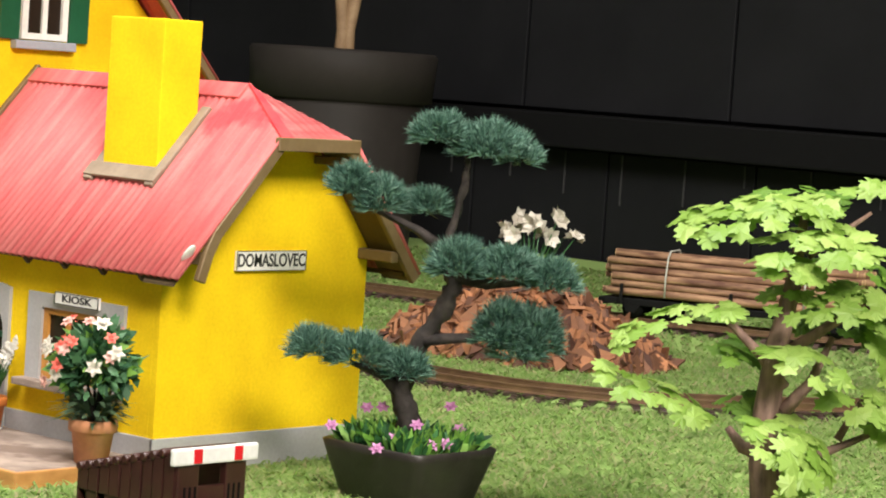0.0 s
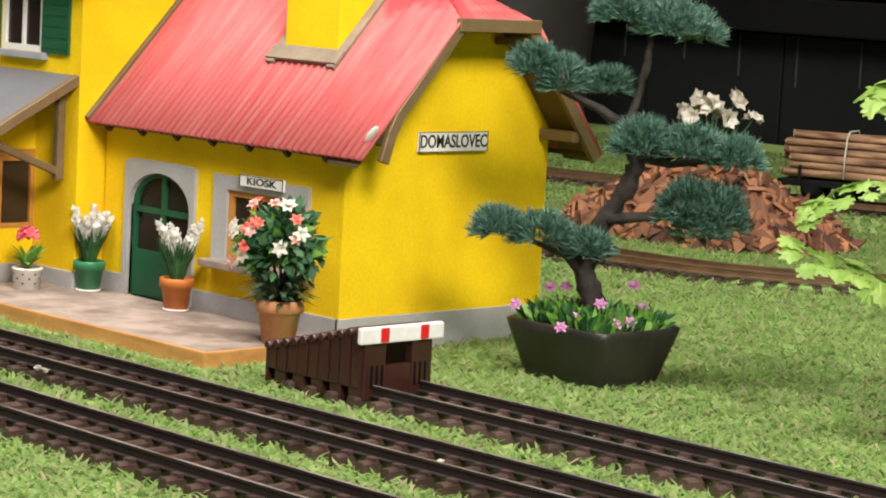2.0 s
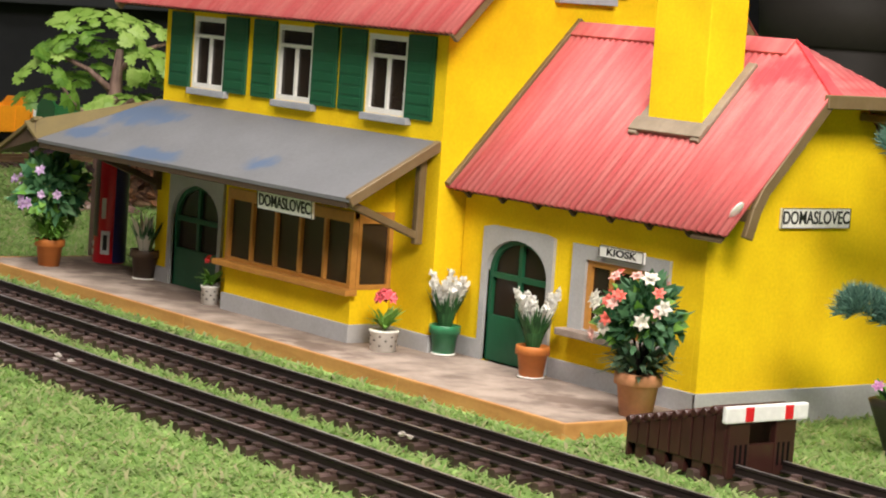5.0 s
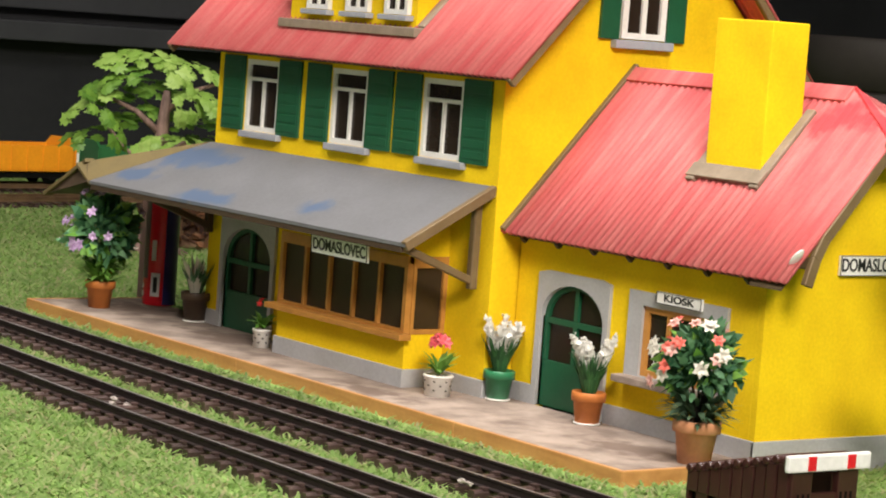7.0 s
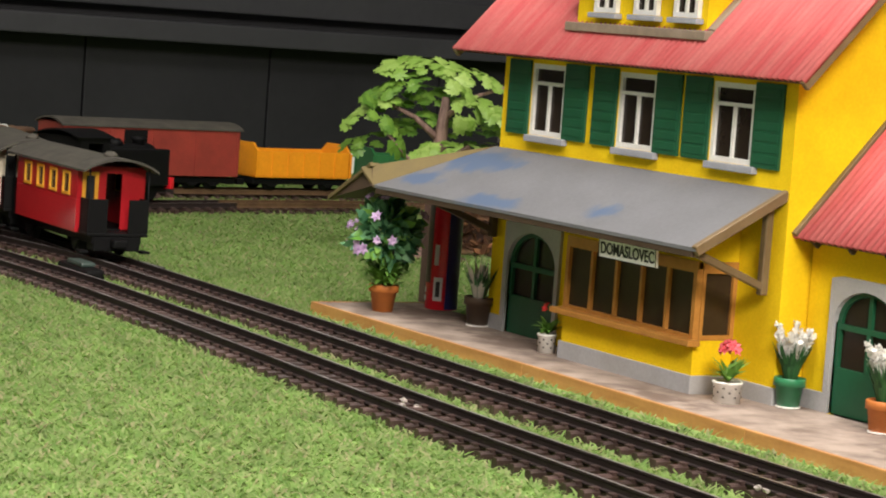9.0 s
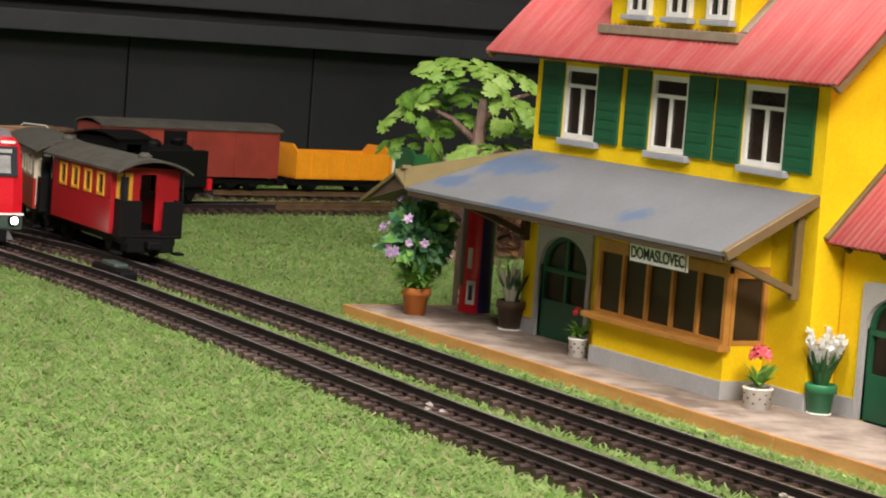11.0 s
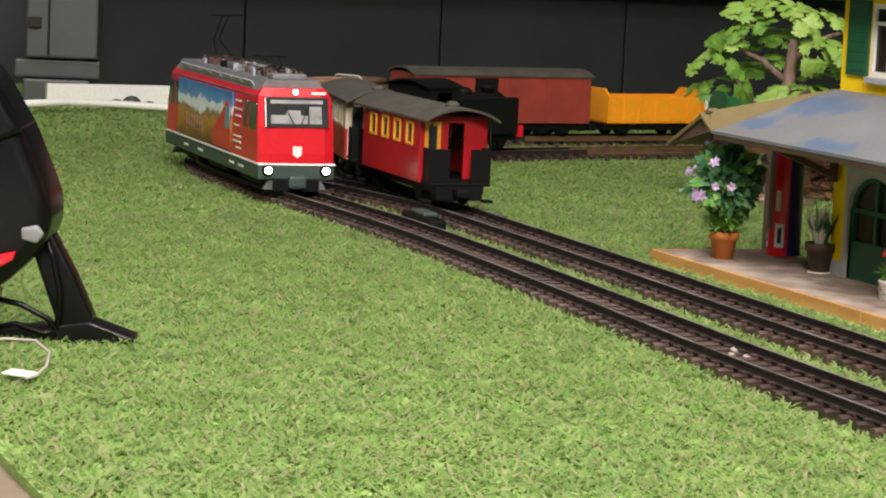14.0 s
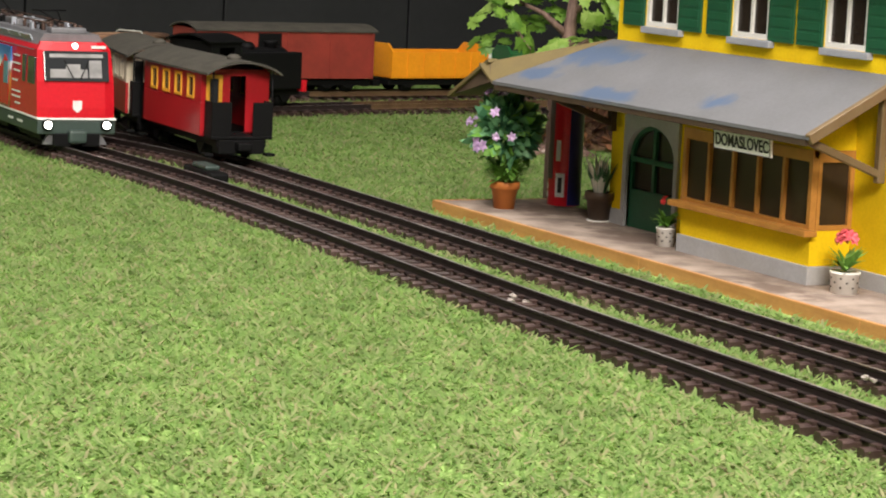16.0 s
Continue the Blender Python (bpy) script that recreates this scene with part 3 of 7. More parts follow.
# Doors: grey surround, arched green leaf with panes.
def arched_door(x0, x1, y, z0, z1, parent, name):
    w, cx = x1 - x0, (x0 + x1) / 2
    frame_w = 0.0058
    arch = [(x0, z0), (x0, z1 - w * 0.36)] + [(cx - w / 2 * math.cos(a), z1 - w * 0.36 + w * 0.36 * math.sin(a)) for a in np.linspace(0, math.pi, 15)] + [(x1, z1 - w * 0.36), (x1, z0)]
    bm = bmesh.new()
    outer = [(x0 - frame_w, z0), (x0 - frame_w, z1 + 0.009), (x1 + frame_w, z1 + 0.009), (x1 + frame_w, z0)]
    # surround: strips between the arch and the square outline
    n = len(arch)
    ring = []
    for i, (u, v) in enumerate(arch):
        if i == 0: o = outer[0]
        elif i == n - 1: o = outer[3]
        elif u < cx and v <= z1 - w * 0.36 + 1e-9: o = (outer[0][0], v)
        elif u > cx and v <= z1 - w * 0.36 + 1e-9: o = (outer[3][0], v)
        else:
            t = (i - 1) / (n - 3)
            path = [(outer[0][0], z1 - w * 0.36), outer[1], outer[2], (outer[3][0], z1 - w * 0.36)]
            f = t * 3
            k = min(2, int(f))
            f -= k
            o = (path[k][0] + (path[k + 1][0] - path[k][0]) * f, path[k][1] + (path[k + 1][1] - path[k][1]) * f)
        ring.append(o)
    levels = [(y - 0.003, 0), (y + 0.004, 1)]
    va = {(i, k): bm.verts.new((arch[i][0], levels[k][0], arch[i][1])) for i in range(n) for k in (0, 1)}
    vo = {(i, k): bm.verts.new((ring[i][0], levels[k][0], ring[i][1])) for i in range(n) for k in (0, 1)}
    for i in range(n - 1):
        bm.faces.new((va[i, 0], va[i + 1, 0], vo[i + 1, 0], vo[i, 0]))
        bm.faces.new((va[i, 1], vo[i, 1], vo[i + 1, 1], va[i + 1, 1]))
        bm.faces.new((va[i, 0], va[i, 1], va[i + 1, 1], va[i + 1, 0]))
        bm.faces.new((vo[i, 0], vo[i + 1, 0], vo[i + 1, 1], vo[i, 1]))
    bmesh.ops.remove_doubles(bm, verts=bm.verts, dist=1e-6)
    bmesh.ops.recalc_face_normals(bm, faces=bm.faces)
    surround = part("door_surround", bm, GREY_PAINT, parent, "grey plaster door surround")
    # leaf
    bm = bmesh.new()
    half = z0 + (z1 - z0) * 0.37
    prism(bm, [(u, v) for u, v in arch], "y", y + 0.0045, y + 0.0065)
    leaf = part(name, bm, DARK_PANE, parent, "dark glazed upper door panes")
    bm = bmesh.new()
    box(bm, x0, x1, y + 0.002, y + 0.0044, z0, half, bevel=0.0005)
    part("door_panel", bm, GREEN_PAINT, leaf, "dark green door panel")
    bar = 0.0022
    for u in (x0 + bar, cx, x1 - bar):
        top = z1 - w * 0.36 if u != cx else z1 - 0.001
        part("glazing_bar", boxes((u - bar, u + bar, y + 0.0015, y + 0.0044, half, top)), GREEN_PAINT, leaf, "green glazing bar")
    part("glazing_bar", boxes((x0, x1, y + 0.0013, y + 0.0044, z1 - w * 0.40 - bar, z1 - w * 0.40 + bar)), GREEN_PAINT, leaf, "green glazing bar")
    bm = bmesh.new()
    for a0, a1 in zip(np.linspace(0, math.pi, 15), np.linspace(0, math.pi, 15)[1:]):
        pts = []
        for a, r in ((a0, 1.0), (a1, 1.0), (a1, 0.87), (a0, 0.87)):
            pts.append((cx - w / 2 * r * math.cos(a), z1 - w * 0.36 + w * 0.36 * r * math.sin(a)))
        prism(bm, pts, "y", y + 0.0016, y + 0.0044)
    part("arch_frame", bm, GREEN_PAINT, leaf, "green arched top frame")
    return leaf


arched_door(-0.2485, -0.1725, 0.0, PLAT, 0.1105, station, "door")
SET = TOWER
arched_door(-0.672, -0.590, TY0, PLAT + 0.001, 0.108, station, "door")
SET = Matrix.Identity(4)


def framed_window(x0, x1, z0, z1, y, parent, material, bars=(), rails_at=(), sill=None, pane=DARK_PANE, bar=0.0028):
    """A window with its frame, bars and panes set into an opening."""
    bm = bmesh.new()
    plate(bm, x0, x1, z0, z1, [(x0 + bar * 1.4, x1 - bar * 1.4, z0 + bar * 1.4, z1 - bar * 1.4)], y + 0.0005, y + 0.005)
    frame_ob = part("window_frame", bm, material, parent)
    for u, lo, hi in bars:
        part("glazing_bar", boxes((u - bar / 2, u + bar / 2, y + 0.001, y + 0.0042, lo, hi)), material, frame_ob)
    for v in rails_at:
        part("glazing_bar", boxes((x0 + bar, x1 - bar, y + 0.0008, y + 0.0042, v - bar / 2, v + bar / 2)), material, frame_ob)
    part("pane", boxes((x0 + bar, x1 - bar, y + 0.0032, y + 0.0038, z0 + bar, z1 - bar)), pane, frame_ob, "dark window pane")
    if sill:
        part("window_sill", boxes(sill, bevel=0.0008), SILL_GREY, frame_ob, "grey window sill")
    return frame_ob


# Kiosk window with grey surround.
bm = bmesh.new()
plate(bm, -0.144, -0.035, 0.050, 0.1175, [(-0.128, -0.048, 0.054, 0.107)], -0.003, 0.003)
part("window_surround", bm, GREY_PAINT, station, "grey plaster window surround")
framed_window(-0.128, -0.048, 0.054, 0.107, -0.001, station, ORANGE_WOOD, bars=[(-0.101, 0.056, 0.105), (-0.074, 0.056, 0.105)], rails_at=[], bar=0.0035)
part("window_sill", boxes((-0.146, -0.033, -0.014, 0.0, 0.0475, 0.053), bevel=0.001), PLATFORM_TOP, station, "grey stone window sill")

SET = TOWER
# Upstairs windows with green shutters.
for a, b in WINDOWS:
    mid = (a + b) / 2
    w = framed_window(a, b, 0.197, 0.262, TY0, station, WHITE_PAINT, bars=[(mid, 0.199, 0.244)], rails_at=[0.2445], sill=(a + 0.001, b + 0.009, TY0 - 0.006, TY0 + 0.002, 0.191, 0.1968), bar=0.0032)
    for s, e in ((a - 0.0365, a - 0.0005), (b + 0.002, b + 0.0385)):
        slats = [(s + 0.003, e - 0.003, TY0 - 0.0031, TY0 - 0.0024, 0.2005 + 0.0088 * k, 0.2070 + 0.0088 * k) for k in range(7)]
        part("shutter", boxes((s, e, TY0 - 0.0026, TY0 - 0.0003, 0.1965, 0.2645), *slats, bevel=0.0003), GREEN_PAINT, w, "dark green wooden shutter")
# Window in the tower's side gable.
gw = part("window_frame", boxes((TX1 + 0.0003, TX1 + 0.004, 0.072, 0.078, 0.306, 0.364), (TX1 + 0.0003, TX1 + 0.004, 0.113, 0.119, 0.306, 0.364), (TX1 + 0.0003, TX1 + 0.004, 0.078, 0.113, 0.306, 0.311), (TX1 + 0.0003, TX1 + 0.004, 0.078, 0.113, 0.359, 0.364), (TX1 + 0.0003, TX1 + 0.0035, 0.093, 0.098, 0.311, 0.347), (TX1 + 0.0003, TX1 + 0.0035, 0.078, 0.113, 0.346, 0.350)), WHITE_PAINT, station)
part("pane", boxes((TX1 + 0.0003, TX1 + 0.0012, 0.078, 0.113, 0.311, 0.359)), DARK_PANE, gw, "dark window pane")
part("window_sill", boxes((TX1 + 0.0003, TX1 + 0.008, 0.064, 0.126, 0.298, 0.305), bevel=0.0008), SILL_GREY, gw, "grey window sill")
for s, e in ((0.050, 0.070), (0.121, 0.141)):
    part("shutter", boxes((TX1 + 0.0003, TX1 + 0.004, s, e, 0.305, 0.365), bevel=0.0008), GREEN_PAINT, gw, "dark green wooden shutter")

# Tower roof.
T_EAVE, T_TOP = (-0.065, 0.2695), (RIDGE_Y, 0.449)
corrugated("tower_roof", -0.762, -0.232, T_EAVE, T_TOP, lambda a: 1.0, station, label="faded red corrugated roof sheet")
corrugated("tower_roof", -0.762, -0.232, (2 * RIDGE_Y + 0.065, 0.2695), T_TOP, lambda a: 1.0, station)
for x in (-0.235, -0.759):
    for s in (-1, 1):
        board("barge_board", (x, RIDGE_Y + s * 0.1695, 0.2675), (x, RIDGE_Y, 0.447), 0.008, 0.005, station)
board("fascia", (-0.75, -0.058, 0.2700), (-0.242, -0.058, 0.2700), 0.0035, 0.003, station, DARK_WOOD)
for y, z in ((-0.02, 0.312), (0.05, 0.386)):
    board("purlin", (TX1 + 0.001, y, z), (TX1 + 0.022, y, z), 0.007, 0.007, station, BROWN_WOOD)
# Dormer with three small windows.
part("dormer_wall", boxes((-0.598, -0.404, -0.034, 0.06, 0.28, 0.352)), YELLOW, station)
part("dormer_trim", boxes((-0.601, -0.391, -0.0455, -0.0345, 0.2940, 0.3020), bevel=0.0008), FLASHING, station)
board("dormer_trim", (-0.396, -0.036, 0.3035), (-0.396, 0.03, 0.3725), 0.006, 0.009, station, FLASHING)
for a in (-0.566, -0.505, -0.446):
    framed_window(a, a + 0.034, 0.312, 0.345, -0.0395, station, WHITE_PAINT, bars=[(a + 0.017, 0.315, 0.343)], sill=(a - 0.004, a + 0.038, -0.043, -0.0345, 0.307, 0.3115), bar=0.003)
part("dormer_roof", boxes((-0.612, -0.388, -0.055, 0.09, 0.352, 0.358), bevel=0.001), RED_ROOF, station)

# Canopy over the platform, with a hipped left end.
C_FRONT, C_BACK = (-0.1246, 0.1355), (TY0 - 0.0005, 0.1815)
verts = [(-0.787, C_FRONT[0], C_FRONT[1]), (-0.272, C_FRONT[0], C_FRONT[1]), (-0.272, C_BACK[0], C_BACK[1]), (-0.710, C_BACK[0], C_BACK[1])]
canopy = raw("canopy", verts + [(x, y, z - 0.003) for x, y, z in verts], [(0, 1, 2, 3), (7, 6, 5, 4), (0, 4, 5, 1), (1, 5, 6, 2), (2, 6, 7, 3), (3, 7, 4, 0)], GREY_SHEET, station, "grey sheet canopy with faded blue stains")
side = [(-0.7885, C_FRONT[0], C_FRONT[1]), (-0.7115, C_BACK[0], C_BACK[1]), (-0.7115, 0.10, 0.1815), (-0.86, 0.10, 0.142), (-0.815, C_FRONT[0], 0.150)]
raw("canopy_side", side + [(x, y, z - 0.003) for x, y, z in side], [(0, 1, 2, 3, 4), (9, 8, 7, 6, 5), (0, 5, 6, 1), (1, 6, 7, 2), (2, 7, 8, 3), (3, 8, 9, 4), (4, 9, 5, 0)], OLIVE_SHEET, canopy, "olive brown hipped end of the canopy")
flap = [(-0.789, C_FRONT[0] - 0.001, 0.1345), (-0.883, -0.118, 0.114), (-0.806, -0.118, 0.153)]
raw("canopy_end", flap + [(x, y + 0.06, z) for x, y, z in flap], [(0, 1, 2), (5, 4, 3), (0, 3, 4, 1), (1, 4, 5, 2), (2, 5, 3, 0)], DARK_WOOD, canopy, "dark brown end flap")
board("end_strip", (-0.886, -0.1165, 0.1155), (-0.804, -0.1165, 0.1555), 0.004, 0.010, canopy, OLIVE_SHEET)
board("verge_board", (-0.2735, C_FRONT[0] - 0.001, C_FRONT[1] + 0.001), (-0.2735, C_BACK[0], C_BACK[1] + 0.001), 0.0085, 0.006, canopy)
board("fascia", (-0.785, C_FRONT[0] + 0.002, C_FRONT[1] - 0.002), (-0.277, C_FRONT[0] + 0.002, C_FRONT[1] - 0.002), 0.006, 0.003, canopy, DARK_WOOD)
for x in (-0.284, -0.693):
    # Same wood on both; the left bracket's shade is put in as darker colour.
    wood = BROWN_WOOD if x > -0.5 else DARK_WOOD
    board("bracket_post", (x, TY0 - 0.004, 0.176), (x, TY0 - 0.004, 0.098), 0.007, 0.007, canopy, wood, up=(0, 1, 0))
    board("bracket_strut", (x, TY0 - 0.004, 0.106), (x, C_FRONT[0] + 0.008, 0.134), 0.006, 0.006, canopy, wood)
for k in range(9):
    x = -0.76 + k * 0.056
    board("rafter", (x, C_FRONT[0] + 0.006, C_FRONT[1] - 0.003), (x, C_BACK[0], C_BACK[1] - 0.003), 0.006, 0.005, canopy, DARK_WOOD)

# Bay with a row of wood-framed panes.
SET = Matrix.Identity(4)
BX0, BX1, BY, BAY_BACK = -0.5335, -0.343, -0.0655, -0.0268
bay = part("bay_wall", boxes((BX0, BX1, BY, BAY_BACK - 0.0002, 0.0262, 0.0545), (BX0, BX1, BY, BAY_BACK - 0.0002, 0.112, 0.150)), YELLOW, station)
part("foundation", boxes((BX0 - 0.002, BX1 + 0.002, BY - 0.002, BAY_BACK - 0.003, 0.0, 0.0262), bevel=0.0006), GREY_PAINT, bay, "grey painted foundation strip")
bm = bmesh.new()
step = (BX1 - BX0 - 0.006) / 5
edges = [BX0 + 0.003 + k * step for k in range(6)]
plate(bm, BX0, BX1, 0.0545, 0.118, [(a + 0.0017, b - 0.0017, 0.0585, 0.1085) for a, b in zip(edges, edges[1:])], BY - 0.0015, BY + 0.004)
bay_frame = part("window_frame", bm, ORANGE_WOOD, bay, "varnished wooden window frame")
for a, b in zip(edges, edges[1:]):
    part("pane", boxes((a + 0.001, b - 0.001, BY + 0.0018, BY + 0.0024, 0.0575, 0.1095)), BAY_PANE, bay_frame, "brown tinted window pane")
bm = bmesh.new()
plate(bm, BY + 0.0042, BAY_BACK + 0.0, 0.0545, 0.118, [(BY + 0.0075, BAY_BACK - 0.004, 0.0585, 0.1085)], BX1 + 0.0005, BX1 - 0.005, axis="x")
bay_side = part("window_frame", bm, ORANGE_WOOD, bay, "varnished wooden window frame")
part("pane", boxes((BX1 - 0.003, BX1 - 0.0024, BY + 0.0065, BAY_BACK - 0.003, 0.0575, 0.1095)), BAY_PANE, bay_side, "brown tinted window pane")
part("bay_sill", boxes((BX0 - 0.006, BX1 + 0.008, BY - 0.011, BY + 0.001, 0.0505, 0.0555), bevel=0.001), ORANGE_WOOD, bay, "varnished wooden sill shelf")


SET = Matrix.Identity(4)


# Signs.
def sign(name, text, wide, high, at, facing, parent, size, squeeze=1.0, tilt=0.0):
    """A flat white board with black letters. facing: degrees about z, 0 looks towards -y."""
    bm = bmesh.new()
    m = pose(*at, 0, 0, facing) @ pose(0, 0, 0, tilt, 0, 0)
    box(bm, -wide / 2, wide / 2, -0.0012, 0.0012, -high / 2, high / 2, bevel=0.0003, m=m)
    ob = part(name, bm, SIGN_WHITE, parent, "white name board with black letters")
    bm = bmesh.new()
    for r in ((-wide / 2, wide / 2, high / 2 - 0.0004, high / 2), (-wide / 2, wide / 2, -high / 2, -high / 2 + 0.0004), (-wide / 2, -wide / 2 + 0.0004, -high / 2, high / 2), (wide / 2 - 0.0004, wide / 2, -high / 2, high / 2)):
        box(bm, r[0], r[1], -0.0018, -0.0012, r[2], r[3], m=m)
    part("border", bm, INK, ob)
    w = writing("letters", text, size, (0, -0.0014, 0), (90, 0, 0), INK, ob, squeeze=squeeze, depth=0.0002)
    w.data.transform(m)
    return ob


sign("name_board", "DOMASLOVEC", 0.071, 0.0148, (0.0018, 0.104, 0.1533), 90, station, 0.0135, 0.78)
sign("name_board", "DOMASLOVEC", 0.081, 0.0150, (-0.3930, -0.1005, 0.1185), 0, station, 0.0135, 0.86, tilt=4)
sign("name_board", "KIOSK", 0.0495, 0.0088, (-0.0850, -0.0048, 0.1160), 0, station, 0.0074, 1.6)

# Platform.
platform = thing("platform", "low concrete station platform edged with a varnished board", "platform")
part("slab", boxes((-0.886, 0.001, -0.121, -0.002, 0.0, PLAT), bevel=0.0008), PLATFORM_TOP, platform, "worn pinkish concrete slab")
for a, b in ((-0.888, -0.5), (-0.4994, -0.19), (-0.1894, 0.004)):
    part("edge_board", boxes((a, b, -0.1255, -0.1212, -0.001, PLAT + 0.0003), bevel=0.0008), PLATFORM_EDGE, platform, "varnished orange edge board")
part("edge_board", boxes((0.0012, 0.0052, -0.1252, -0.004, -0.001, PLAT + 0.0003), bevel=0.0008), PLATFORM_EDGE, platform, "varnished orange edge board")
part("edge_board", boxes((-0.890, -0.8862, -0.1252, 0.02, -0.001, PLAT + 0.0003), bevel=0.0008), PLATFORM_EDGE, platform, "varnished orange edge board")

# ---- the hall round the layout ----
HALL_GREY = mat("hall_grey_wall", (0.5, 0.49, 0.47), 0.8, scale=2, fine=40, bump=0.05)
CEILING_WHITE = mat("hall_ceiling", (0.7, 0.7, 0.69), 0.9, scale=2, fine=40, bump=0.05)
FLOOR_GREY = mat("hall_floor", (0.33, 0.31, 0.29), 0.6, scale=3, fine=50, bump=0.05)
BLACK_BEAM = mat("black_beam", (0.0055, 0.0055, 0.006), 0.6, scale=5, fine=70, bump=0.05, spec=0.12)
POT_GREY = mat("grey_planter", (0.030, 0.026, 0.023), 0.6, spots=(0.013, 0.011, 0.010), scale=5, amount=0.6, fine=80, spec=0.15)
TRUNK_TAN = mat("pale_trunk", (0.33, 0.22, 0.12), 0.7, spots=(0.2, 0.12, 0.06), scale=40, amount=0.8)
WHITE_BOARD = mat("white_board", (0.72, 0.71, 0.69), 0.5, scale=9, amount=0.2)
TABLE_EDGE = mat("table_edge_wood", (0.20, 0.15, 0.11), 0.6, scale=20, amount=0.6)


def setting(name, bm, material, label, category):
    return tagged(part(name, bm, material), label, category, kind="structure")


north = setting("wall_north", boxes((-3.3, 2.9, 2.24, 2.32, -0.9, 3.0)), BLACK_WALL, "matt black board wall behind the layout", "wall")
part("beam", boxes((-3.2, 2.8, 2.16, 2.238, 0.192, 0.252), bevel=0.004), BLACK_BEAM, north, "black wooden beam")
for k in range(11):
    x = -2.9 + k * 0.31
    part("board", boxes((x, x + 0.306, 2.224, 2.2385, -0.3, 0.188), bevel=0.002), BLACK_WALL, north)
for k in range(8):
    for z0 in (0.258, 0.49):
        x = -2.9 + k * 0.45 + (0.2 if z0 > 0.4 else 0.0)
        part("panel", boxes((x, x + 0.445, 2.222, 2.2385, z0, z0 + 0.228), bevel=0.002), BLACK_WALL, north)
SEAM_GREY = mat("pale_seam", (0.035, 0.035, 0.036), 0.7, scale=60, amount=0.8)
seams = random.Random(61)
for k in range(-7, 12):
    x = -1.449 + k * 0.130 + seams.uniform(-0.008, 0.008)
    low = 0.120 + seams.uniform(-0.03, 0.03)
    part("seam", boxes((x - 0.0012, x + 0.0012, 2.2205, 2.2235, low, 0.186)), SEAM_GREY, north, "thin pale seam")
CHARCOAL = mat("charcoal_board_wall", (0.0175, 0.018, 0.0205), 0.6, spots=(0.024, 0.0245, 0.0275), scale=6, amount=0.7, fine=60, bump=0.05, spec=0.2)
# Upper wall and beams: the brighter light on them is put into a paler colour.
CHARCOAL_LIGHT = mat("lit_black_board", (0.034, 0.035, 0.039), 0.6, spots=(0.044, 0.045, 0.049), scale=6, amount=0.7, fine=60, bump=0.05, spec=0.2)
west = setting("wall_west", boxes((-3.38, -3.3, -4.2, 2.32, -0.9, 3.0)), CHARCOAL_LIGHT, "charcoal black board wall beyond the curve", "wall")
part("beam", boxes((-3.298, -3.2, -0.2, 2.158, 0.212, 0.252), bevel=0.004), CHARCOAL_LIGHT, west, "black wooden beam")
part("beam", boxes((-3.298, -3.25, -0.2, 2.158, 0.275, 0.33), bevel=0.004), CHARCOAL_LIGHT, west, "black wooden beam")
for k in range(6):
    y = -0.2 + k * 0.4
    part("board", boxes((-3.298, -3.28, y, y + 0.396, -0.3, 0.21), bevel=0.002), CHARCOAL, west)
setting("wall_south", boxes((-3.3, 4.2, -4.2, -4.1, -0.9, 3.0)), HALL_GREY, "plain grey hall wall", "wall")
setting("wall_east", boxes((4.2, 4.3, -4.2, 2.32, -0.9, 3.0)), HALL_GREY, "plain grey hall wall", "wall")
setting("wall_corner", boxes((2.9, 4.2, 2.24, 2.32, -0.9, 3.0)), BLACK_WALL, "matt black board wall", "wall")
setting("ceiling", boxes((-3.4, 4.3, -4.2, 2.32, 3.0, 3.05)), CEILING_WHITE, "plain white hall ceiling", "ceiling")
setting("floor", boxes((-3.4, 4.3, -4.2, 2.32, -0.95, -0.9)), FLOOR_GREY, "grey hall floor", "floor")
setting("table_base", boxes((-3.29, 1.69, -0.90, 2.19, -0.899, -0.031)), BLACK_WALL, "plain dark skirt under the layout table", "table base")
setting("trim", boxes((-3.2, 1.7, -0.949, -0.944, -0.06, -0.005)), TABLE_EDGE, "brown wooden table edge", "edge")
setting("trim", boxes((-3.2, 1.7, -0.944, -0.9165, -0.06, -0.006), bevel=0.001), TABLE_EDGE, "brown wooden table edge", "edge")
tagged(part("white_table", boxes((-1.6, 0.9, -1.16, -0.9495, -0.899, -0.009), bevel=0.002), WHITE_BOARD), "plain white table top beside the turf", "table")
tagged(part("white_backboard", boxes((-2.76, -2.745, -0.30, 2.045, 0.0, 0.0375), bevel=0.001), WHITE_BOARD), "low white board along the end of the turf", "board")


# Large grey planter with a pale trunk, far behind the station.
planter = thing("large_planter", "large round dark grey planter standing by the black wall", "planter", pose(-1.742, 1.95, 0))
bm = bmesh.new()
lathe(bm, [(0.11, -0.9), (0.135, 0.0), (0.150, 0.240), (0.147, 0.244), (0.147, 0.248), (0.160, 0.250), (0.166, 0.330), (0.161, 0.336), (0.145, 0.336), (0.135, 0.30)], 48)
part("pot", bm, POT_GREY, planter, "dark grey plastic pot with a broad rim")
bm = bmesh.new()
tube(bm, [(-0.006, -0.006, 0.28), (-0.003, -0.003, 0.37), (-0.010, -0.009, 0.46), (-0.012, -0.01, 0.75)], [0.0125, 0.0115, 0.012, 0.011], 12)
tube(bm, [(0.006, 0.006, 0.28), (0.005, 0.005, 0.37), (0.011, 0.010, 0.44), (0.012, 0.01, 0.75)], [0.011, 0.010, 0.0125, 0.011], 12)
part("trunk", bm, TRUNK_TAN, planter, "pale brown gnarled trunk")

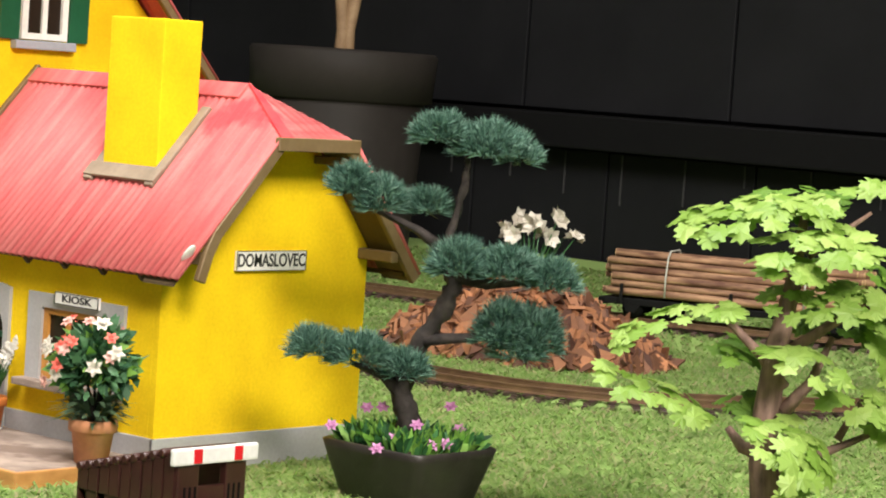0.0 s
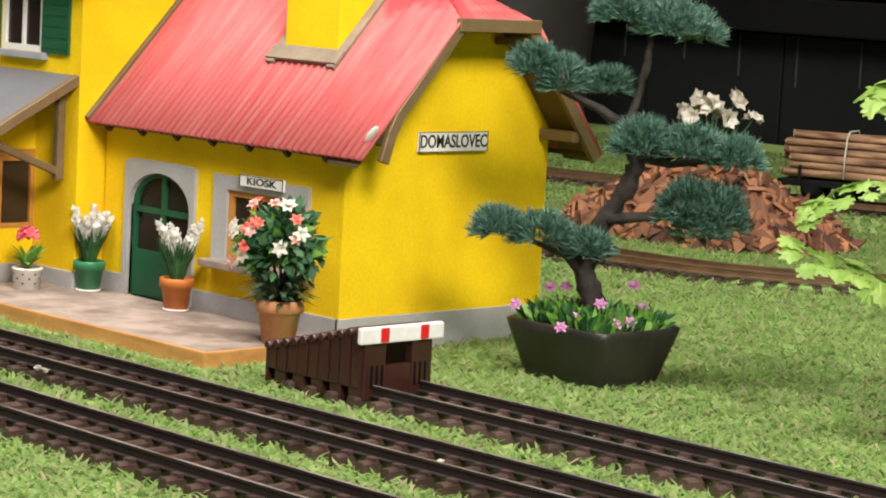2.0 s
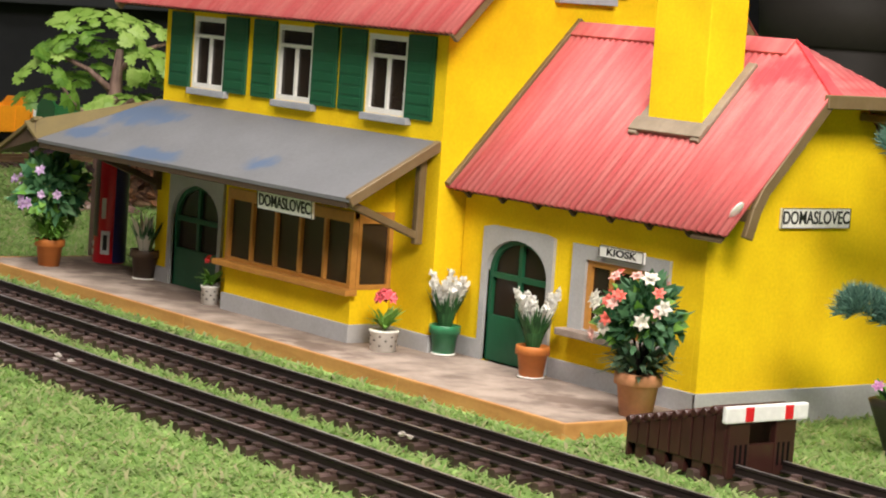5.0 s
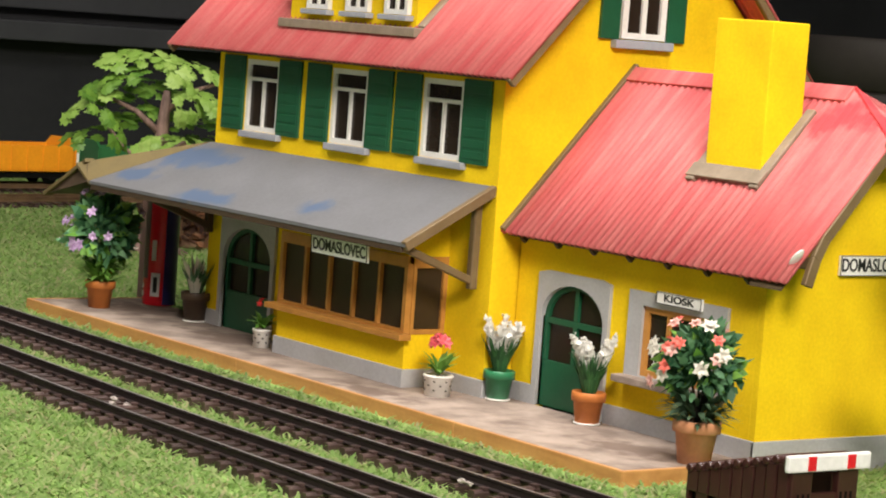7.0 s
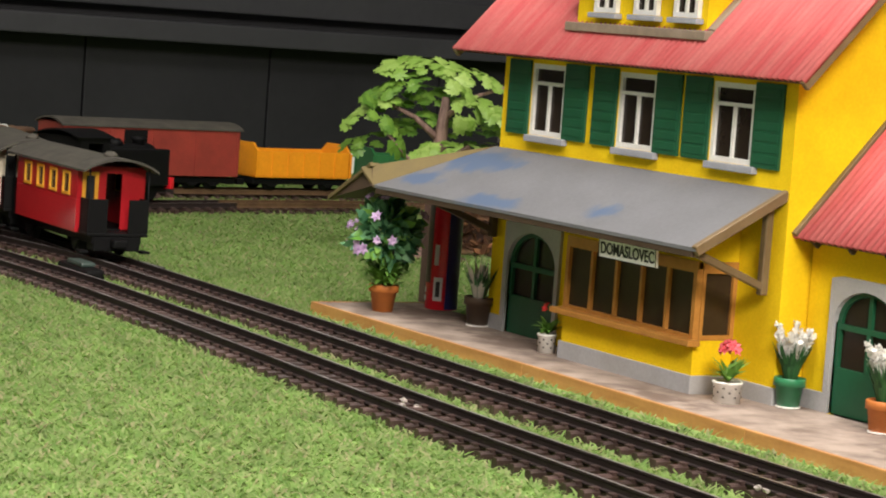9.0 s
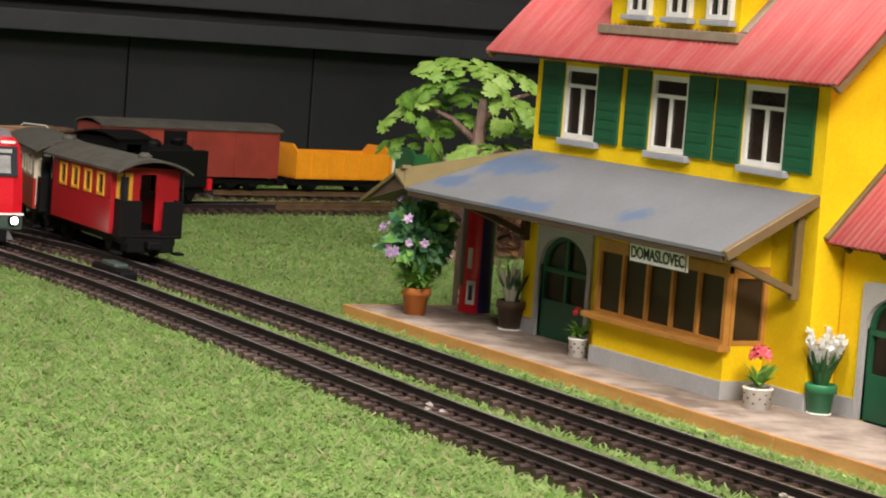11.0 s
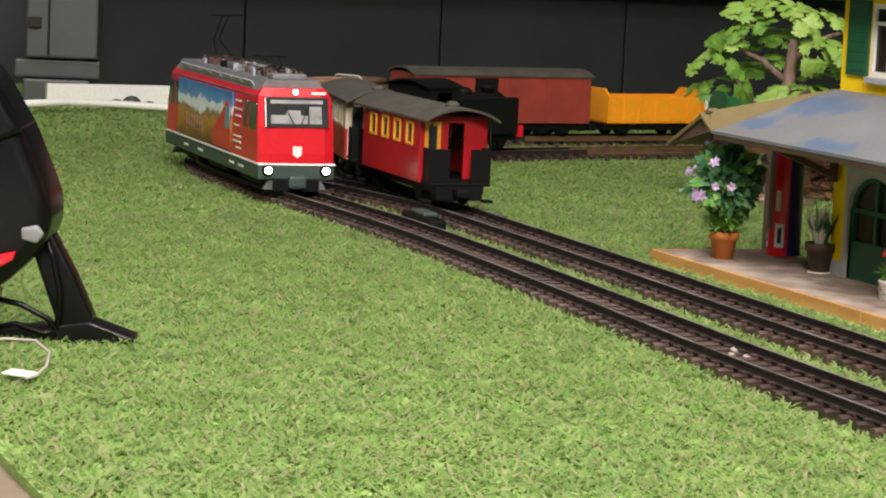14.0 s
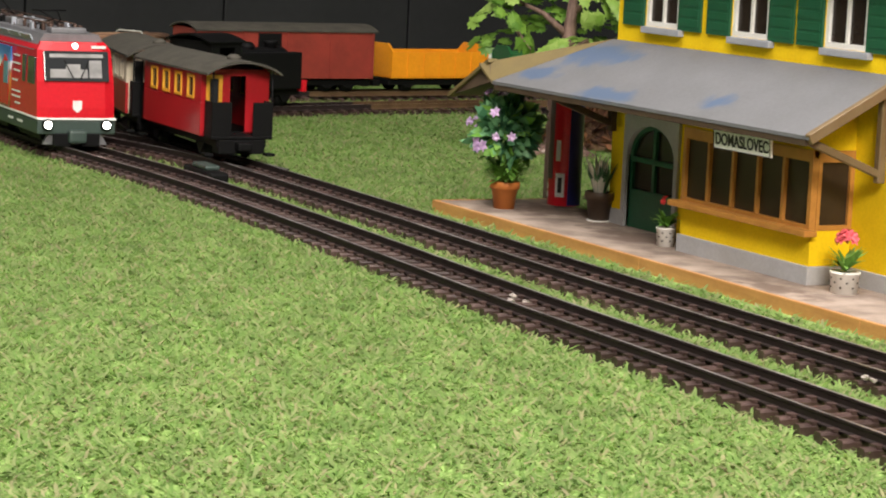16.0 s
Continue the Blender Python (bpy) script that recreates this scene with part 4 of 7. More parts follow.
# Dark cabinet with a latch in the far corner, and the pale hose before it.
CABINET_GREY = mat("dark_cabinet", (0.055, 0.058, 0.060), 0.45, scale=12, amount=0.4)
cab = thing("equipment_case", "dark grey equipment case standing beyond the turf", "case", pose(-2.86, -0.25, 0, 0, 0, -18))
part("base", boxes((-0.05, 0.05, -0.06, 0.05, -0.02, 0.040), bevel=0.004), CABINET_GREY, cab)
part("waist", boxes((-0.045, 0.045, -0.075, 0.066, 0.042, 0.072), bevel=0.004), CABINET_GREY, cab)
part("body", boxes((-0.06, 0.06, -0.055, 0.062, 0.076, 0.30), bevel=0.004), CABINET_GREY, cab)
part("latch", boxes((0.061, 0.068, -0.052, -0.03, 0.125, 0.143), bevel=0.002), POT_GREY, cab, "grey metal latch")
part("door_seam", boxes((0.0605, 0.063, -0.02, -0.016, 0.08, 0.3)), BLACK_WALL, cab)
copy_thing(cab, pose(-2.9, -0.45, 0, 0, 0, 5))
bm = bmesh.new()
tube(bm, [(-2.55, -0.42, 0.016), (-2.62, -0.3, 0.017), (-2.66, -0.2, 0.012), (-2.63, -0.1, 0.009), (-2.6, 0.05, 0.008), (-2.62, 0.2, 0.008)], [0.006] * 6, 8)
tagged(part("pale_hose", bm, WHITE_BOARD), "pale round hose lying along the turf edge", "hose")
for k, (y, r) in enumerate(((-0.19, 0.012), (-0.165, 0.016), (-0.135, 0.010))):
    bm = bmesh.new()
    bmesh.ops.create_icosphere(bm, subdivisions=2, radius=r, matrix=pose(-2.72, y, r * 0.6) @ Matrix.Diagonal((1, 1, 0.8, 1)))
    tagged(part("dark_stone", bm, CABINET_GREY), "small dark grey stone before the white board", "stone", "stones by the white board")

# ---- the trains ----
def along(line, distance):
    """Place and heading on a line, metres from its start."""
    pts = curve_points(line, 0.01)
    return pts[min(len(pts) - 1, max(0, round(distance / 0.01)))]


def find_x(line, x, y_most=0.0):
    """How far along a line it first passes x."""
    for k, (p, d) in enumerate(curve_points(line, 0.01)):
        if (p.x <= x) and p.y < y_most:
            return k * 0.01
    return 0.0


def stand(line, distance, half):
    """The pose of a vehicle on its two axles; it looks back towards the line's start."""
    a, b = along(line, distance - half)[0], along(line, distance + half)[0]
    mid, d = (a + b) / 2, (a - b).normalized()
    return pose(mid.x, mid.y, 0, 0, 0, math.degrees(math.atan2(d.y, d.x)))


LOCO_RED = mat("engine_red", (0.53, 0.010, 0.022), 0.26, spots=(0.50, 0.012, 0.015), scale=20, amount=0.4, bump=0.0)
LOCO_GREY = mat("engine_skirt_grey", (0.038, 0.060, 0.052), 0.45, scale=30, bump=0.0)
ROOF_SILVER = mat("engine_roof_silver", (0.20, 0.20, 0.21), 0.45, metal=0.3, spots=(0.12, 0.12, 0.13), scale=60, amount=0.8)
ROOF_PANEL = mat("engine_roof_panel", (0.33, 0.35, 0.39), 0.42, spots=(0.24, 0.25, 0.28), scale=50, amount=0.6)
UNDER_BLACK = mat("under_black", (0.0045, 0.0045, 0.0048), 0.6, scale=50, spec=0.12)
LINE_WHITE = mat("line_white", (0.75, 0.75, 0.74), 0.4, bump=0)
GLASS_DARK = mat("cab_glass", (0.03, 0.032, 0.035), 0.08, bump=0)
LAMP_GLOW = glow("head_lamp", (1.0, 0.93, 0.8), 24.0)
COPPER = mat("roof_gear", (0.10, 0.060, 0.045), 0.4, metal=0.4)
CAB_INSIDE = mat("cab_inside_grey", (0.34, 0.33, 0.33), 0.5, spots=(0.13, 0.13, 0.13), scale=45, amount=0.8, bump=0)
WAGON_BROWN = mat("wagon_brown", (0.25, 0.034, 0.024), 0.45, spots=(0.12, 0.018, 0.014), scale=25, amount=0.6)
WAGON_RUST = mat("wagon_rust", (0.15, 0.045, 0.022), 0.5, spots=(0.1, 0.03, 0.015), scale=25, amount=0.6)
WAGON_GREEN = mat("wagon_green", (0.015, 0.11, 0.03), 0.45, scale=25)
WAGON_YELLOW = mat("wagon_yellow", (0.72, 0.27, 0.01), 0.4, spots=(0.58, 0.2, 0.01), scale=25, amount=0.5)
COACH_RED = mat("coach_red", (0.38, 0.012, 0.018), 0.3, spots=(0.30, 0.01, 0.014), scale=25, amount=0.5, bump=0.0)
COACH_CREAM = mat("coach_cream", (0.62, 0.55, 0.42), 0.45, scale=25, amount=0.3)
COACH_ROOF = mat("coach_roof", (0.058, 0.052, 0.040), 0.8, spots=(0.030, 0.027, 0.021), scale=60, amount=0.8, fine=180, bump=0.5, depth=0.0012)
COACH_YELLOW = mat("coach_window_yellow", (0.75, 0.36, 0.03), 0.45, bump=0)
BARK_LOG = mat("log_bark", (0.090, 0.036, 0.020), 0.75, spots=(0.42, 0.25, 0.14), stretch=(0.5, 3.0, 3.0), scale=45, amount=0.85, fine=180, bump=0.5, depth=0.001)
LOG_END = mat("log_end", (0.55, 0.37, 0.19), 0.7, spots=(0.4, 0.25, 0.12), scale=120)
STRAP = mat("pale_strap", (0.42, 0.43, 0.38), 0.6)


def livery():
    """Painted side of the engine: sky, snowy peaks and an autumn slope with a viaduct's tone."""
    m = bpy.data.materials.new("painted_landscape")
    m.use_nodes = True
    n, l = m.node_tree.nodes, m.node_tree.links
    b = n["Principled BSDF"]
    b.inputs["Roughness"].default_value = 0.3
    tc = n.new("ShaderNodeTexCoord")
    sep = n.new("ShaderNodeSeparateXYZ")
    l.new(tc.outputs["Object"], sep.inputs[0])
    noise_a = n.new("ShaderNodeTexNoise")
    noise_a.inputs["Scale"].default_value = 42
    noise_a.inputs["Detail"].default_value = 6
    l.new(tc.outputs["Object"], noise_a.inputs["Vector"])
    shift = n.new("ShaderNodeMath")
    shift.operation = "MULTIPLY_ADD"
    shift.inputs[1].default_value = 0.036
    l.new(noise_a.outputs["Fac"], shift.inputs[0])
    l.new(sep.outputs["Z"], shift.inputs[2])
    height = n.new("ShaderNodeMapRange")
    height.inputs["From Min"].default_value, height.inputs["From Max"].default_value = 0.068, 0.132
    l.new(shift.outputs[0], height.inputs["Value"])
    ramp = n.new("ShaderNodeValToRGB")
    ramp.color_ramp.interpolation = "LINEAR"
    e = ramp.color_ramp.elements
    e[0].position, e[0].color = 0.0, (0.10, 0.035, 0.012, 1)
    e[1].position, e[1].color = 1.0, (0.03, 0.14, 0.42, 1)
    for pos, col in ((0.22, (0.34, 0.13, 0.015)), (0.42, (0.42, 0.2, 0.03)), (0.52, (0.2, 0.13, 0.09)), (0.60, (0.7, 0.72, 0.76)), (0.74, (0.66, 0.7, 0.76)), (0.78, (0.10, 0.28, 0.58))):
        x = e.new(pos)
        x.color = (*col, 1)
    l.new(height.outputs["Result"], ramp.inputs["Fac"])
    fleck = n.new("ShaderNodeTexNoise")
    fleck.inputs["Scale"].default_value = 190
    l.new(tc.outputs["Object"], fleck.inputs["Vector"])
    hue = n.new("ShaderNodeHueSaturation")
    mr = n.new("ShaderNodeMapRange")
    mr.inputs["To Min"].default_value, mr.inputs["To Max"].default_value = 0.6, 1.4
    l.new(fleck.outputs["Fac"], mr.inputs["Value"])
    l.new(mr.outputs["Result"], hue.inputs["Value"])
    l.new(ramp.outputs["Color"], hue.inputs["Color"])
    l.new(hue.outputs["Color"], b.inputs["Base Color"])
    return m


LIVERY = livery()


def wheels(parent, xs, r=0.0125, y=0.0215, material=None, axle_boxes=0.028):
    for x in xs:
        for s in (-1, 1):
            bm = bmesh.new()
            rings = lathe(bm, [(r + 0.002, -0.0015), (r + 0.002, -0.0005), (r, 0.0), (r, 0.003), (r * 0.5, 0.0035), (r * 0.3, 0.005)], 16)
            bmesh.ops.transform(bm, matrix=pose(x, s * y, RAIL_TOP + r, 90 * s * -1, 0, 0), verts=bm.verts)
            part("wheel", bm, material or UNDER_BLACK, parent)


def electric_engine(at):
    ob = thing("electric_locomotive", "red electric model locomotive with a painted mountain landscape, lamps lit", "locomotive", at)
    L, W = 0.225, 0.0435
    outline = [(L - 0.002, 0.045), (L, 0.058), (L - 0.004, 0.086), (L - 0.012, 0.120), (L - 0.020, 0.134), (-L + 0.020, 0.134), (-L + 0.012, 0.120), (-L + 0.004, 0.086), (-L, 0.058), (-L + 0.002, 0.045)]
    bm = bmesh.new()
    # body drawn in at the top
    front, levels = [], [(0.045, 0.0, W), (0.058, 0.0, W), (0.086, 0.004, W), (0.120, 0.013, W - 0.002), (0.129, 0.017, W - 0.008)]
    rings = []
    for z, back, w in levels:
        x = L - back
        ring = [(x - 0.006, w), (x, w - 0.012), (x, -w + 0.012), (x - 0.006, -w), (-x + 0.006, -w), (-x, -w + 0.012), (-x, w - 0.012), (-x + 0.006, w)]
        rings.append([bm.verts.new((u, v, z)) for u, v in ring])
    for a, b in zip(rings, rings[1:]):
        for k in range(8):
            bm.faces.new((a[k], a[(k + 1) % 8], b[(k + 1) % 8], b[k]))
    bm.faces.new(rings[0])
    bm.faces.new(rings[-1][::-1])
    bmesh.ops.recalc_face_normals(bm, faces=bm.faces)
    body = part("body", bm, LOCO_RED, ob, "glossy red body shell")
    # roof
    bm = bmesh.new()
    prism(bm, [(-W + 0.0015, 0.119), (W - 0.0015, 0.119), (W - 0.013, 0.137), (-W + 0.013, 0.137)], "x", -L + 0.026, L - 0.030)
    roof_ob = part("roof", bm, ROOF_SILVER, ob, "silver grey bevelled roof")
    for s in (-1, 1):
        for k in range(7):
            x = -0.165 + k * 0.048
            m = pose(x, s * (W - 0.0072), 0.1285, s * 57.5, 0, 0)
            bm = bmesh.new()
            box(bm, 0, 0.044, -0.0065, 0.0065, -0.0005, 0.0012, bevel=0.0004, m=m)
            part("roof_panel", bm, ROOF_PANEL, roof_ob, "blue-grey roof side panel")
    # skirt and white line
    part("skirt", boxes((-L + 0.002, L - 0.001, -W - 0.0004, W + 0.0004, 0.029, 0.0445), bevel=0.002), LOCO_GREY, ob, "dark grey skirt")
    part("line", boxes((-L - 0.0006, L + 0.0006, -W - 0.0009, W + 0.0009, 0.0449, 0.0472), bevel=0.0004), LINE_WHITE, ob, "thin white waist line")
    for s in (-1, 1):
        part("painted_side", boxes((-0.158, 0.105, s * W - 0.0009, s * W + 0.0009, 0.0485, 0.1165)), LIVERY, ob, "painted mountain scene with snowy peaks")
        # a painted train nose within the scene
        side_bm = bmesh.new()
        prism(side_bm, [(0.02, 0.050), (0.098, 0.050), (0.100, 0.070), (0.094, 0.100), (0.082, 0.106), (0.062, 0.092), (0.02, 0.068)], "y", s * (W + 0.0009), s * (W + 0.0014))
        part("painted_train", side_bm, LOCO_RED, ob, "painted red train")
        part("painted_window", boxes((0.078, 0.097, *sorted((s * (W + 0.0014), s * (W + 0.0018))), 0.074, 0.099), bevel=0.0001), mat("sky_window", (0.10, 0.26, 0.36), 0.2, bump=0), ob)
        arches = bmesh.new()
        for k in range(7):
            x = -0.115 + k * 0.013
            prism(arches, [(x - 0.0042, 0.060), (x + 0.0042, 0.060), (x + 0.0042, 0.072), (x + 0.0025, 0.076), (x - 0.0025, 0.076), (x - 0.0042, 0.072)], "y", s * (W + 0.0009), s * (W + 0.0012))
        part("painted_viaduct", arches, BARK_LOG, ob, "painted viaduct arches")
        # side writing that cannot be read: plain bars
        bars = bmesh.new()
        for z, a, b in ((0.108, 0.117, 0.142), (0.099, 0.112, 0.145), (0.091, 0.12, 0.143), (0.080, 0.113, 0.135), (0.068, 0.112, 0.147), (0.062, 0.112, 0.147), (0.055, 0.125, 0.147)):
            box(bars, a, b, *sorted((s * (W - 0.0002), s * (W + 0.0006))), z, z + 0.0017)
        part("writing_bars", bars, LINE_WHITE, ob, "white lines of writing")
        for x0, x1 in ((0.155, 0.168), (0.178, 0.208), (-0.176, -0.163), (-0.208, -0.186)):
            part("side_window", boxes((x0, x1, *sorted((s * (W - 0.003), s * (W + 0.0006))), 0.082, 0.112), bevel=0.0008), GLASS_DARK, ob, "dark cab side window")
        skirt_marks = bmesh.new()
        for x0, x1 in ((-0.12, -0.10), (-0.05, -0.028), (0.10, 0.12), (0.14, 0.162)):
            box(skirt_marks, x0, x1, *sorted((s * W, s * (W + 0.0009))), 0.036, 0.0385)
        part("writing_bars", skirt_marks, LINE_WHITE, ob)
    for e in (-1, 1):
        m = Matrix.Identity(4) if e == 1 else pose(0, 0, 0, 0, 0, 180)
        tilt = math.degrees(math.atan2(0.009, 0.034))
        bm = bmesh.new()
        box(bm, -0.0012, 0.0012, -0.0365, 0.0365, -0.0175, 0.0165, bevel=0.001, m=m @ pose(L - 0.0078, 0, 0.1035, 0, -tilt, 0))
        shield = part("windscreen", bm, GLASS_DARK, ob, "wide dark windscreen")
        for y0, y1, z0, z1 in ((-0.030, 0.012, -0.0135, -0.004), (-0.012, 0.004, -0.004, 0.0015), (0.014, 0.028, -0.0135, 0.006), (-0.030, 0.030, 0.009, 0.013)):
            bm = bmesh.new()
            box(bm, 0.0012, 0.0015, y0, y1, z0, z1, bevel=0.0001, m=m @ pose(L - 0.0078, 0, 0.1035, 0, -tilt, 0))
            part("cab_view", bm, CAB_INSIDE, shield, "grey desk and seat behind the glass")
        for s in (-1, 1):
            bm = bmesh.new()
            tube(bm, [m @ Vector((L - 0.0025, s * 0.004, 0.090)), m @ Vector((L - 0.0075, s * 0.014, 0.110))], [0.0006, 0.0006], 5)
            part("wiper", bm, UNDER_BLACK, shield)
            bm = bmesh.new()
            lathe(bm, [(0.0062, 0.0), (0.0062, 0.003), (0.005, 0.004)], 18)
            bmesh.ops.transform(bm, matrix=m @ pose(L - 0.001, s * 0.033, 0.0395, 0, 90, 0), verts=bm.verts)
            lamp = part("head_lamp", bm, UNDER_BLACK, ob, "round lit head lamp")
            bm = bmesh.new()
            lathe(bm, [(0.0040, 0.0), (0.0040, 0.0012), (0.0026, 0.002)], 16)
            bmesh.ops.transform(bm, matrix=m @ pose(L + 0.003, s * 0.033, 0.0395, 0, 90, 0), verts=bm.verts)
            part("lens", bm, LAMP_GLOW, lamp, "glowing lamp lens")
            bm = bmesh.new()
            box(bm, L - 0.004, L + 0.002, *sorted((s * 0.006, s * 0.026)), 0.016, 0.030, bevel=0.001, m=m)
            part("step", bm, UNDER_BLACK, ob)
        bm = bmesh.new()
        lathe(bm, [(0.0031, 0.0), (0.0031, 0.0012), (0.002, 0.002)], 16)
        bmesh.ops.transform(bm, matrix=m @ pose(L - 0.0165, 0, 0.1245, 0, 65, 0), verts=bm.verts)
        part("top_lamp", bm, LAMP_GLOW, ob, "glowing top lamp lens")
        bm = bmesh.new()
        prism(bm, [(-0.005, 0.052), (0.0, 0.048), (0.005, 0.052), (0.005, 0.061), (-0.005, 0.061)], "x", L - 0.0006, L + 0.0006)
        bmesh.ops.transform(bm, matrix=m @ pose(0, 0, 0.005), verts=bm.verts)
        part("crest", bm, LINE_WHITE, ob, "small white crest shield")
        part("number_bar", boxes(tuple(sorted((e * (L - 0.0155), e * (L - 0.0125)))) + ((0.018, 0.034) if e == 1 else (-0.034, -0.018)) + (0.1225, 0.1255)), LINE_WHITE, ob)
        bm = bmesh.new()
        box(bm, L - 0.006, L + 0.008, -0.010, 0.010, 0.020, 0.034, bevel=0.003, m=m)
        part("coupler", bm, LOCO_GREY, ob, "grey coupler")
        bm = bmesh.new()
        prism(bm, [(-0.036, 0.0105), (-0.03, 0.022), (0.03, 0.022), (0.036, 0.0105)], "x", L - 0.012, L - 0.006)
        bmesh.ops.transform(bm, matrix=m @ pose(0, 0, 0.007), verts=bm.verts)
        part("snow_plough", bm, ROOF_SILVER, ob, "grey track clearing blade")
    for c in (-0.145, 0.0, 0.145):
        part("bogie", boxes((c - 0.048, c + 0.048, -0.031, 0.031, 0.019, 0.034), bevel=0.003), UNDER_BLACK, ob, "black bogie frame")
        wheels(ob, (c - 0.03, c + 0.03))
    # roof gear: insulators, bars and one raised pantograph
    for x in (-0.15, -0.11, -0.07, 0.05, 0.09, 0.13, 0.16):
        for y in (-0.014, 0.014):
            bm = bmesh.new()
            lathe(bm, [(0.003, 0.0), (0.0018, 0.002), (0.003, 0.004), (0.0018, 0.006), (0.0025, 0.008)], 8, (x, y, 0.137))
            part("insulator", bm, COPPER, roof_ob)
    for y in (-0.014, 0.014):
        bm = bmesh.new()
        tube(bm, [(-0.15, y, 0.146), (0.16, y, 0.146)], [0.0009, 0.0009], 6)
        part("roof_bar", bm, COPPER, roof_ob)
    bm = bmesh.new()
    for s in (-1, 1):
        tube(bm, [(0.09, s * 0.012, 0.142), (0.135, s * 0.004, 0.150), (0.10, s * 0.010, 0.157)], [0.001, 0.001, 0.0008], 6)
    tube(bm, [(0.10, -0.02, 0.158), (0.10, 0.02, 0.158)], [0.001, 0.001], 6)
    part("folded_pantograph", bm, UNDER_BLACK, roof_ob, "thin dark folded pantograph frame")
    bm = bmesh.new()
    for s in (-1, 1):
        tube(bm, [(-0.1, s * 0.012, 0.142), (-0.15, s * 0.003, 0.165), (-0.11, s * 0.004, 0.195)], [0.001, 0.001, 0.0008], 6)
    tube(bm, [(-0.11, -0.02, 0.196), (-0.11, 0.02, 0.196)], [0.001, 0.001], 6)
    part("raised_pantograph", bm, UNDER_BLACK, roof_ob, "thin dark raised pantograph frame")
    gear = random.Random(77)
    for k in range(44):
        x, y = gear.uniform(-0.17, 0.16), gear.uniform(-0.024, 0.024)
        a, b, c = gear.uniform(0.001, 0.006), gear.uniform(0.001, 0.003), gear.uniform(0.003, 0.0095)
        part("roof_fitting", boxes((x - a, x + a, y - b, y + b, 0.1365, 0.1365 + c), bevel=0.0006), gear.choice((COPPER, COPPER, UNDER_BLACK, ROOF_PANEL)), roof_ob)
    part("roof_box", boxes((0.165, 0.185, -0.02, 0.02, 0.137, 0.143), bevel=0.0015), ROOF_SILVER, roof_ob, "grey roof equipment box")
    part("roof_box", boxes((-0.03, 0.03, -0.018, 0.018, 0.137, 0.144), bevel=0.0015), ROOF_SILVER, roof_ob, "grey roof equipment box")
    return ob


def underframe(ob, half, wide=0.03, axles=(0.6,), high=0.034):
    part("underframe", boxes((-half, half, -wide, wide, high - 0.009, high), bevel=0.0015), UNDER_BLACK, ob, "black underframe")
    wheels(ob, [s * half * a for a in axles for s in (-1, 1)])
    for s in (-1, 1):
        bm = bmesh.new()
        box(bm, *sorted((s * half, s * (half + 0.014))), -0.008, 0.008, high - 0.012, high - 0.003, bevel=0.002)
        part("coupler", bm, UNDER_BLACK, ob)
        for a in axles:
            for y in (-1, 1):
                bm = bmesh.new()
                x = s * half * a
                prism(bm, [(x - 0.012, high - 0.008), (x + 0.012, high - 0.008), (x + 0.004, RAIL_TOP + 0.006), (x - 0.004, RAIL_TOP + 0.006)], "y", y * 0.0285, y * 0.0305)
                part("axle_guard", bm, UNDER_BLACK, ob)


def curved_roof(name, half, wide, z, rise, parent, material, over=0.004, n=10):
    bm = bmesh.new()
    arc = [(-wide - over + (2 * (wide + over)) * k / n, z + rise * math.sin(math.pi * k / n) ** 0.8) for k in range(n + 1)]
    prism(bm, arc + [(u, v - 0.0025) for u, v in reversed(arc)], "x", -half, half)
    return part(name, bm, material, parent)


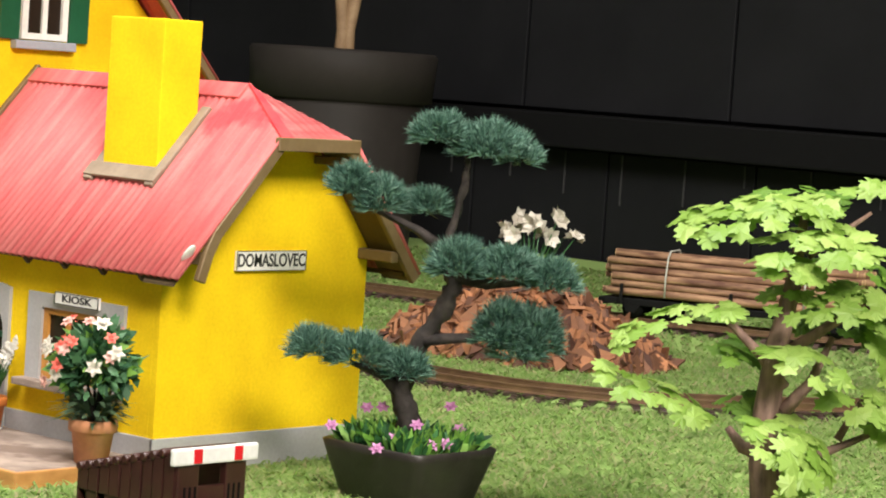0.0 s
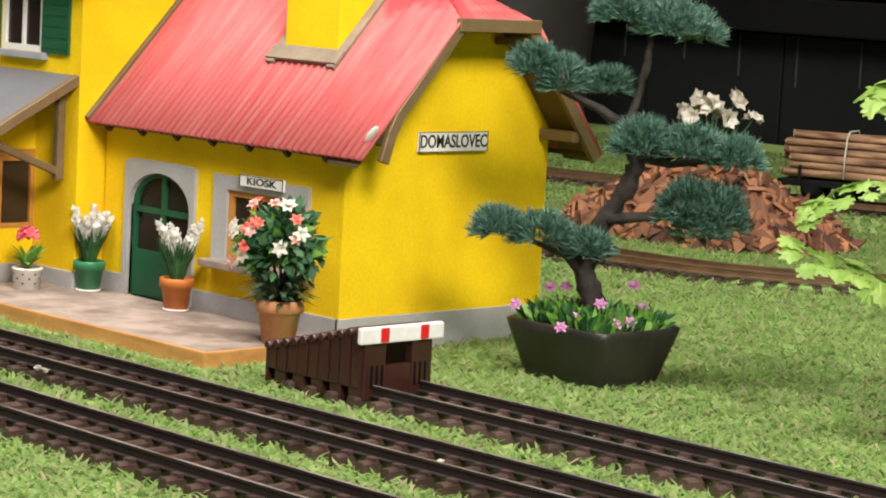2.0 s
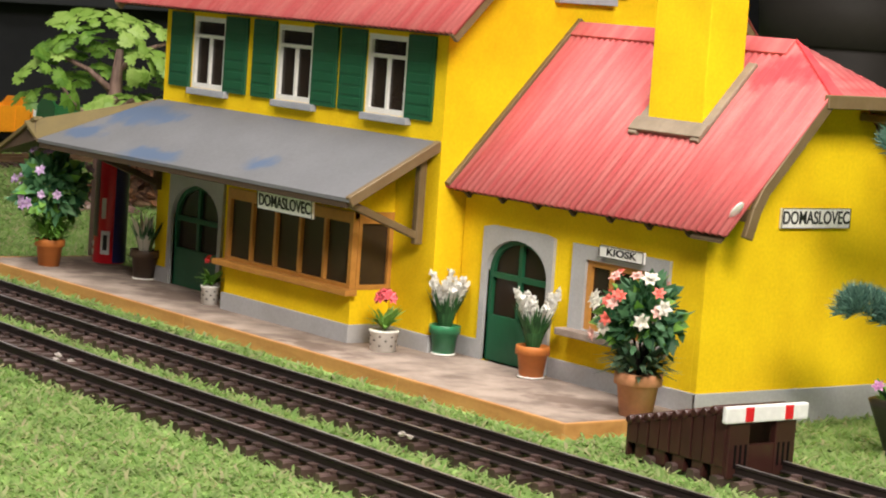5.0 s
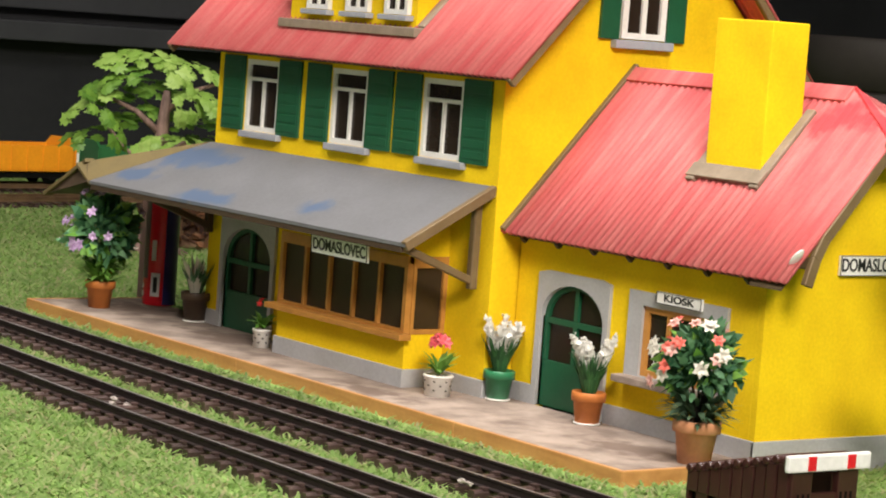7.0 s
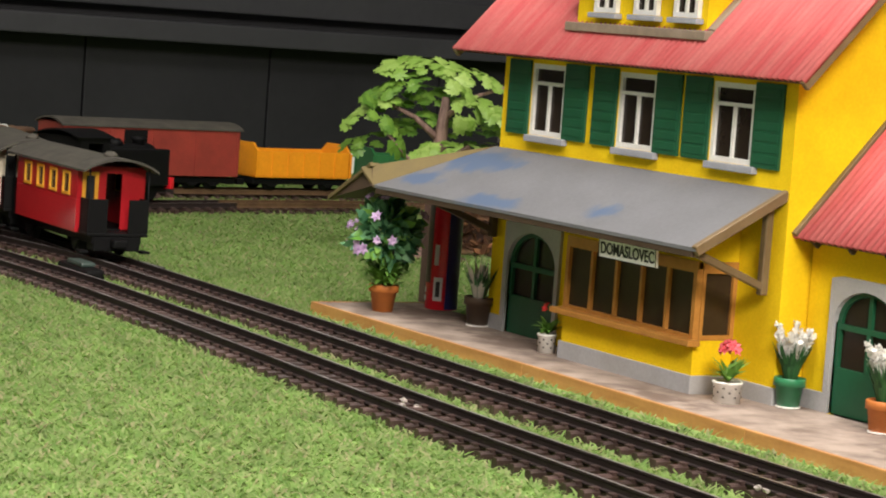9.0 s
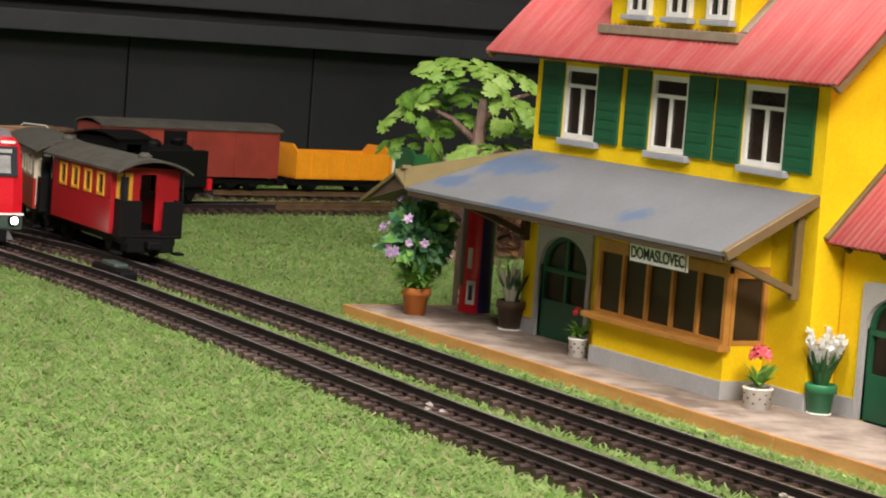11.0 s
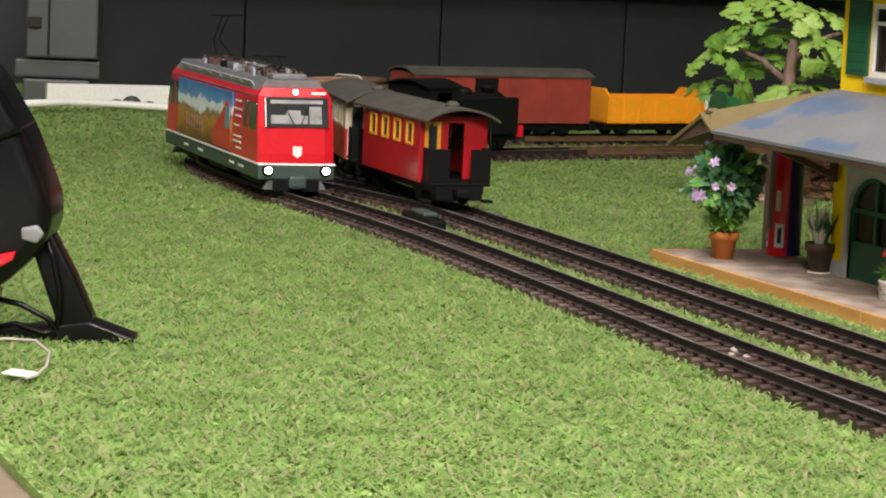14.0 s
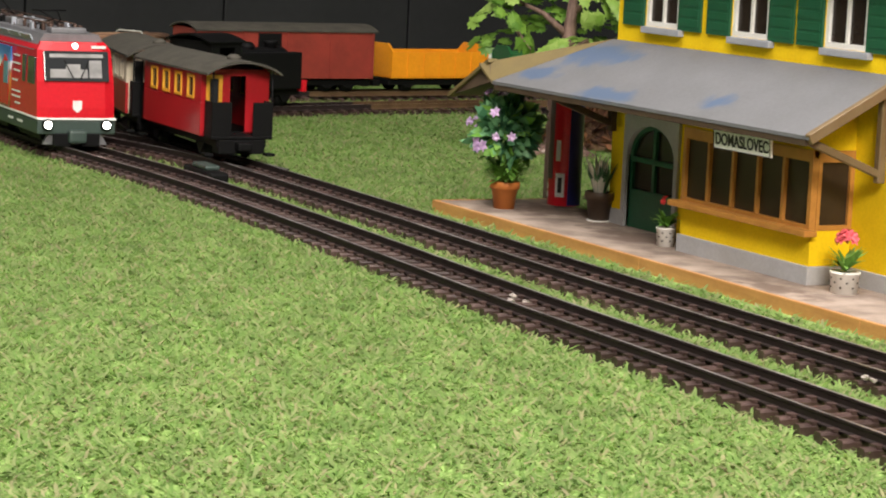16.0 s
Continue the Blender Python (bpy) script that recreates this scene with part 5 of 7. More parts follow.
def coach(at, upper, lower, label, frames, half=0.098):
    ob = thing("passenger_coach", label, "coach", at)
    W = 0.0385
    underframe(ob, half + 0.022, 0.028, (0.62,), 0.040)
    body = half - 0.002
    xs = [(-0.070 + k * 0.041, -0.070 + k * 0.041 + 0.020) for k in range(4)]
    for s in (-1, 1):
        bm = bmesh.new()
        plate(bm, -body, body, 0.0765, 0.110, [(a, b, 0.080, 0.103) for a, b in xs], s * W, s * (W - 0.003))
        side = part("side_wall", bm, upper, ob, "")
        part("lower_panel", boxes((-body, body, *sorted((s * (W - 0.003), s * (W + 0.0004))), 0.041, 0.0763), bevel=0.0006), lower, side)
        for a, b in xs:
            bm = bmesh.new()
            plate(bm, a - 0.0012, b + 0.0012, 0.0788, 0.1042, [(a + 0.0016, b - 0.0016, 0.0816, 0.1014)], s * (W + 0.0012), s * (W - 0.002))
            fr = part("window_frame", bm, frames, side, "yellow window frame" if frames is COACH_YELLOW else "cream window frame")
            part("pane", boxes((a + 0.001, b - 0.001, *sorted((s * (W - 0.0016), s * (W - 0.0008))), 0.081, 0.102)), GLASS_DARK, fr, "dark window pane")
    for e in (-1, 1):
        x = e * body
        bm = bmesh.new()
        plate(bm, -W + 0.003, W - 0.003, 0.041, 0.112, [(-0.006, 0.012, 0.043, 0.105), (-0.031, -0.017, 0.072, 0.104)], x, x - e * 0.003, axis="x")
        end = part("end_wall", bm, upper, ob)
        bm = bmesh.new()
        plate(bm, -0.033, -0.015, 0.070, 0.106, [(-0.029, -0.019, 0.074, 0.102)], x + e * 0.001, x - e * 0.002, axis="x")
        fr = part("window_frame", bm, frames, end)
        part("pane", boxes((*sorted((x - e * 0.0015, x - e * 0.001)), -0.03, -0.018, 0.073, 0.103)), GLASS_DARK, fr, "dark window pane")
        part("buffer_box", boxes((*sorted((x + e * 0.004, e * (half + 0.0235))), -0.026, 0.026, 0.024, 0.0392), bevel=0.001), UNDER_BLACK, ob, "black buffer box")
        part("end_platform", boxes((*sorted((x, e * (half + 0.024))), -W + 0.004, W - 0.004, 0.0395, 0.043), bevel=0.001), UNDER_BLACK, ob, "black end platform")
        for s in (-1, 1):
            part("platform_rail", boxes((e * (half + 0.022) - 0.001, e * (half + 0.022) + 0.001, *sorted((s * 0.012, s * (W - 0.004))), 0.043, 0.079), bevel=0.0005), UNDER_BLACK, ob, "black sheet railing")
            part("platform_rail", boxes((*sorted((x + e * 0.001, e * (half + 0.021))), *sorted((s * (W - 0.006), s * (W - 0.004))), 0.043, 0.079), bevel=0.0005), UNDER_BLACK, ob, "black sheet railing")
            bm = bmesh.new()
            tube(bm, [(e * (half + 0.021), s * (W - 0.005), 0.04), (e * (half + 0.021), s * (W - 0.005), 0.112)], [0.001, 0.001], 6)
            part("roof_post", bm, UNDER_BLACK, ob)
            part("step", boxes((*sorted((e * (half + 0.006), e * (half + 0.02))), *sorted((s * 0.030, s * 0.040)), 0.021, 0.024), bevel=0.0008), UNDER_BLACK, ob, "black entry step")
    part("coach_floor", boxes((-body, body, -W + 0.003, W - 0.003, 0.0415, 0.045)), UNDER_BLACK, ob)
    curved_roof("roof", half + 0.027, W, 0.110, 0.013, ob, COACH_ROOF)
    bm = bmesh.new()
    lathe(bm, [(0.008, 0.0), (0.008, 0.003), (0.004, 0.006)], 12, (half - 0.01, 0.0, 0.122))
    part("roof_vent", bm, COACH_ROOF, ob)
    return ob


def open_wagon(at, material, label, half=0.085, low=0.036, top=0.082, panels=6, ends=0.0):
    ob = thing("open_wagon", label, "wagon", at)
    W = 0.036
    underframe(ob, half, 0.029)
    part("wagon_floor", boxes((-half, half, -W, W, low, low + 0.003)), material, ob)
    step_x = 2 * half / panels
    for s in (-1, 1):
        side = part("side_wall", boxes((-half, half, *sorted((s * (W - 0.003), s * W)), low, top), bevel=0.0006), material, ob)
        for k in range(panels + 1):
            x = -half + k * step_x
            part("stake", boxes((x - 0.0015, x + 0.0015, *sorted((s * W, s * (W + 0.0018))), low, top - 0.002)), material, side)
    for e in (-1, 1):
        bm = bmesh.new()
        prism(bm, [(-W, low), (W, low), (W, top), (W * 0.6, top + ends), (-W * 0.6, top + ends), (-W, top)], "x", e * half, e * (half - 0.004))
        part("end_wall", bm, material, ob)
    part("writing_bars", boxes((half - 0.03, half - 0.008, -W - 0.0012, -W + 0.001, 0.055, 0.057), (half - 0.03, half - 0.012, -W - 0.0012, -W + 0.001, 0.050, 0.052)), LINE_WHITE, ob)
    return ob


def box_van(at, material, label, half=0.15, top=0.108, door=True):
    ob = thing("covered_wagon", label, "wagon", at)
    W = 0.038
    underframe(ob, half, 0.029, (0.75, 0.5))
    bm = bmesh.new()
    box(bm, -half, half, -W, W, 0.036, top, bevel=0.001)
    body = part("body", bm, material, ob)
    for s in (-1, 1):
        for k in range(5):
            x = -half + 0.004 + k * (2 * half - 0.008) / 4
            part("batten", boxes((x - 0.0012, x + 0.0012, *sorted((s * W, s * (W + 0.0014))), 0.038, top - 0.003)), material, body)
        if door:
            part("door", boxes((0.012, 0.050, *sorted((s * W, s * (W + 0.0026))), 0.039, top - 0.006), bevel=0.0006), UNDER_BLACK, body, "dark open doorway")
    curved_roof("roof", half + 0.004, W, top - 0.001, 0.009, ob, COACH_ROOF, 0.003)
    return ob


def log_wagon(at):
    ob = thing("log_wagon", "black flat wagon loaded with long brown logs", "wagon", at)
    half = 0.165
    underframe(ob, half, 0.03, (0.78, 0.52), 0.040)
    rnd = random.Random(5)
    rows = ((0.0480, 7), (0.0572, 7), (0.0664, 7), (0.0756, 6), (0.0848, 6), (0.094, 5))
    for z, count in rows:
        for k in range(count):
            y = (k - (count - 1) / 2) * 0.0098
            r = 0.0049 * rnd.uniform(0.88, 1.06)
            a, b = -half + rnd.uniform(-0.004, 0.018), half - rnd.uniform(-0.004, 0.018)
            bm = bmesh.new()
            tube(bm, [(a + (b - a) * t, y + rnd.uniform(-0.0006, 0.0006), z + rnd.uniform(-0.0006, 0.0006)) for t in (0, 0.33, 0.66, 1)], [r, r * rnd.uniform(0.92, 1.05), r, r * 0.93], 9)
            log = part("log", bm, BARK_LOG, ob)
            for x, side in ((a, -1), (b, 1)):
                bm = bmesh.new()
                lathe(bm, [(r * 0.84, 0.0), (r * 0.84, 0.0006), (r * 0.6, 0.0009)], 9)
                bmesh.ops.transform(bm, matrix=pose(x, y, z, 0, 90 * side, 0), verts=bm.verts)
                part("cut_end", bm, LOG_END, log, "pale sawn log end")
    for x in (-0.09, 0.085):
        bm = bmesh.new()
        tube(bm, [(x, -0.036, 0.044), (x, -0.0365, 0.070), (x, -0.030, 0.094), (x, -0.02, 0.102), (x, 0.02, 0.102), (x, 0.03, 0.094), (x, 0.0365, 0.07), (x, 0.036, 0.044)], [0.0012] * 8, 5)
        part("strap", bm, STRAP, ob, "pale tie strap round the logs")
    for x in (-0.14, 0.0, 0.14):
        for s in (-1, 1):
            part("stake", boxes((x - 0.002, x + 0.002, *sorted((s * 0.0375, s * 0.0405)), 0.034, 0.058), bevel=0.0006), UNDER_BLACK, ob, "black side stake")
    return ob


def steam_engine(at):
    ob = thing("steam_locomotive", "black model steam locomotive with a red buffer beam", "locomotive", at)
    underframe(ob, 0.095, 0.03, (0.7, 0.3), 0.040)
    bm = bmesh.new()
    lathe(bm, [(0.026, 0.0), (0.027, 0.004), (0.027, 0.096), (0.028, 0.1), (0.028, 0.112), (0.024, 0.116)], 24)
    bmesh.ops.transform(bm, matrix=pose(-0.03, 0, 0.068, 0, 90, 0), verts=bm.verts)
    part("boiler", bm, UNDER_BLACK, ob, "black round boiler")
    part("water_tank", boxes((-0.03, 0.088, -0.040, -0.024, 0.040, 0.090), bevel=0.002), UNDER_BLACK, ob)
    part("water_tank", boxes((-0.03, 0.088, 0.024, 0.040, 0.040, 0.090), bevel=0.002), UNDER_BLACK, ob)
    for s in (-1, 1):
        bm = bmesh.new()
        plate(bm, -0.085, -0.03, 0.040, 0.106, [(-0.07, -0.042, 0.080, 0.098)], s * 0.040, s * 0.037)
        part("cab_side", bm, UNDER_BLACK, ob)
    part("cab_front", boxes((-0.033, -0.03, -0.037, 0.037, 0.04, 0.106), bevel=0.0005), UNDER_BLACK, ob)
    part("cab_back", boxes((-0.085, -0.082, -0.037, 0.037, 0.04, 0.106), bevel=0.0005), UNDER_BLACK, ob)
    bm = bmesh.new()
    arc = [(-0.043 + 0.0086 * k, 0.106 + 0.009 * math.sin(math.pi * k / 10)) for k in range(11)]
    prism(bm, arc + [(u, v - 0.002) for u, v in reversed(arc)], "x", -0.092, -0.024)
    part("cab_roof", bm, UNDER_BLACK, ob)
    bm = bmesh.new()
    lathe(bm, [(0.009, 0.0), (0.008, 0.006), (0.011, 0.008), (0.011, 0.011), (0.010, 0.012)], 16, (0.066, 0, 0.092))
    part("smoke_stack", bm, UNDER_BLACK, ob)
    bm = bmesh.new()
    lathe(bm, [(0.011, 0.0), (0.011, 0.006), (0.006, 0.010)], 16, (0.02, 0, 0.092))
    part("steam_dome", bm, UNDER_BLACK, ob)
    part("buffer_beam", boxes((0.09, 0.0965, -0.042, 0.042, 0.036, 0.052), bevel=0.001), LOCO_RED, ob, "red buffer beam")
    return ob


engine_at = find_x(LINE_NEAR, -1.568)
electric_engine(stand(LINE_NEAR, engine_at, 0.14))
van_at = engine_at + 0.75
for k, (p, d) in enumerate(curve_points(LINE_NEAR, 0.01)):
    if p.x < -2.0 and p.y > 0.225:
        van_at = k * 0.01
        break
log_wagon(stand(LINE_NEAR, van_at - 0.345, 0.1))
box_van(stand(LINE_NEAR, van_at, 0.1), WAGON_BROWN, "red-brown covered model goods wagon with a dark roof")
open_wagon(stand(LINE_NEAR, van_at + 0.275, 0.06), WAGON_YELLOW, "bright yellow open model goods wagon", half=0.09, top=0.076, ends=0.012)
open_wagon(stand(LINE_NEAR, van_at + 0.50, 0.06), WAGON_GREEN, "green open model goods wagon with white marks", half=0.085, top=0.075, ends=0.01)
box_van(stand(LINE_NEAR, van_at + 0.73, 0.06), WAGON_RUST, "rust-brown covered model goods wagon", half=0.085, door=False)
log_at = 0.0
for k, (p, d) in enumerate(curve_points(LINE_NEAR, 0.01)):
    if p.x > -0.455 and p.y > 1.0:
        log_at = k * 0.01
        break
log_wagon(stand(LINE_NEAR, log_at, 0.1))

coach_at = find_x(LINE_MID, -1.30)
coach(stand(LINE_MID, coach_at, 0.06), COACH_RED, COACH_RED, "red model passenger coach with yellow windows and dark roof", COACH_YELLOW)
coach(stand(LINE_MID, coach_at + 0.25, 0.06), COACH_CREAM, COACH_RED, "cream and red model passenger coach with dark roof", COACH_CREAM)
steam = stand(LINE_MID, next(k * 0.01 for k, (p, d) in enumerate(curve_points(LINE_MID, 0.01)) if p.x < -1.6 and p.y > 0.055), 0.05) @ pose(0, 0, 0, 0, 0, 180)
steam_engine(steam)

# ---- plants ----
TERRACOTTA = mat("terracotta", (0.56, 0.235, 0.115), 0.7, spots=(0.62, 0.36, 0.23), scale=60, amount=0.5, fine=300, bump=0.3)
TERRA_ORANGE = mat("orange_clay", (0.52, 0.17, 0.035), 0.6, spots=(0.42, 0.12, 0.025), scale=60, amount=0.5)
GREEN_POT = mat("green_plastic_pot", (0.03, 0.20, 0.085), 0.35, scale=60, amount=0.4)
BROWN_POT = mat("dark_brown_pot", (0.06, 0.035, 0.02), 0.5, scale=60)
WHITE_CERAMIC = mat("white_ceramic", (0.88, 0.86, 0.81), 0.35, scale=80, amount=0.3)
HOLE_DARK = mat("pot_holes", (0.06, 0.05, 0.035), 0.8)
SOIL = mat("soil", (0.035, 0.022, 0.014), 0.95, scale=150, fine=600, bump=0.6)
LEAF_GREEN = leafy("leaf_green", (0.013, 0.060, 0.020), (0.055, 0.19, 0.055))
LEAF_MID = leafy("leaf_mid_green", (0.016, 0.075, 0.032), (0.115, 0.26, 0.12))
LEAF_FRESH = leafy("leaf_fresh_green", (0.028, 0.13, 0.062), (0.17, 0.37, 0.17))
LEAF_GREY = leafy("leaf_grey_green", (0.05, 0.10, 0.055), (0.14, 0.22, 0.13))
LEAF_LIGHT = leafy("leaf_light", (0.10, 0.26, 0.03), (0.22, 0.42, 0.08))
PETAL_WHITE = leafy("petal_white", (0.70, 0.69, 0.64), (0.80, 0.79, 0.76), through=0.15)
PETAL_CORAL = leafy("petal_coral", (0.68, 0.06, 0.045), (0.74, 0.20, 0.15), through=0.15)
PETAL_BLUSH = leafy("petal_blush", (0.70, 0.24, 0.20), (0.74, 0.52, 0.46), through=0.15)
PETAL_PINK = leafy("petal_pink", (0.72, 0.06, 0.10), (0.80, 0.17, 0.19), through=0.15)
PETAL_VIOLET = leafy("petal_violet", (0.36, 0.20, 0.46), (0.64, 0.48, 0.68), through=0.15)
PETAL_MAUVE = leafy("petal_mauve", (0.22, 0.035, 0.16), (0.48, 0.22, 0.40), through=0.15)
PETAL_IVORY = leafy("petal_ivory", (0.50, 0.46, 0.38), (0.66, 0.63, 0.56), through=0.15)
PETAL_RED = leafy("petal_red", (0.60, 0.012, 0.02), (0.70, 0.05, 0.05), through=0.15)
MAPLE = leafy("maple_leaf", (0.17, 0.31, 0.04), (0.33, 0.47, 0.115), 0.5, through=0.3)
# Same leaf, darkened: shade inside the crown is put into the colour.
MAPLE_DARK = leafy("maple_leaf_shaded", (0.07, 0.17, 0.02), (0.17, 0.31, 0.04), 0.5, through=0.25)
NEEDLE = leafy("pine_needle", (0.018, 0.072, 0.052), (0.15, 0.275, 0.21), 0.5, through=0.1)
BARK_DARK = mat("bonsai_bark", (0.012, 0.009, 0.008), 0.8, spots=(0.055, 0.043, 0.037), scale=130, amount=0.6, fine=300, bump=0.6, depth=0.0012)
BARK_BROWN = mat("tree_bark", (0.25, 0.155, 0.125), 0.75, spots=(0.085, 0.05, 0.04), scale=60, amount=0.9, fine=220, bump=0.7, depth=0.0015, stretch=(3.0, 3.0, 0.5))
STONE_BASE = mat("tree_foot_stone", (0.11, 0.055, 0.042), 0.8, spots=(0.22, 0.14, 0.11), scale=50, amount=0.9, bump=0.6, depth=0.0012)
DARK_POT = mat("dark_clay_planter", (0.016, 0.0135, 0.012), 0.38, spots=(0.030, 0.026, 0.023), scale=38, amount=0.8, fine=160, bump=0.35, depth=0.001, spec=0.35)
CHIP = leafy("bark_chip", (0.040, 0.013, 0.007), (0.34, 0.145, 0.062), 0.75, through=0.0, patches=55.0)
PALE_STONE = mat("pale_stone", (0.50, 0.44, 0.40), 0.8, spots=(0.3, 0.22, 0.18), scale=90, amount=0.8)


def strips(rows, material, name, parent, label=""):
    """Many thin pointed leaves in one mesh: rows of root, tip, side vector and bend vector."""
    verts, faces = [], []
    for root, tip, side, bend in rows:
        o = len(verts)
        mid = (root + tip) / 2 + bend
        verts += [root - side * 0.5, root + side * 0.5, mid + side, mid - side, tip]
        faces += [(o, o + 1, o + 2, o + 3), (o + 3, o + 2, o + 4)]
    ob = raw(name, [tuple(v) for v in verts], faces, material, parent, label)
    return ob


def ball_dir(rnd, up=-0.2):
    while True:
        v = Vector((rnd.uniform(-1, 1), rnd.uniform(-1, 1), rnd.uniform(-1, 1)))
        if 0.05 < v.length < 1 and v.normalized().z > up:
            return v.normalized()


def flower_rows(rnd, at, size, petals=6, cup=0.35, out=None, broad=0.3):
    """Petals round a point that looks along out."""
    out = (out or Vector((0, -0.4, 0.9))).normalized()
    a = out.orthogonal().normalized()
    b = out.cross(a)
    rows = []
    for k in range(petals):
        t = 2 * math.pi * (k + rnd.uniform(-0.15, 0.15)) / petals
        d = math.cos(t) * a + math.sin(t) * b
        tip = at + (d + out * cup) * size
        side = out.cross(d).normalized() * size * broad
        rows.append((at, tip, side, out * size * 0.15))
    return rows


def pot(parent, rim, height, material, label, foot=0.68, band=0.28, n=28):
    bm = bmesh.new()
    r = rim / 2
    b = r * 0.93
    lathe(bm, [(r * foot, 0.0), (r * foot + (b - r * foot) * (1 - band), height * (1 - band)), (r, height * (1 - band) + 0.0003), (r, height - 0.0006), (r * 0.97, height), (r * 0.86, height), (r * 0.84, height * 0.9)], n)
    p = part("pot", bm, material, parent, label)
    bm = bmesh.new()
    lathe(bm, [(r * 0.85, height * 0.86), (r * 0.5, height * 0.92)], 16)
    part("soil", bm, SOIL, p, "dark soil")
    return p


def bush(name, label, at, rim, height, pot_material, pot_label, wide, tall, blooms, seed, leaf=LEAF_GREEN, count=260, leaf_size=0.011, saucer=False, foot_leaves=None):
    rnd = random.Random(seed)
    ob = thing(name, label, "potted plant", pose(*at), "potted plants on the platform")
    pot(ob, rim, height, pot_material, pot_label)
    c = Vector((0, 0, height + tall * 0.55))
    rows = []
    for _ in range(count):
        d = ball_dir(rnd, -0.75)
        lump = 0.84 + 0.20 * math.sin(5 * math.atan2(d.y, d.x) + 2 * seed) * math.cos(4 * d.z + seed)
        k = rnd.uniform(0.45, 1.0) * rnd.uniform(0.9, 1.15) * lump
        root = c + Vector((d.x * wide / 2 * k * 0.75, d.y * wide / 2 * k * 0.75, d.z * tall * 0.5 * k * 0.8))
        out = (d + Vector((rnd.uniform(-0.6, 0.6), rnd.uniform(-0.6, 0.6), rnd.uniform(-0.5, 0.4)))).normalized()
        tip = root + out * leaf_size * rnd.uniform(0.8, 1.35)
        side = out.cross(ball_dir(rnd, -1)).normalized() * leaf_size * rnd.uniform(0.22, 0.37)
        rows.append((root, tip, side, ball_dir(rnd, -1) * leaf_size * 0.12))
    cut = [r for r in rows if rnd.random() < 0.16]
    leaves = strips(rows, leaf, "foliage", ob, "dense dark green leaves")
    strips([(a + (b - a) * 0.15, b + (b - a) * 0.25, c * 1.1, d) for a, b, c, d in cut], LEAF_LIGHT, "foliage", ob, "fresh light green leaves")
    if foot_leaves:
        rows = []
        for _ in range(190):
            a = rnd.uniform(0, 2 * math.pi)
            root = Vector((math.cos(a) * rim * 0.25, math.sin(a) * rim * 0.25, height * 0.95 + rnd.uniform(0, tall * 0.2)))
            out = Vector((math.cos(a), math.sin(a), rnd.uniform(-0.25, 0.9))).normalized()
            rows.append((root, root + out * rnd.uniform(0.5, 1) * wide * 0.36, out.cross(Vector((0, 0, 1))).normalized() * 0.0019, Vector((0, 0, 0.002))))
        strips(rows, foot_leaves, "lower_leaves", ob, "narrow grey-green leaves")
    bm = bmesh.new()
    for _ in range(5):
        d = ball_dir(rnd, 0.2)
        tube(bm, [(0, 0, height * 0.85), (d.x * wide * 0.1, d.y * wide * 0.1, height + tall * 0.3), (d.x * wide * 0.3, d.y * wide * 0.3, height + tall * 0.7)], [0.0012, 0.001, 0.0006], 5)
    part("stem", bm, BARK_DARK, ob, "thin dark stems")
    for material, what, n, size in blooms:
        for _ in range(n):
            d = ball_dir(rnd, -0.5)
            d = Vector((d.x, -abs(d.y) if rnd.random() < 0.75 else d.y, d.z)).normalized()
            out_by = rnd.uniform(0.82, 1.0)
            at_f = c + Vector((d.x * wide / 2, d.y * wide / 2, d.z * tall * 0.5)) * out_by
            rows = flower_rows(rnd, at_f, size * rnd.uniform(0.85, 1.15), 6, 0.3, d + Vector((0.3, -0.4, 0.3)))
            rows += flower_rows(rnd, at_f + d * size * 0.2, size * 0.6, 5, 0.8, d)
            strips(rows, material, "flower", ob, what)
    return ob


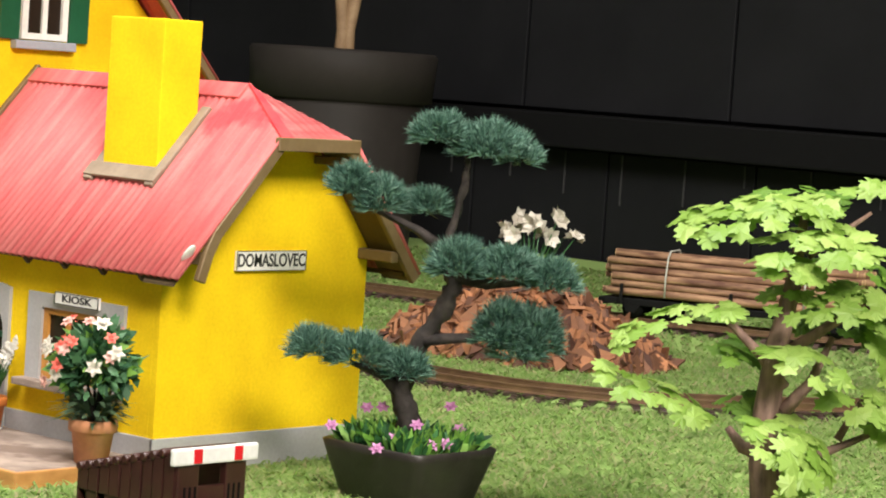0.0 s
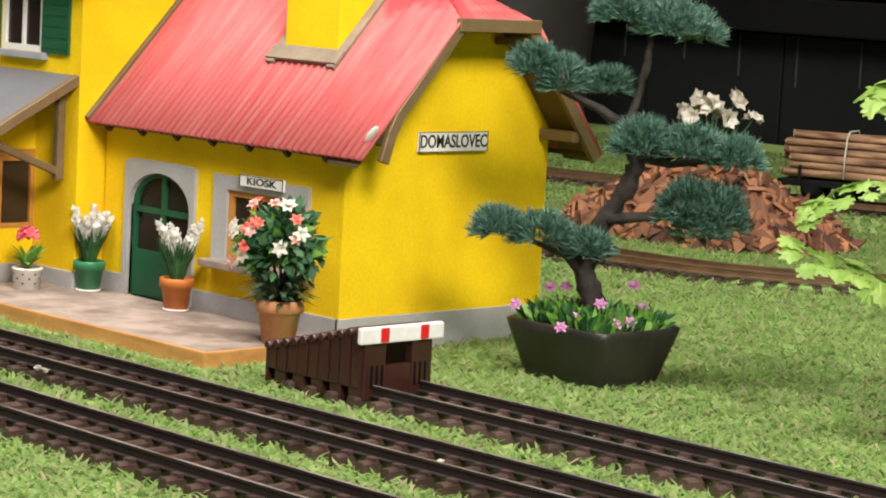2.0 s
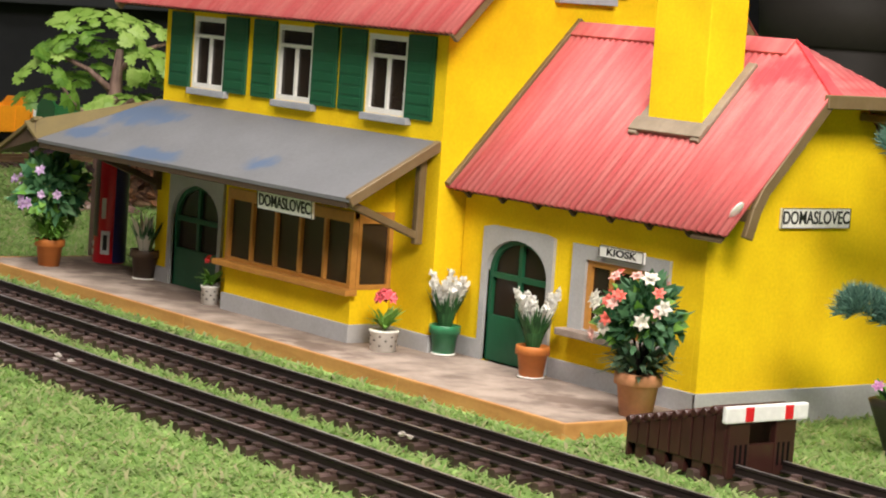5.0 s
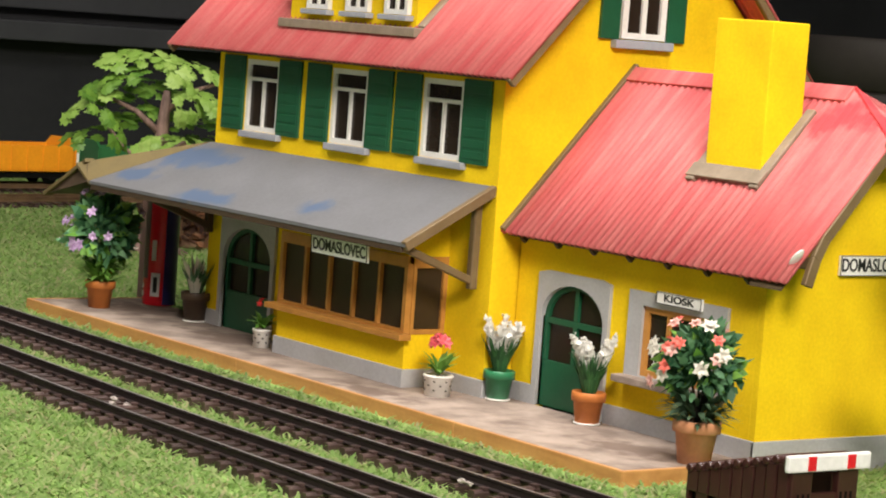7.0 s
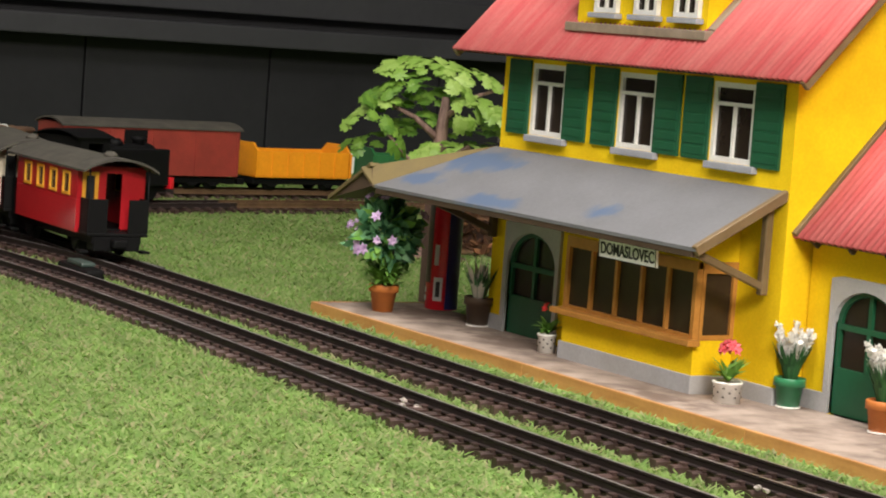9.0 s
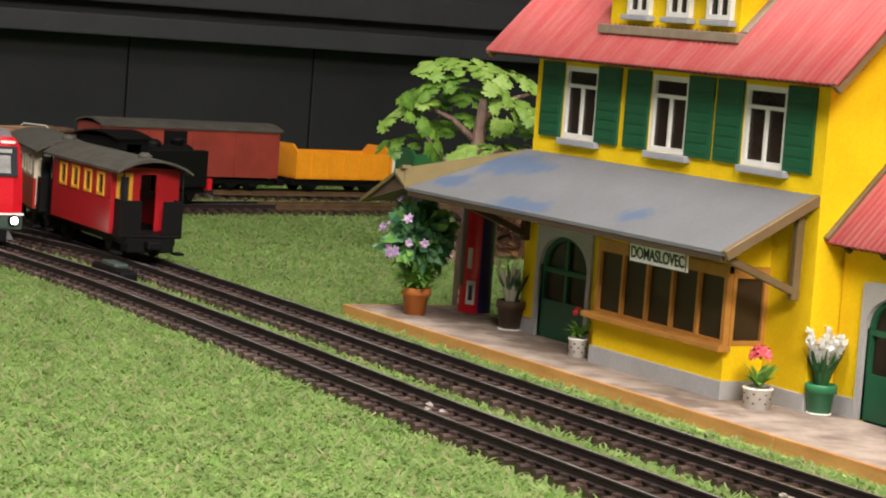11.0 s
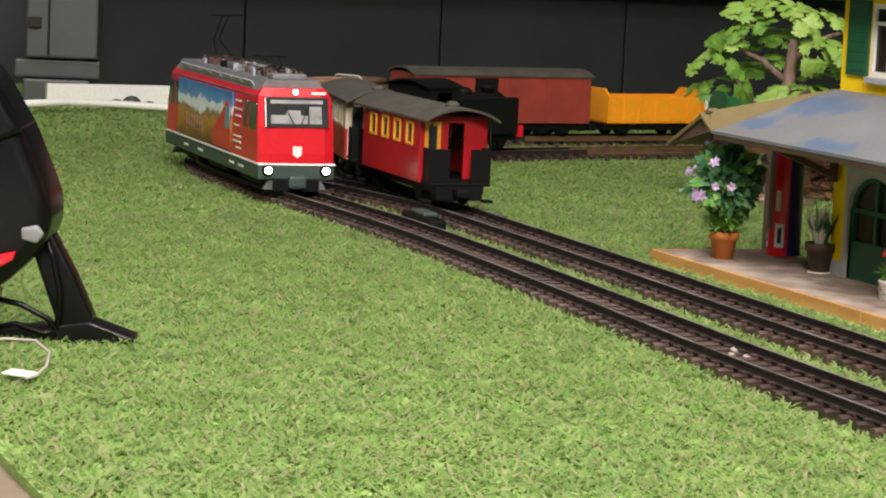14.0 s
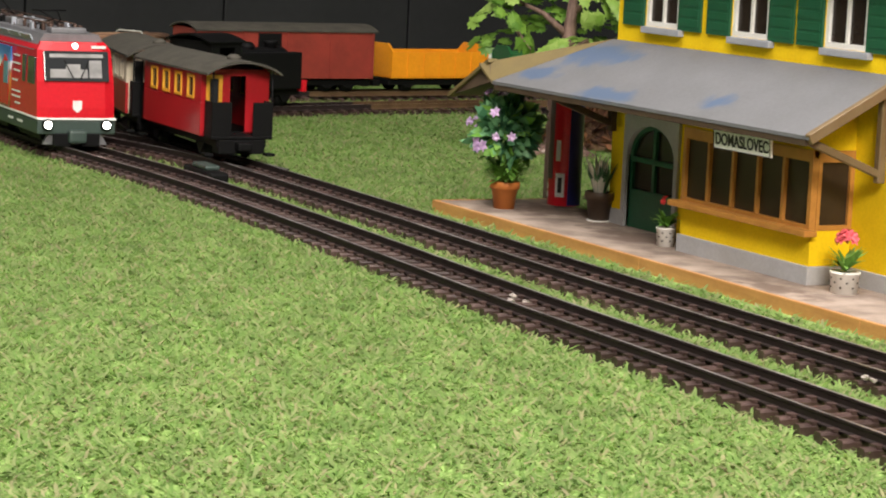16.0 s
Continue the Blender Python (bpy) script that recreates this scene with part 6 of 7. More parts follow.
def lily_pot(name, label, at, rim, height, pot_material, pot_label, tall, seed, spikes=9, bloom=PETAL_WHITE, saucer=True, blades=False):
    rnd = random.Random(seed)
    ob = thing(name, label, "potted plant", pose(*at), "potted plants on the platform")
    pot(ob, rim, height, pot_material, pot_label)
    if saucer:
        bm = bmesh.new()
        lathe(bm, [(rim * 0.37, 0.0002), (rim * 0.40, 0.0012), (rim * 0.36, 0.0016)], 24)
        part("saucer", bm, WHITE_CERAMIC, ob, "white saucer")
    rows = []
    for _ in range(115):
        a = rnd.uniform(0, 2 * math.pi)
        out = Vector((math.cos(a) * 0.42, math.sin(a) * 0.42, 1)).normalized()
        root = Vector((math.cos(a), math.sin(a), 0)) * rim * 0.18 + Vector((0, 0, height * 0.9))
        rows.append((root, root + out * tall * rnd.uniform(0.45, 0.85), out.cross(Vector((math.cos(a), math.sin(a), 0))).normalized() * 0.0016, Vector((math.cos(a), math.sin(a), 0)) * -0.002))
    if blades:
        strips(rows[:86], LEAF_MID, "foliage", ob, "upright narrow green leaves")
        strips([(a, b + (b - a) * 0.25, c * 1.4, d) for a, b, c, d in rows[103:]], PETAL_IVORY, "foliage", ob, "white edged upright leaves")
        return ob
    strips(rows, LEAF_GREEN, "foliage", ob, "upright narrow green leaves")
    for k in range(spikes):
        a = 2 * math.pi * k / spikes + rnd.uniform(-0.3, 0.3)
        lean = rnd.uniform(0.15, 0.75)
        base = Vector((math.cos(a) * rim * 0.2, math.sin(a) * rim * 0.2, height + tall * 0.30))
        d = Vector((math.cos(a) * lean, math.sin(a) * lean, 1)).normalized()
        rows = []
        length = tall * rnd.uniform(0.40, 0.68)
        for j in range(44):
            t = j / 43
            p = base + d * length * t
            o = ball_dir(rnd, -0.4)
            rows.append((p, p + (o * 0.75 + d).normalized() * 0.0080 * (1.15 - 0.55 * t), o.cross(d).normalized() * 0.0021, o * 0.0012))
        strips(rows, bloom, "flower", ob, "white flower spike")
    return ob


bush("flowering_bush", "leafy bush with coral and white flowers in a terracotta pot", (-0.009, -0.048, PLAT), 0.0345, 0.031, TERRACOTTA, "weathered terracotta pot", 0.076, 0.070,
     [(PETAL_CORAL, "coral red flower", 8, 0.0052), (PETAL_BLUSH, "pale coral flower", 6, 0.0055), (PETAL_IVORY, "cream star flower", 7, 0.0068)], 3, leaf=LEAF_MID, count=640, leaf_size=0.0100, foot_leaves=LEAF_GREY)
lily_pot("lily_plant", "white flower spikes in an orange clay pot with saucer", (-0.162, -0.020, PLAT), 0.0265, 0.025, TERRA_ORANGE, "orange clay pot", 0.046, 4, spikes=8)
lily_pot("lily_plant", "white flower spikes in a green pot with saucer", (-0.274, -0.020, PLAT), 0.0255, 0.024, GREEN_POT, "green plastic pot", 0.044, 6, spikes=11)
lily_pot("blade_plant", "white and green bladed plant in a dark brown pot with saucer", (-0.722, -0.036, PLAT), 0.028, 0.028, BROWN_POT, "dark brown pot", 0.044, 8, blades=True)
bush("flowering_bush", "tall leafy bush with violet flowers in a terracotta pot", (-0.823, -0.082, PLAT), 0.029, 0.026, TERRA_ORANGE, "plain terracotta pot", 0.080, 0.086,
     [(PETAL_VIOLET, "pale violet flower", 20, 0.0058)], 23, leaf=LEAF_FRESH, count=560, leaf_size=0.0135, foot_leaves=LEAF_LIGHT)


def pierced_pot_plant(at, rim, height, tall, seed, label, bloom, blooms=16):
    rnd = random.Random(seed)
    ob = thing("flower_pot", label, "potted plant", pose(*at), "potted plants on the platform")
    p = pot(ob, rim, height, WHITE_CERAMIC, "white pierced ceramic pot", foot=0.86, band=0.12)
    for row, z in enumerate((0.3, 0.52, 0.72)):
        for k in range(7):
            a = 2 * math.pi * (k + 0.5 * (row % 2)) / 7
            bm = bmesh.new()
            bmesh.ops.create_icosphere(bm, subdivisions=1, radius=1, matrix=pose(math.cos(a) * rim * 0.455, math.sin(a) * rim * 0.455, height * z, 0, 0, math.degrees(a)) @ Matrix.Diagonal((0.0006, 0.0011, 0.0008, 1)))
            part("hole", bm, HOLE_DARK, p)
    rows = []
    for _ in range(46):
        a = rnd.uniform(0, 2 * math.pi)
        out = Vector((math.cos(a), math.sin(a), rnd.uniform(0.1, 1.6))).normalized()
        root = Vector((0, 0, height))
        rows.append((root, root + out * rnd.uniform(0.5, 1.0) * tall * 0.85, out.cross(Vector((0.1, 0.2, 1))).normalized() * 0.0022, Vector((0, 0, 0.003))))
    strips(rows, LEAF_LIGHT, "foliage", ob, "fresh green leaves")
    for k in range(blooms):
        d = ball_dir(rnd, 0.0)
        strips(flower_rows(rnd, Vector((0, 0, height + tall * 0.8)) + d * 0.0045, 0.0066 if blooms > 2 else 0.004, 6, 0.45, d), bloom, "flower", ob, "pink flower head")
    return ob


pierced_pot_plant((-0.3025, -0.059, PLAT), 0.0246, 0.0170, 0.030, 12, "pink flower in a white pierced ceramic pot", PETAL_PINK)
pierced_pot_plant((-0.562, -0.062, PLAT), 0.0175, 0.0165, 0.026, 13, "green plant with a small red bloom in a white pierced pot", PETAL_RED, 2)

# Bonsai pine in its dark planter with small mauve flowers.
bonsai = thing("bonsai_pine", "blue-green bonsai pine in a dark square planter with mauve flowers", "bonsai", pose(0.158, 0.098, 0))
bm = bmesh.new()
levels = [(0.0, 0.036, 0.031), (0.003, 0.038, 0.033), (0.0345, 0.047, 0.0415), (0.0405, 0.0485, 0.043), (0.0415, 0.047, 0.0415), (0.0405, 0.042, 0.0365), (0.036, 0.040, 0.035)]
rings = []
for z, a, b in levels:
    ring = []
    for sx, sy, start in ((1, 1, 0), (-1, 1, 90), (-1, -1, 180), (1, -1, 270)):
        r = 0.009
        for k in range(5):
            t = radians(start + 90 * k / 4)
            ring.append(bm.verts.new((sx * (a - r) + r * math.cos(t), sy * (b - r) + r * math.sin(t), z)))
    rings.append(ring)
for a, b in zip(rings, rings[1:]):
    for k in range(20):
        bm.faces.new((a[k], a[(k + 1) % 20], b[(k + 1) % 20], b[k])).smooth = True
bm.faces.new(rings[0][::-1])
bm.faces.new(rings[-1])
part("planter", bm, DARK_POT, bonsai, "dark brown-black clay planter")
part("soil", boxes((-0.039, 0.039, -0.034, 0.034, 0.03, 0.0395)), SOIL, bonsai, "dark soil")
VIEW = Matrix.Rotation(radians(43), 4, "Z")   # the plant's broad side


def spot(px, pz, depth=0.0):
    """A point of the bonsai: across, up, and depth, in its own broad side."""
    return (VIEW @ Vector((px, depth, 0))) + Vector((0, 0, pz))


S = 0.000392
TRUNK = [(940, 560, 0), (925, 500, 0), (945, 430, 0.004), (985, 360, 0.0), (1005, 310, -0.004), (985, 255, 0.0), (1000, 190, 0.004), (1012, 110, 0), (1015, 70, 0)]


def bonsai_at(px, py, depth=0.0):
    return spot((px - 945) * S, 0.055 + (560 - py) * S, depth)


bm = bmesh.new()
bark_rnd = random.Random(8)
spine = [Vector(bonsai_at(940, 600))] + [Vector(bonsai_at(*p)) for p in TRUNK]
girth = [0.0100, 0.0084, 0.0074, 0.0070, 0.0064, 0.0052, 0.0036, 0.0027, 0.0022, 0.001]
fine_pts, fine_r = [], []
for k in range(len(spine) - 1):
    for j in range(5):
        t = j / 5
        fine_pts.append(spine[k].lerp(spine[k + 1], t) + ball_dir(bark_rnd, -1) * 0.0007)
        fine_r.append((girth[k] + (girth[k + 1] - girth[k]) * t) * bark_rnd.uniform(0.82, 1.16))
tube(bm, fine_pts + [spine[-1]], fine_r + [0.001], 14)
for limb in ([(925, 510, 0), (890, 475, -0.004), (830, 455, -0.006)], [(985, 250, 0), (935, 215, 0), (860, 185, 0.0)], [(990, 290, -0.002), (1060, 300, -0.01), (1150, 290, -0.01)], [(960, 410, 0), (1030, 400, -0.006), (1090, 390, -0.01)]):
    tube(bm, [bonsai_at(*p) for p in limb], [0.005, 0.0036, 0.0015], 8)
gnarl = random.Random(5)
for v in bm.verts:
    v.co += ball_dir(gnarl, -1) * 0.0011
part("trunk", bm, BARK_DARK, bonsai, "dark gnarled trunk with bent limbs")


def pad(px, py, ax, ay, depth, seed, count, length=0.0118):
    """A cloud of needles: short tufts that point up and out over a flattened mound."""
    rnd = random.Random(seed)
    c = bonsai_at(px, py + ay * 0.35, depth)
    rows = []
    tufts = count // 11
    for _ in range(tufts):
        d = ball_dir(rnd, -0.25)
        k = rnd.uniform(0.55, 0.85)
        p = c + (VIEW @ Vector((d.x * ax * S * k, d.y * ax * S * 0.75 * k, 0))) + Vector((0, 0, max(-0.15, d.z) * ay * S * 1.3 * k))
        axis = (VIEW @ Vector((d.x * 0.8, d.y * 0.8, 0))) + Vector((0, 0, 0.55 + 0.5 * d.z))
        for _ in range(14):
            out = (axis.normalized() + ball_dir(rnd, -1) * 0.75).normalized()
            rows.append((p, p + out * length * rnd.uniform(0.7, 1.1), out.cross(ball_dir(rnd, -1)).normalized() * 0.00042, ball_dir(rnd, -1) * 0.0006))
    return strips(rows, NEEDLE, "needle_pad", bonsai, "dense blue-green needle cushion")


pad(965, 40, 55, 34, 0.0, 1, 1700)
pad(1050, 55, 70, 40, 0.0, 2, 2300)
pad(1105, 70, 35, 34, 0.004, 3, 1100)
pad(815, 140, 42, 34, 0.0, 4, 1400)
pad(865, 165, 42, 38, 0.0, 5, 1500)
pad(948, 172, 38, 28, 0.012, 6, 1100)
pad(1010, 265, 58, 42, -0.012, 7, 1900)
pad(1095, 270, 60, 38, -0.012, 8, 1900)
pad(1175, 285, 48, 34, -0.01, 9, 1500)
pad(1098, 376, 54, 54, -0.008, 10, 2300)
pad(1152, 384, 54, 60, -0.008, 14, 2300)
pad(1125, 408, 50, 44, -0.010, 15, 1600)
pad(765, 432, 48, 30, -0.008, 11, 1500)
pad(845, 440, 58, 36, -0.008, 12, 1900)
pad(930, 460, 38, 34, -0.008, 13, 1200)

rnd = random.Random(21)
rows, light_rows = [], []
for _ in range(820):
    x, y = rnd.uniform(-0.039, 0.039), rnd.uniform(-0.034, 0.034)
    out = Vector((x * 11 + rnd.uniform(-0.5, 0.5), y * 9 + rnd.uniform(-0.5, 0.5), rnd.uniform(0.5, 1.4))).normalized()
    root = Vector((x, y, 0.038))
    (rows if rnd.random() < 0.5 else light_rows).append((root, root + out * rnd.uniform(0.008, 0.020), out.cross(ball_dir(rnd, -1)).normalized() * rnd.uniform(0.0019, 0.0035), Vector((0, 0, 0.002))))
strips(rows, LEAF_GREEN, "foliage", bonsai, "dark green ground leaves")
strips(light_rows, LEAF_LIGHT, "foliage", bonsai, "fresh green ground leaves")
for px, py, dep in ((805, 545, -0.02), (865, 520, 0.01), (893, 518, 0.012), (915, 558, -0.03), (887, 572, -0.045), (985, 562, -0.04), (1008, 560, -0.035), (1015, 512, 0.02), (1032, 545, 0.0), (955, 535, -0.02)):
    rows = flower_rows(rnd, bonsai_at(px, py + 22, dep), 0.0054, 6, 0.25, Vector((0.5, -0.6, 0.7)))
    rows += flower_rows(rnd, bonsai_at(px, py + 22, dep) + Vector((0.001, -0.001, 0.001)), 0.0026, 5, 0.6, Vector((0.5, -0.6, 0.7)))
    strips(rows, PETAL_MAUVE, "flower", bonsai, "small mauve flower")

# Maple trees with flat sprays of lime leaves.
LEAF_SHAPE = [(0.0, -0.36), (0.17, -0.30), (0.36, -0.40), (0.44, -0.28), (0.36, -0.12), (0.46, -0.02), (0.54, 0.08), (0.42, 0.18), (0.33, 0.19), (0.40, 0.38), (0.30, 0.44), (0.18, 0.36), (0.10, 0.52), (0.0, 0.58), (-0.10, 0.50), (-0.18, 0.36), (-0.30, 0.44), (-0.40, 0.38), (-0.33, 0.19), (-0.42, 0.18), (-0.54, 0.08), (-0.46, -0.02), (-0.36, -0.12), (-0.44, -0.28), (-0.36, -0.40), (-0.17, -0.30)]


def leaf_spray(at, along_dir, length, width, droop, seed, parent, material, leaf=0.022, n=16, face=None):
    """Overlapping maple leaves laid on a curved, drooping spray."""
    rnd = random.Random(seed)
    verts, faces = [], []
    a = Vector(along_dir).normalized()
    b = Vector((0, 0, 1)).cross(a).normalized()
    up = a.cross(b).normalized()
    if up.z < 0:
        up = -up
    if face is not None:
        up = (up * 0.85 + face * 0.35).normalized()
        up = (up - a * up.dot(a)).normalized()
        b = up.cross(a).normalized()
    for k in range(n):
        t, w = rnd.uniform(-0.5, 0.5), rnd.uniform(-0.5, 0.5)
        if abs(t) * 2 + abs(w) > 1.15:
            w *= 0.5
        u, v = t * length, w * width
        h = -droop * ((t * 2) ** 2 * 0.6 + (w * 2) ** 2 * 0.4) + rnd.uniform(-0.002, 0.002)
        c = Vector(at) + a * u + b * v + up * h
        spin = rnd.uniform(0, 2 * math.pi)
        size = leaf * rnd.uniform(0.75, 1.2)
        nrm = (up + a * (t * 2.4 * droop / length * 2) + b * (w * 1.6 * droop / width * 2) + ball_dir(rnd, -1) * 0.28).normalized()
        e1 = nrm.cross(Vector((math.cos(spin), math.sin(spin), 0.1))).normalized()
        e2 = nrm.cross(e1)
        o = len(verts)
        verts.append(tuple(c + nrm * 0.0012))
        for x, y in LEAF_SHAPE:
            fold = -0.10 * (x * x + y * y)
            k2 = rnd.uniform(0.84, 1.12)
            verts.append(tuple(c + (e1 * x * k2 + e2 * y * k2 + nrm * fold) * size))
        m = len(LEAF_SHAPE)
        faces += [(o, o + 1 + i, o + 1 + (i + 1) % m) for i in range(m)]
    return raw("leaf_spray", verts, faces, material, parent)


def maple(name, label, at, turn, scale, trunk_pts, trunk_r, limbs, sprays, seed, foot=True, leaf_count=2.6):
    ob = thing(name, label, "tree", pose(*at))
    R = Matrix.Rotation(radians(turn), 4, "Z")

    def q(u, z, d=0.0):
        return R @ Vector((u * scale, d, z * scale))
    bm = bmesh.new()
    tube(bm, [q(*p) for p in trunk_pts], [r * scale for r in trunk_r], 14)
    if foot:
        for k in range(7):
            a = 2 * math.pi * k / 7 + 0.3
            o = Vector((math.cos(a), math.sin(a), 0))
            r0 = trunk_r[0] * scale
            tube(bm, [o * r0 * 0.42 + Vector((0, 0, r0 * 3.6)), o * r0 * 0.62 + Vector((0, 0, r0 * 1.6)), o * r0 * 1.0 + Vector((0, 0, r0 * 0.7)), o * r0 * 1.75 + Vector((0, 0, 0.003))], [r0 * 0.20, r0 * 0.27, r0 * 0.30, r0 * 0.16], 7)
    for f in bm.faces:
        f.smooth = True
    rough = random.Random(seed)
    for v in bm.verts:
        v.co += ball_dir(rough, -1) * 0.0007
    part("trunk", bm, BARK_BROWN, ob, "brown moulded trunk")
    for limb, r in limbs:
        bm = bmesh.new()
        tube(bm, [q(*p) for p in limb], [r * scale * (1 - 0.62 * k / (len(limb) - 1)) for k in range(len(limb))], 8)
        part("limb", bm, BARK_BROWN, ob)
    for k, (u, z, d, du, dz, dd, length, width, droop, dark, n) in enumerate(sprays):
        # Inner and rear sprays take the leaf colour with painted shade.
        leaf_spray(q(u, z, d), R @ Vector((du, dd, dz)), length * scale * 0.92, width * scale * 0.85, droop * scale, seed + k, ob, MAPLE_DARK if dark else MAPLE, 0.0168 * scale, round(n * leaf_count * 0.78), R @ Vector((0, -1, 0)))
    if foot:
        bm = bmesh.new()
        lathe(bm, [(0.041, -0.001), (0.042, 0.002), (0.033, 0.0055), (0.02, 0.010)], 22)
        for v in bm.verts:
            v.co.x *= 1.1
            v.co += ball_dir(rough, -1) * 0.0018
        plate_ob = part("foot_plate", bm, STONE_BASE, ob, "moulded brown foot with pale stones")
        for k in range(9):
            a, r = rough.uniform(2.6, 5.6), rough.uniform(0.026, 0.039)
            bm = bmesh.new()
            bmesh.ops.create_icosphere(bm, subdivisions=2, radius=1, matrix=pose(math.cos(a) * r * 1.1, math.sin(a) * r, 0.005, rough.uniform(-12, 12), rough.uniform(-12, 12), rough.uniform(0, 180)) @ Matrix.Diagonal((rough.uniform(0.004, 0.009), rough.uniform(0.003, 0.005), rough.uniform(0.002, 0.0045), 1)))
            for v in bm.verts:
                v.co += ball_dir(rough, -1) * 0.0006
            part("stone", bm, PALE_STONE, plate_ob, "pale stone")
    return ob


maple("maple_tree", "model maple tree with lime green leaf sprays", (0.4355, 0.1355, 0), 41, 1.0,
      [(0, 0.0), (0.0, 0.03), (-0.006, 0.065), (-0.006, 0.10), (-0.003, 0.14), (0.004, 0.18), (0.008, 0.225)],
      [0.0140, 0.0108, 0.0092, 0.0085, 0.007, 0.005, 0.0028],
      [([(-0.002, 0.072), (-0.02, 0.076), (-0.03, 0.088)], 0.006), ([(0.003, 0.115), (-0.012, 0.135), (-0.045, 0.165)], 0.005), ([(0.004, 0.10), (0.02, 0.12), (0.032, 0.15)], 0.005), ([(0.0, 0.06), (0.03, 0.075), (0.065, 0.092)], 0.0045), ([(0.04, 0.085), (0.055, 0.115)], 0.003), ([(0.006, 0.14), (0.04, 0.165), (0.07, 0.18)], 0.004), ([(0.012, 0.2), (0.05, 0.23)], 0.003)],
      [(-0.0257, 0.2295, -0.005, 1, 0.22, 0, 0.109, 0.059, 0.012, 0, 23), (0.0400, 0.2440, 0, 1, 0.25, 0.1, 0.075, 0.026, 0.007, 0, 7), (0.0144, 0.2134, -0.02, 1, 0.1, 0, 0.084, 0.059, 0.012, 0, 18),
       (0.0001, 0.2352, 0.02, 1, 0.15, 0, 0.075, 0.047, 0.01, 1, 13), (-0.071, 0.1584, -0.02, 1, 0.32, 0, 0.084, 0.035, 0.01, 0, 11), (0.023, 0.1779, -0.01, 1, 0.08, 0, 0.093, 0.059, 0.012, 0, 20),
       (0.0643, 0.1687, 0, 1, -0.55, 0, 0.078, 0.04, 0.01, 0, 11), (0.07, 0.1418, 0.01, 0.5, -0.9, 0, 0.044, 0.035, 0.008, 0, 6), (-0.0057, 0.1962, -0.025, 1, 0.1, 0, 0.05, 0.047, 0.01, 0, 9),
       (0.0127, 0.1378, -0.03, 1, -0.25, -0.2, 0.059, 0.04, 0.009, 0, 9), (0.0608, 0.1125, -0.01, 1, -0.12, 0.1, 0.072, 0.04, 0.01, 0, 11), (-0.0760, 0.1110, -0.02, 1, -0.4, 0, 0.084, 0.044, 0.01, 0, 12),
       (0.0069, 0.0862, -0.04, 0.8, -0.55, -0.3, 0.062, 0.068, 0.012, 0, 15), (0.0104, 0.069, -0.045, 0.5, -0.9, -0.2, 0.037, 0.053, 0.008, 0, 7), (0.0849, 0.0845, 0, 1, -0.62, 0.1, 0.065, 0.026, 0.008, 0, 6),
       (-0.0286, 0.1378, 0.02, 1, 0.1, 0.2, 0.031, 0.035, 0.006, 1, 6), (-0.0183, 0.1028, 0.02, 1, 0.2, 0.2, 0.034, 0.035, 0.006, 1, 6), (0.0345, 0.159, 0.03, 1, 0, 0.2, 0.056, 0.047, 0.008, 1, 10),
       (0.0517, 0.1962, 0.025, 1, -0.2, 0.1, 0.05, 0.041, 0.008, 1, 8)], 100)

maple("maple_tree", "model maple tree with lime green leaves behind the canopy", (-1.39, 0.30, 0), 60, 1.08,
      [(0, 0.0), (0.001, 0.05), (-0.001, 0.10), (0.002, 0.145), (0.004, 0.185)], [0.017, 0.012, 0.009, 0.0075, 0.004],
      [([(0.0, 0.135), (-0.03, 0.16), (-0.06, 0.172)], 0.0045), ([(0.003, 0.16), (0.03, 0.185), (0.07, 0.20)], 0.004), ([(0.0, 0.10), (-0.04, 0.115), (-0.06, 0.14)], 0.004)],
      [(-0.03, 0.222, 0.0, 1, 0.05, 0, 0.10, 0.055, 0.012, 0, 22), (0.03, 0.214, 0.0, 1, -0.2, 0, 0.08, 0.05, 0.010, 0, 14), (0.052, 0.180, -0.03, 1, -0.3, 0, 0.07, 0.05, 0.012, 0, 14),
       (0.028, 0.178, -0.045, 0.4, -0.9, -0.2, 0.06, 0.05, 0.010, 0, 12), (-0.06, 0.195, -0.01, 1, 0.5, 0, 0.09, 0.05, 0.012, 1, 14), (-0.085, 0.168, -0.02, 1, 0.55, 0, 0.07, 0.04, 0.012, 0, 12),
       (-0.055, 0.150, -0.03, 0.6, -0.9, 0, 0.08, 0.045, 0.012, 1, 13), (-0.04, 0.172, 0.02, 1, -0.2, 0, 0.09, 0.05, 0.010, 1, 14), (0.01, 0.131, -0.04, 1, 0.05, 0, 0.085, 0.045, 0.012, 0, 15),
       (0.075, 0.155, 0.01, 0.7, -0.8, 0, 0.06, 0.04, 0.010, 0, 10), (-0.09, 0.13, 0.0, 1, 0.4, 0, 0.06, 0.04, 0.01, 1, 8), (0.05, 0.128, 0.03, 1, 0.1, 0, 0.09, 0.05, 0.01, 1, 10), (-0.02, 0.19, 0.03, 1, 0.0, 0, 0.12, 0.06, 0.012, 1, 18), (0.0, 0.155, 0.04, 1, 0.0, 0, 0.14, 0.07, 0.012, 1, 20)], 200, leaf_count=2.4)


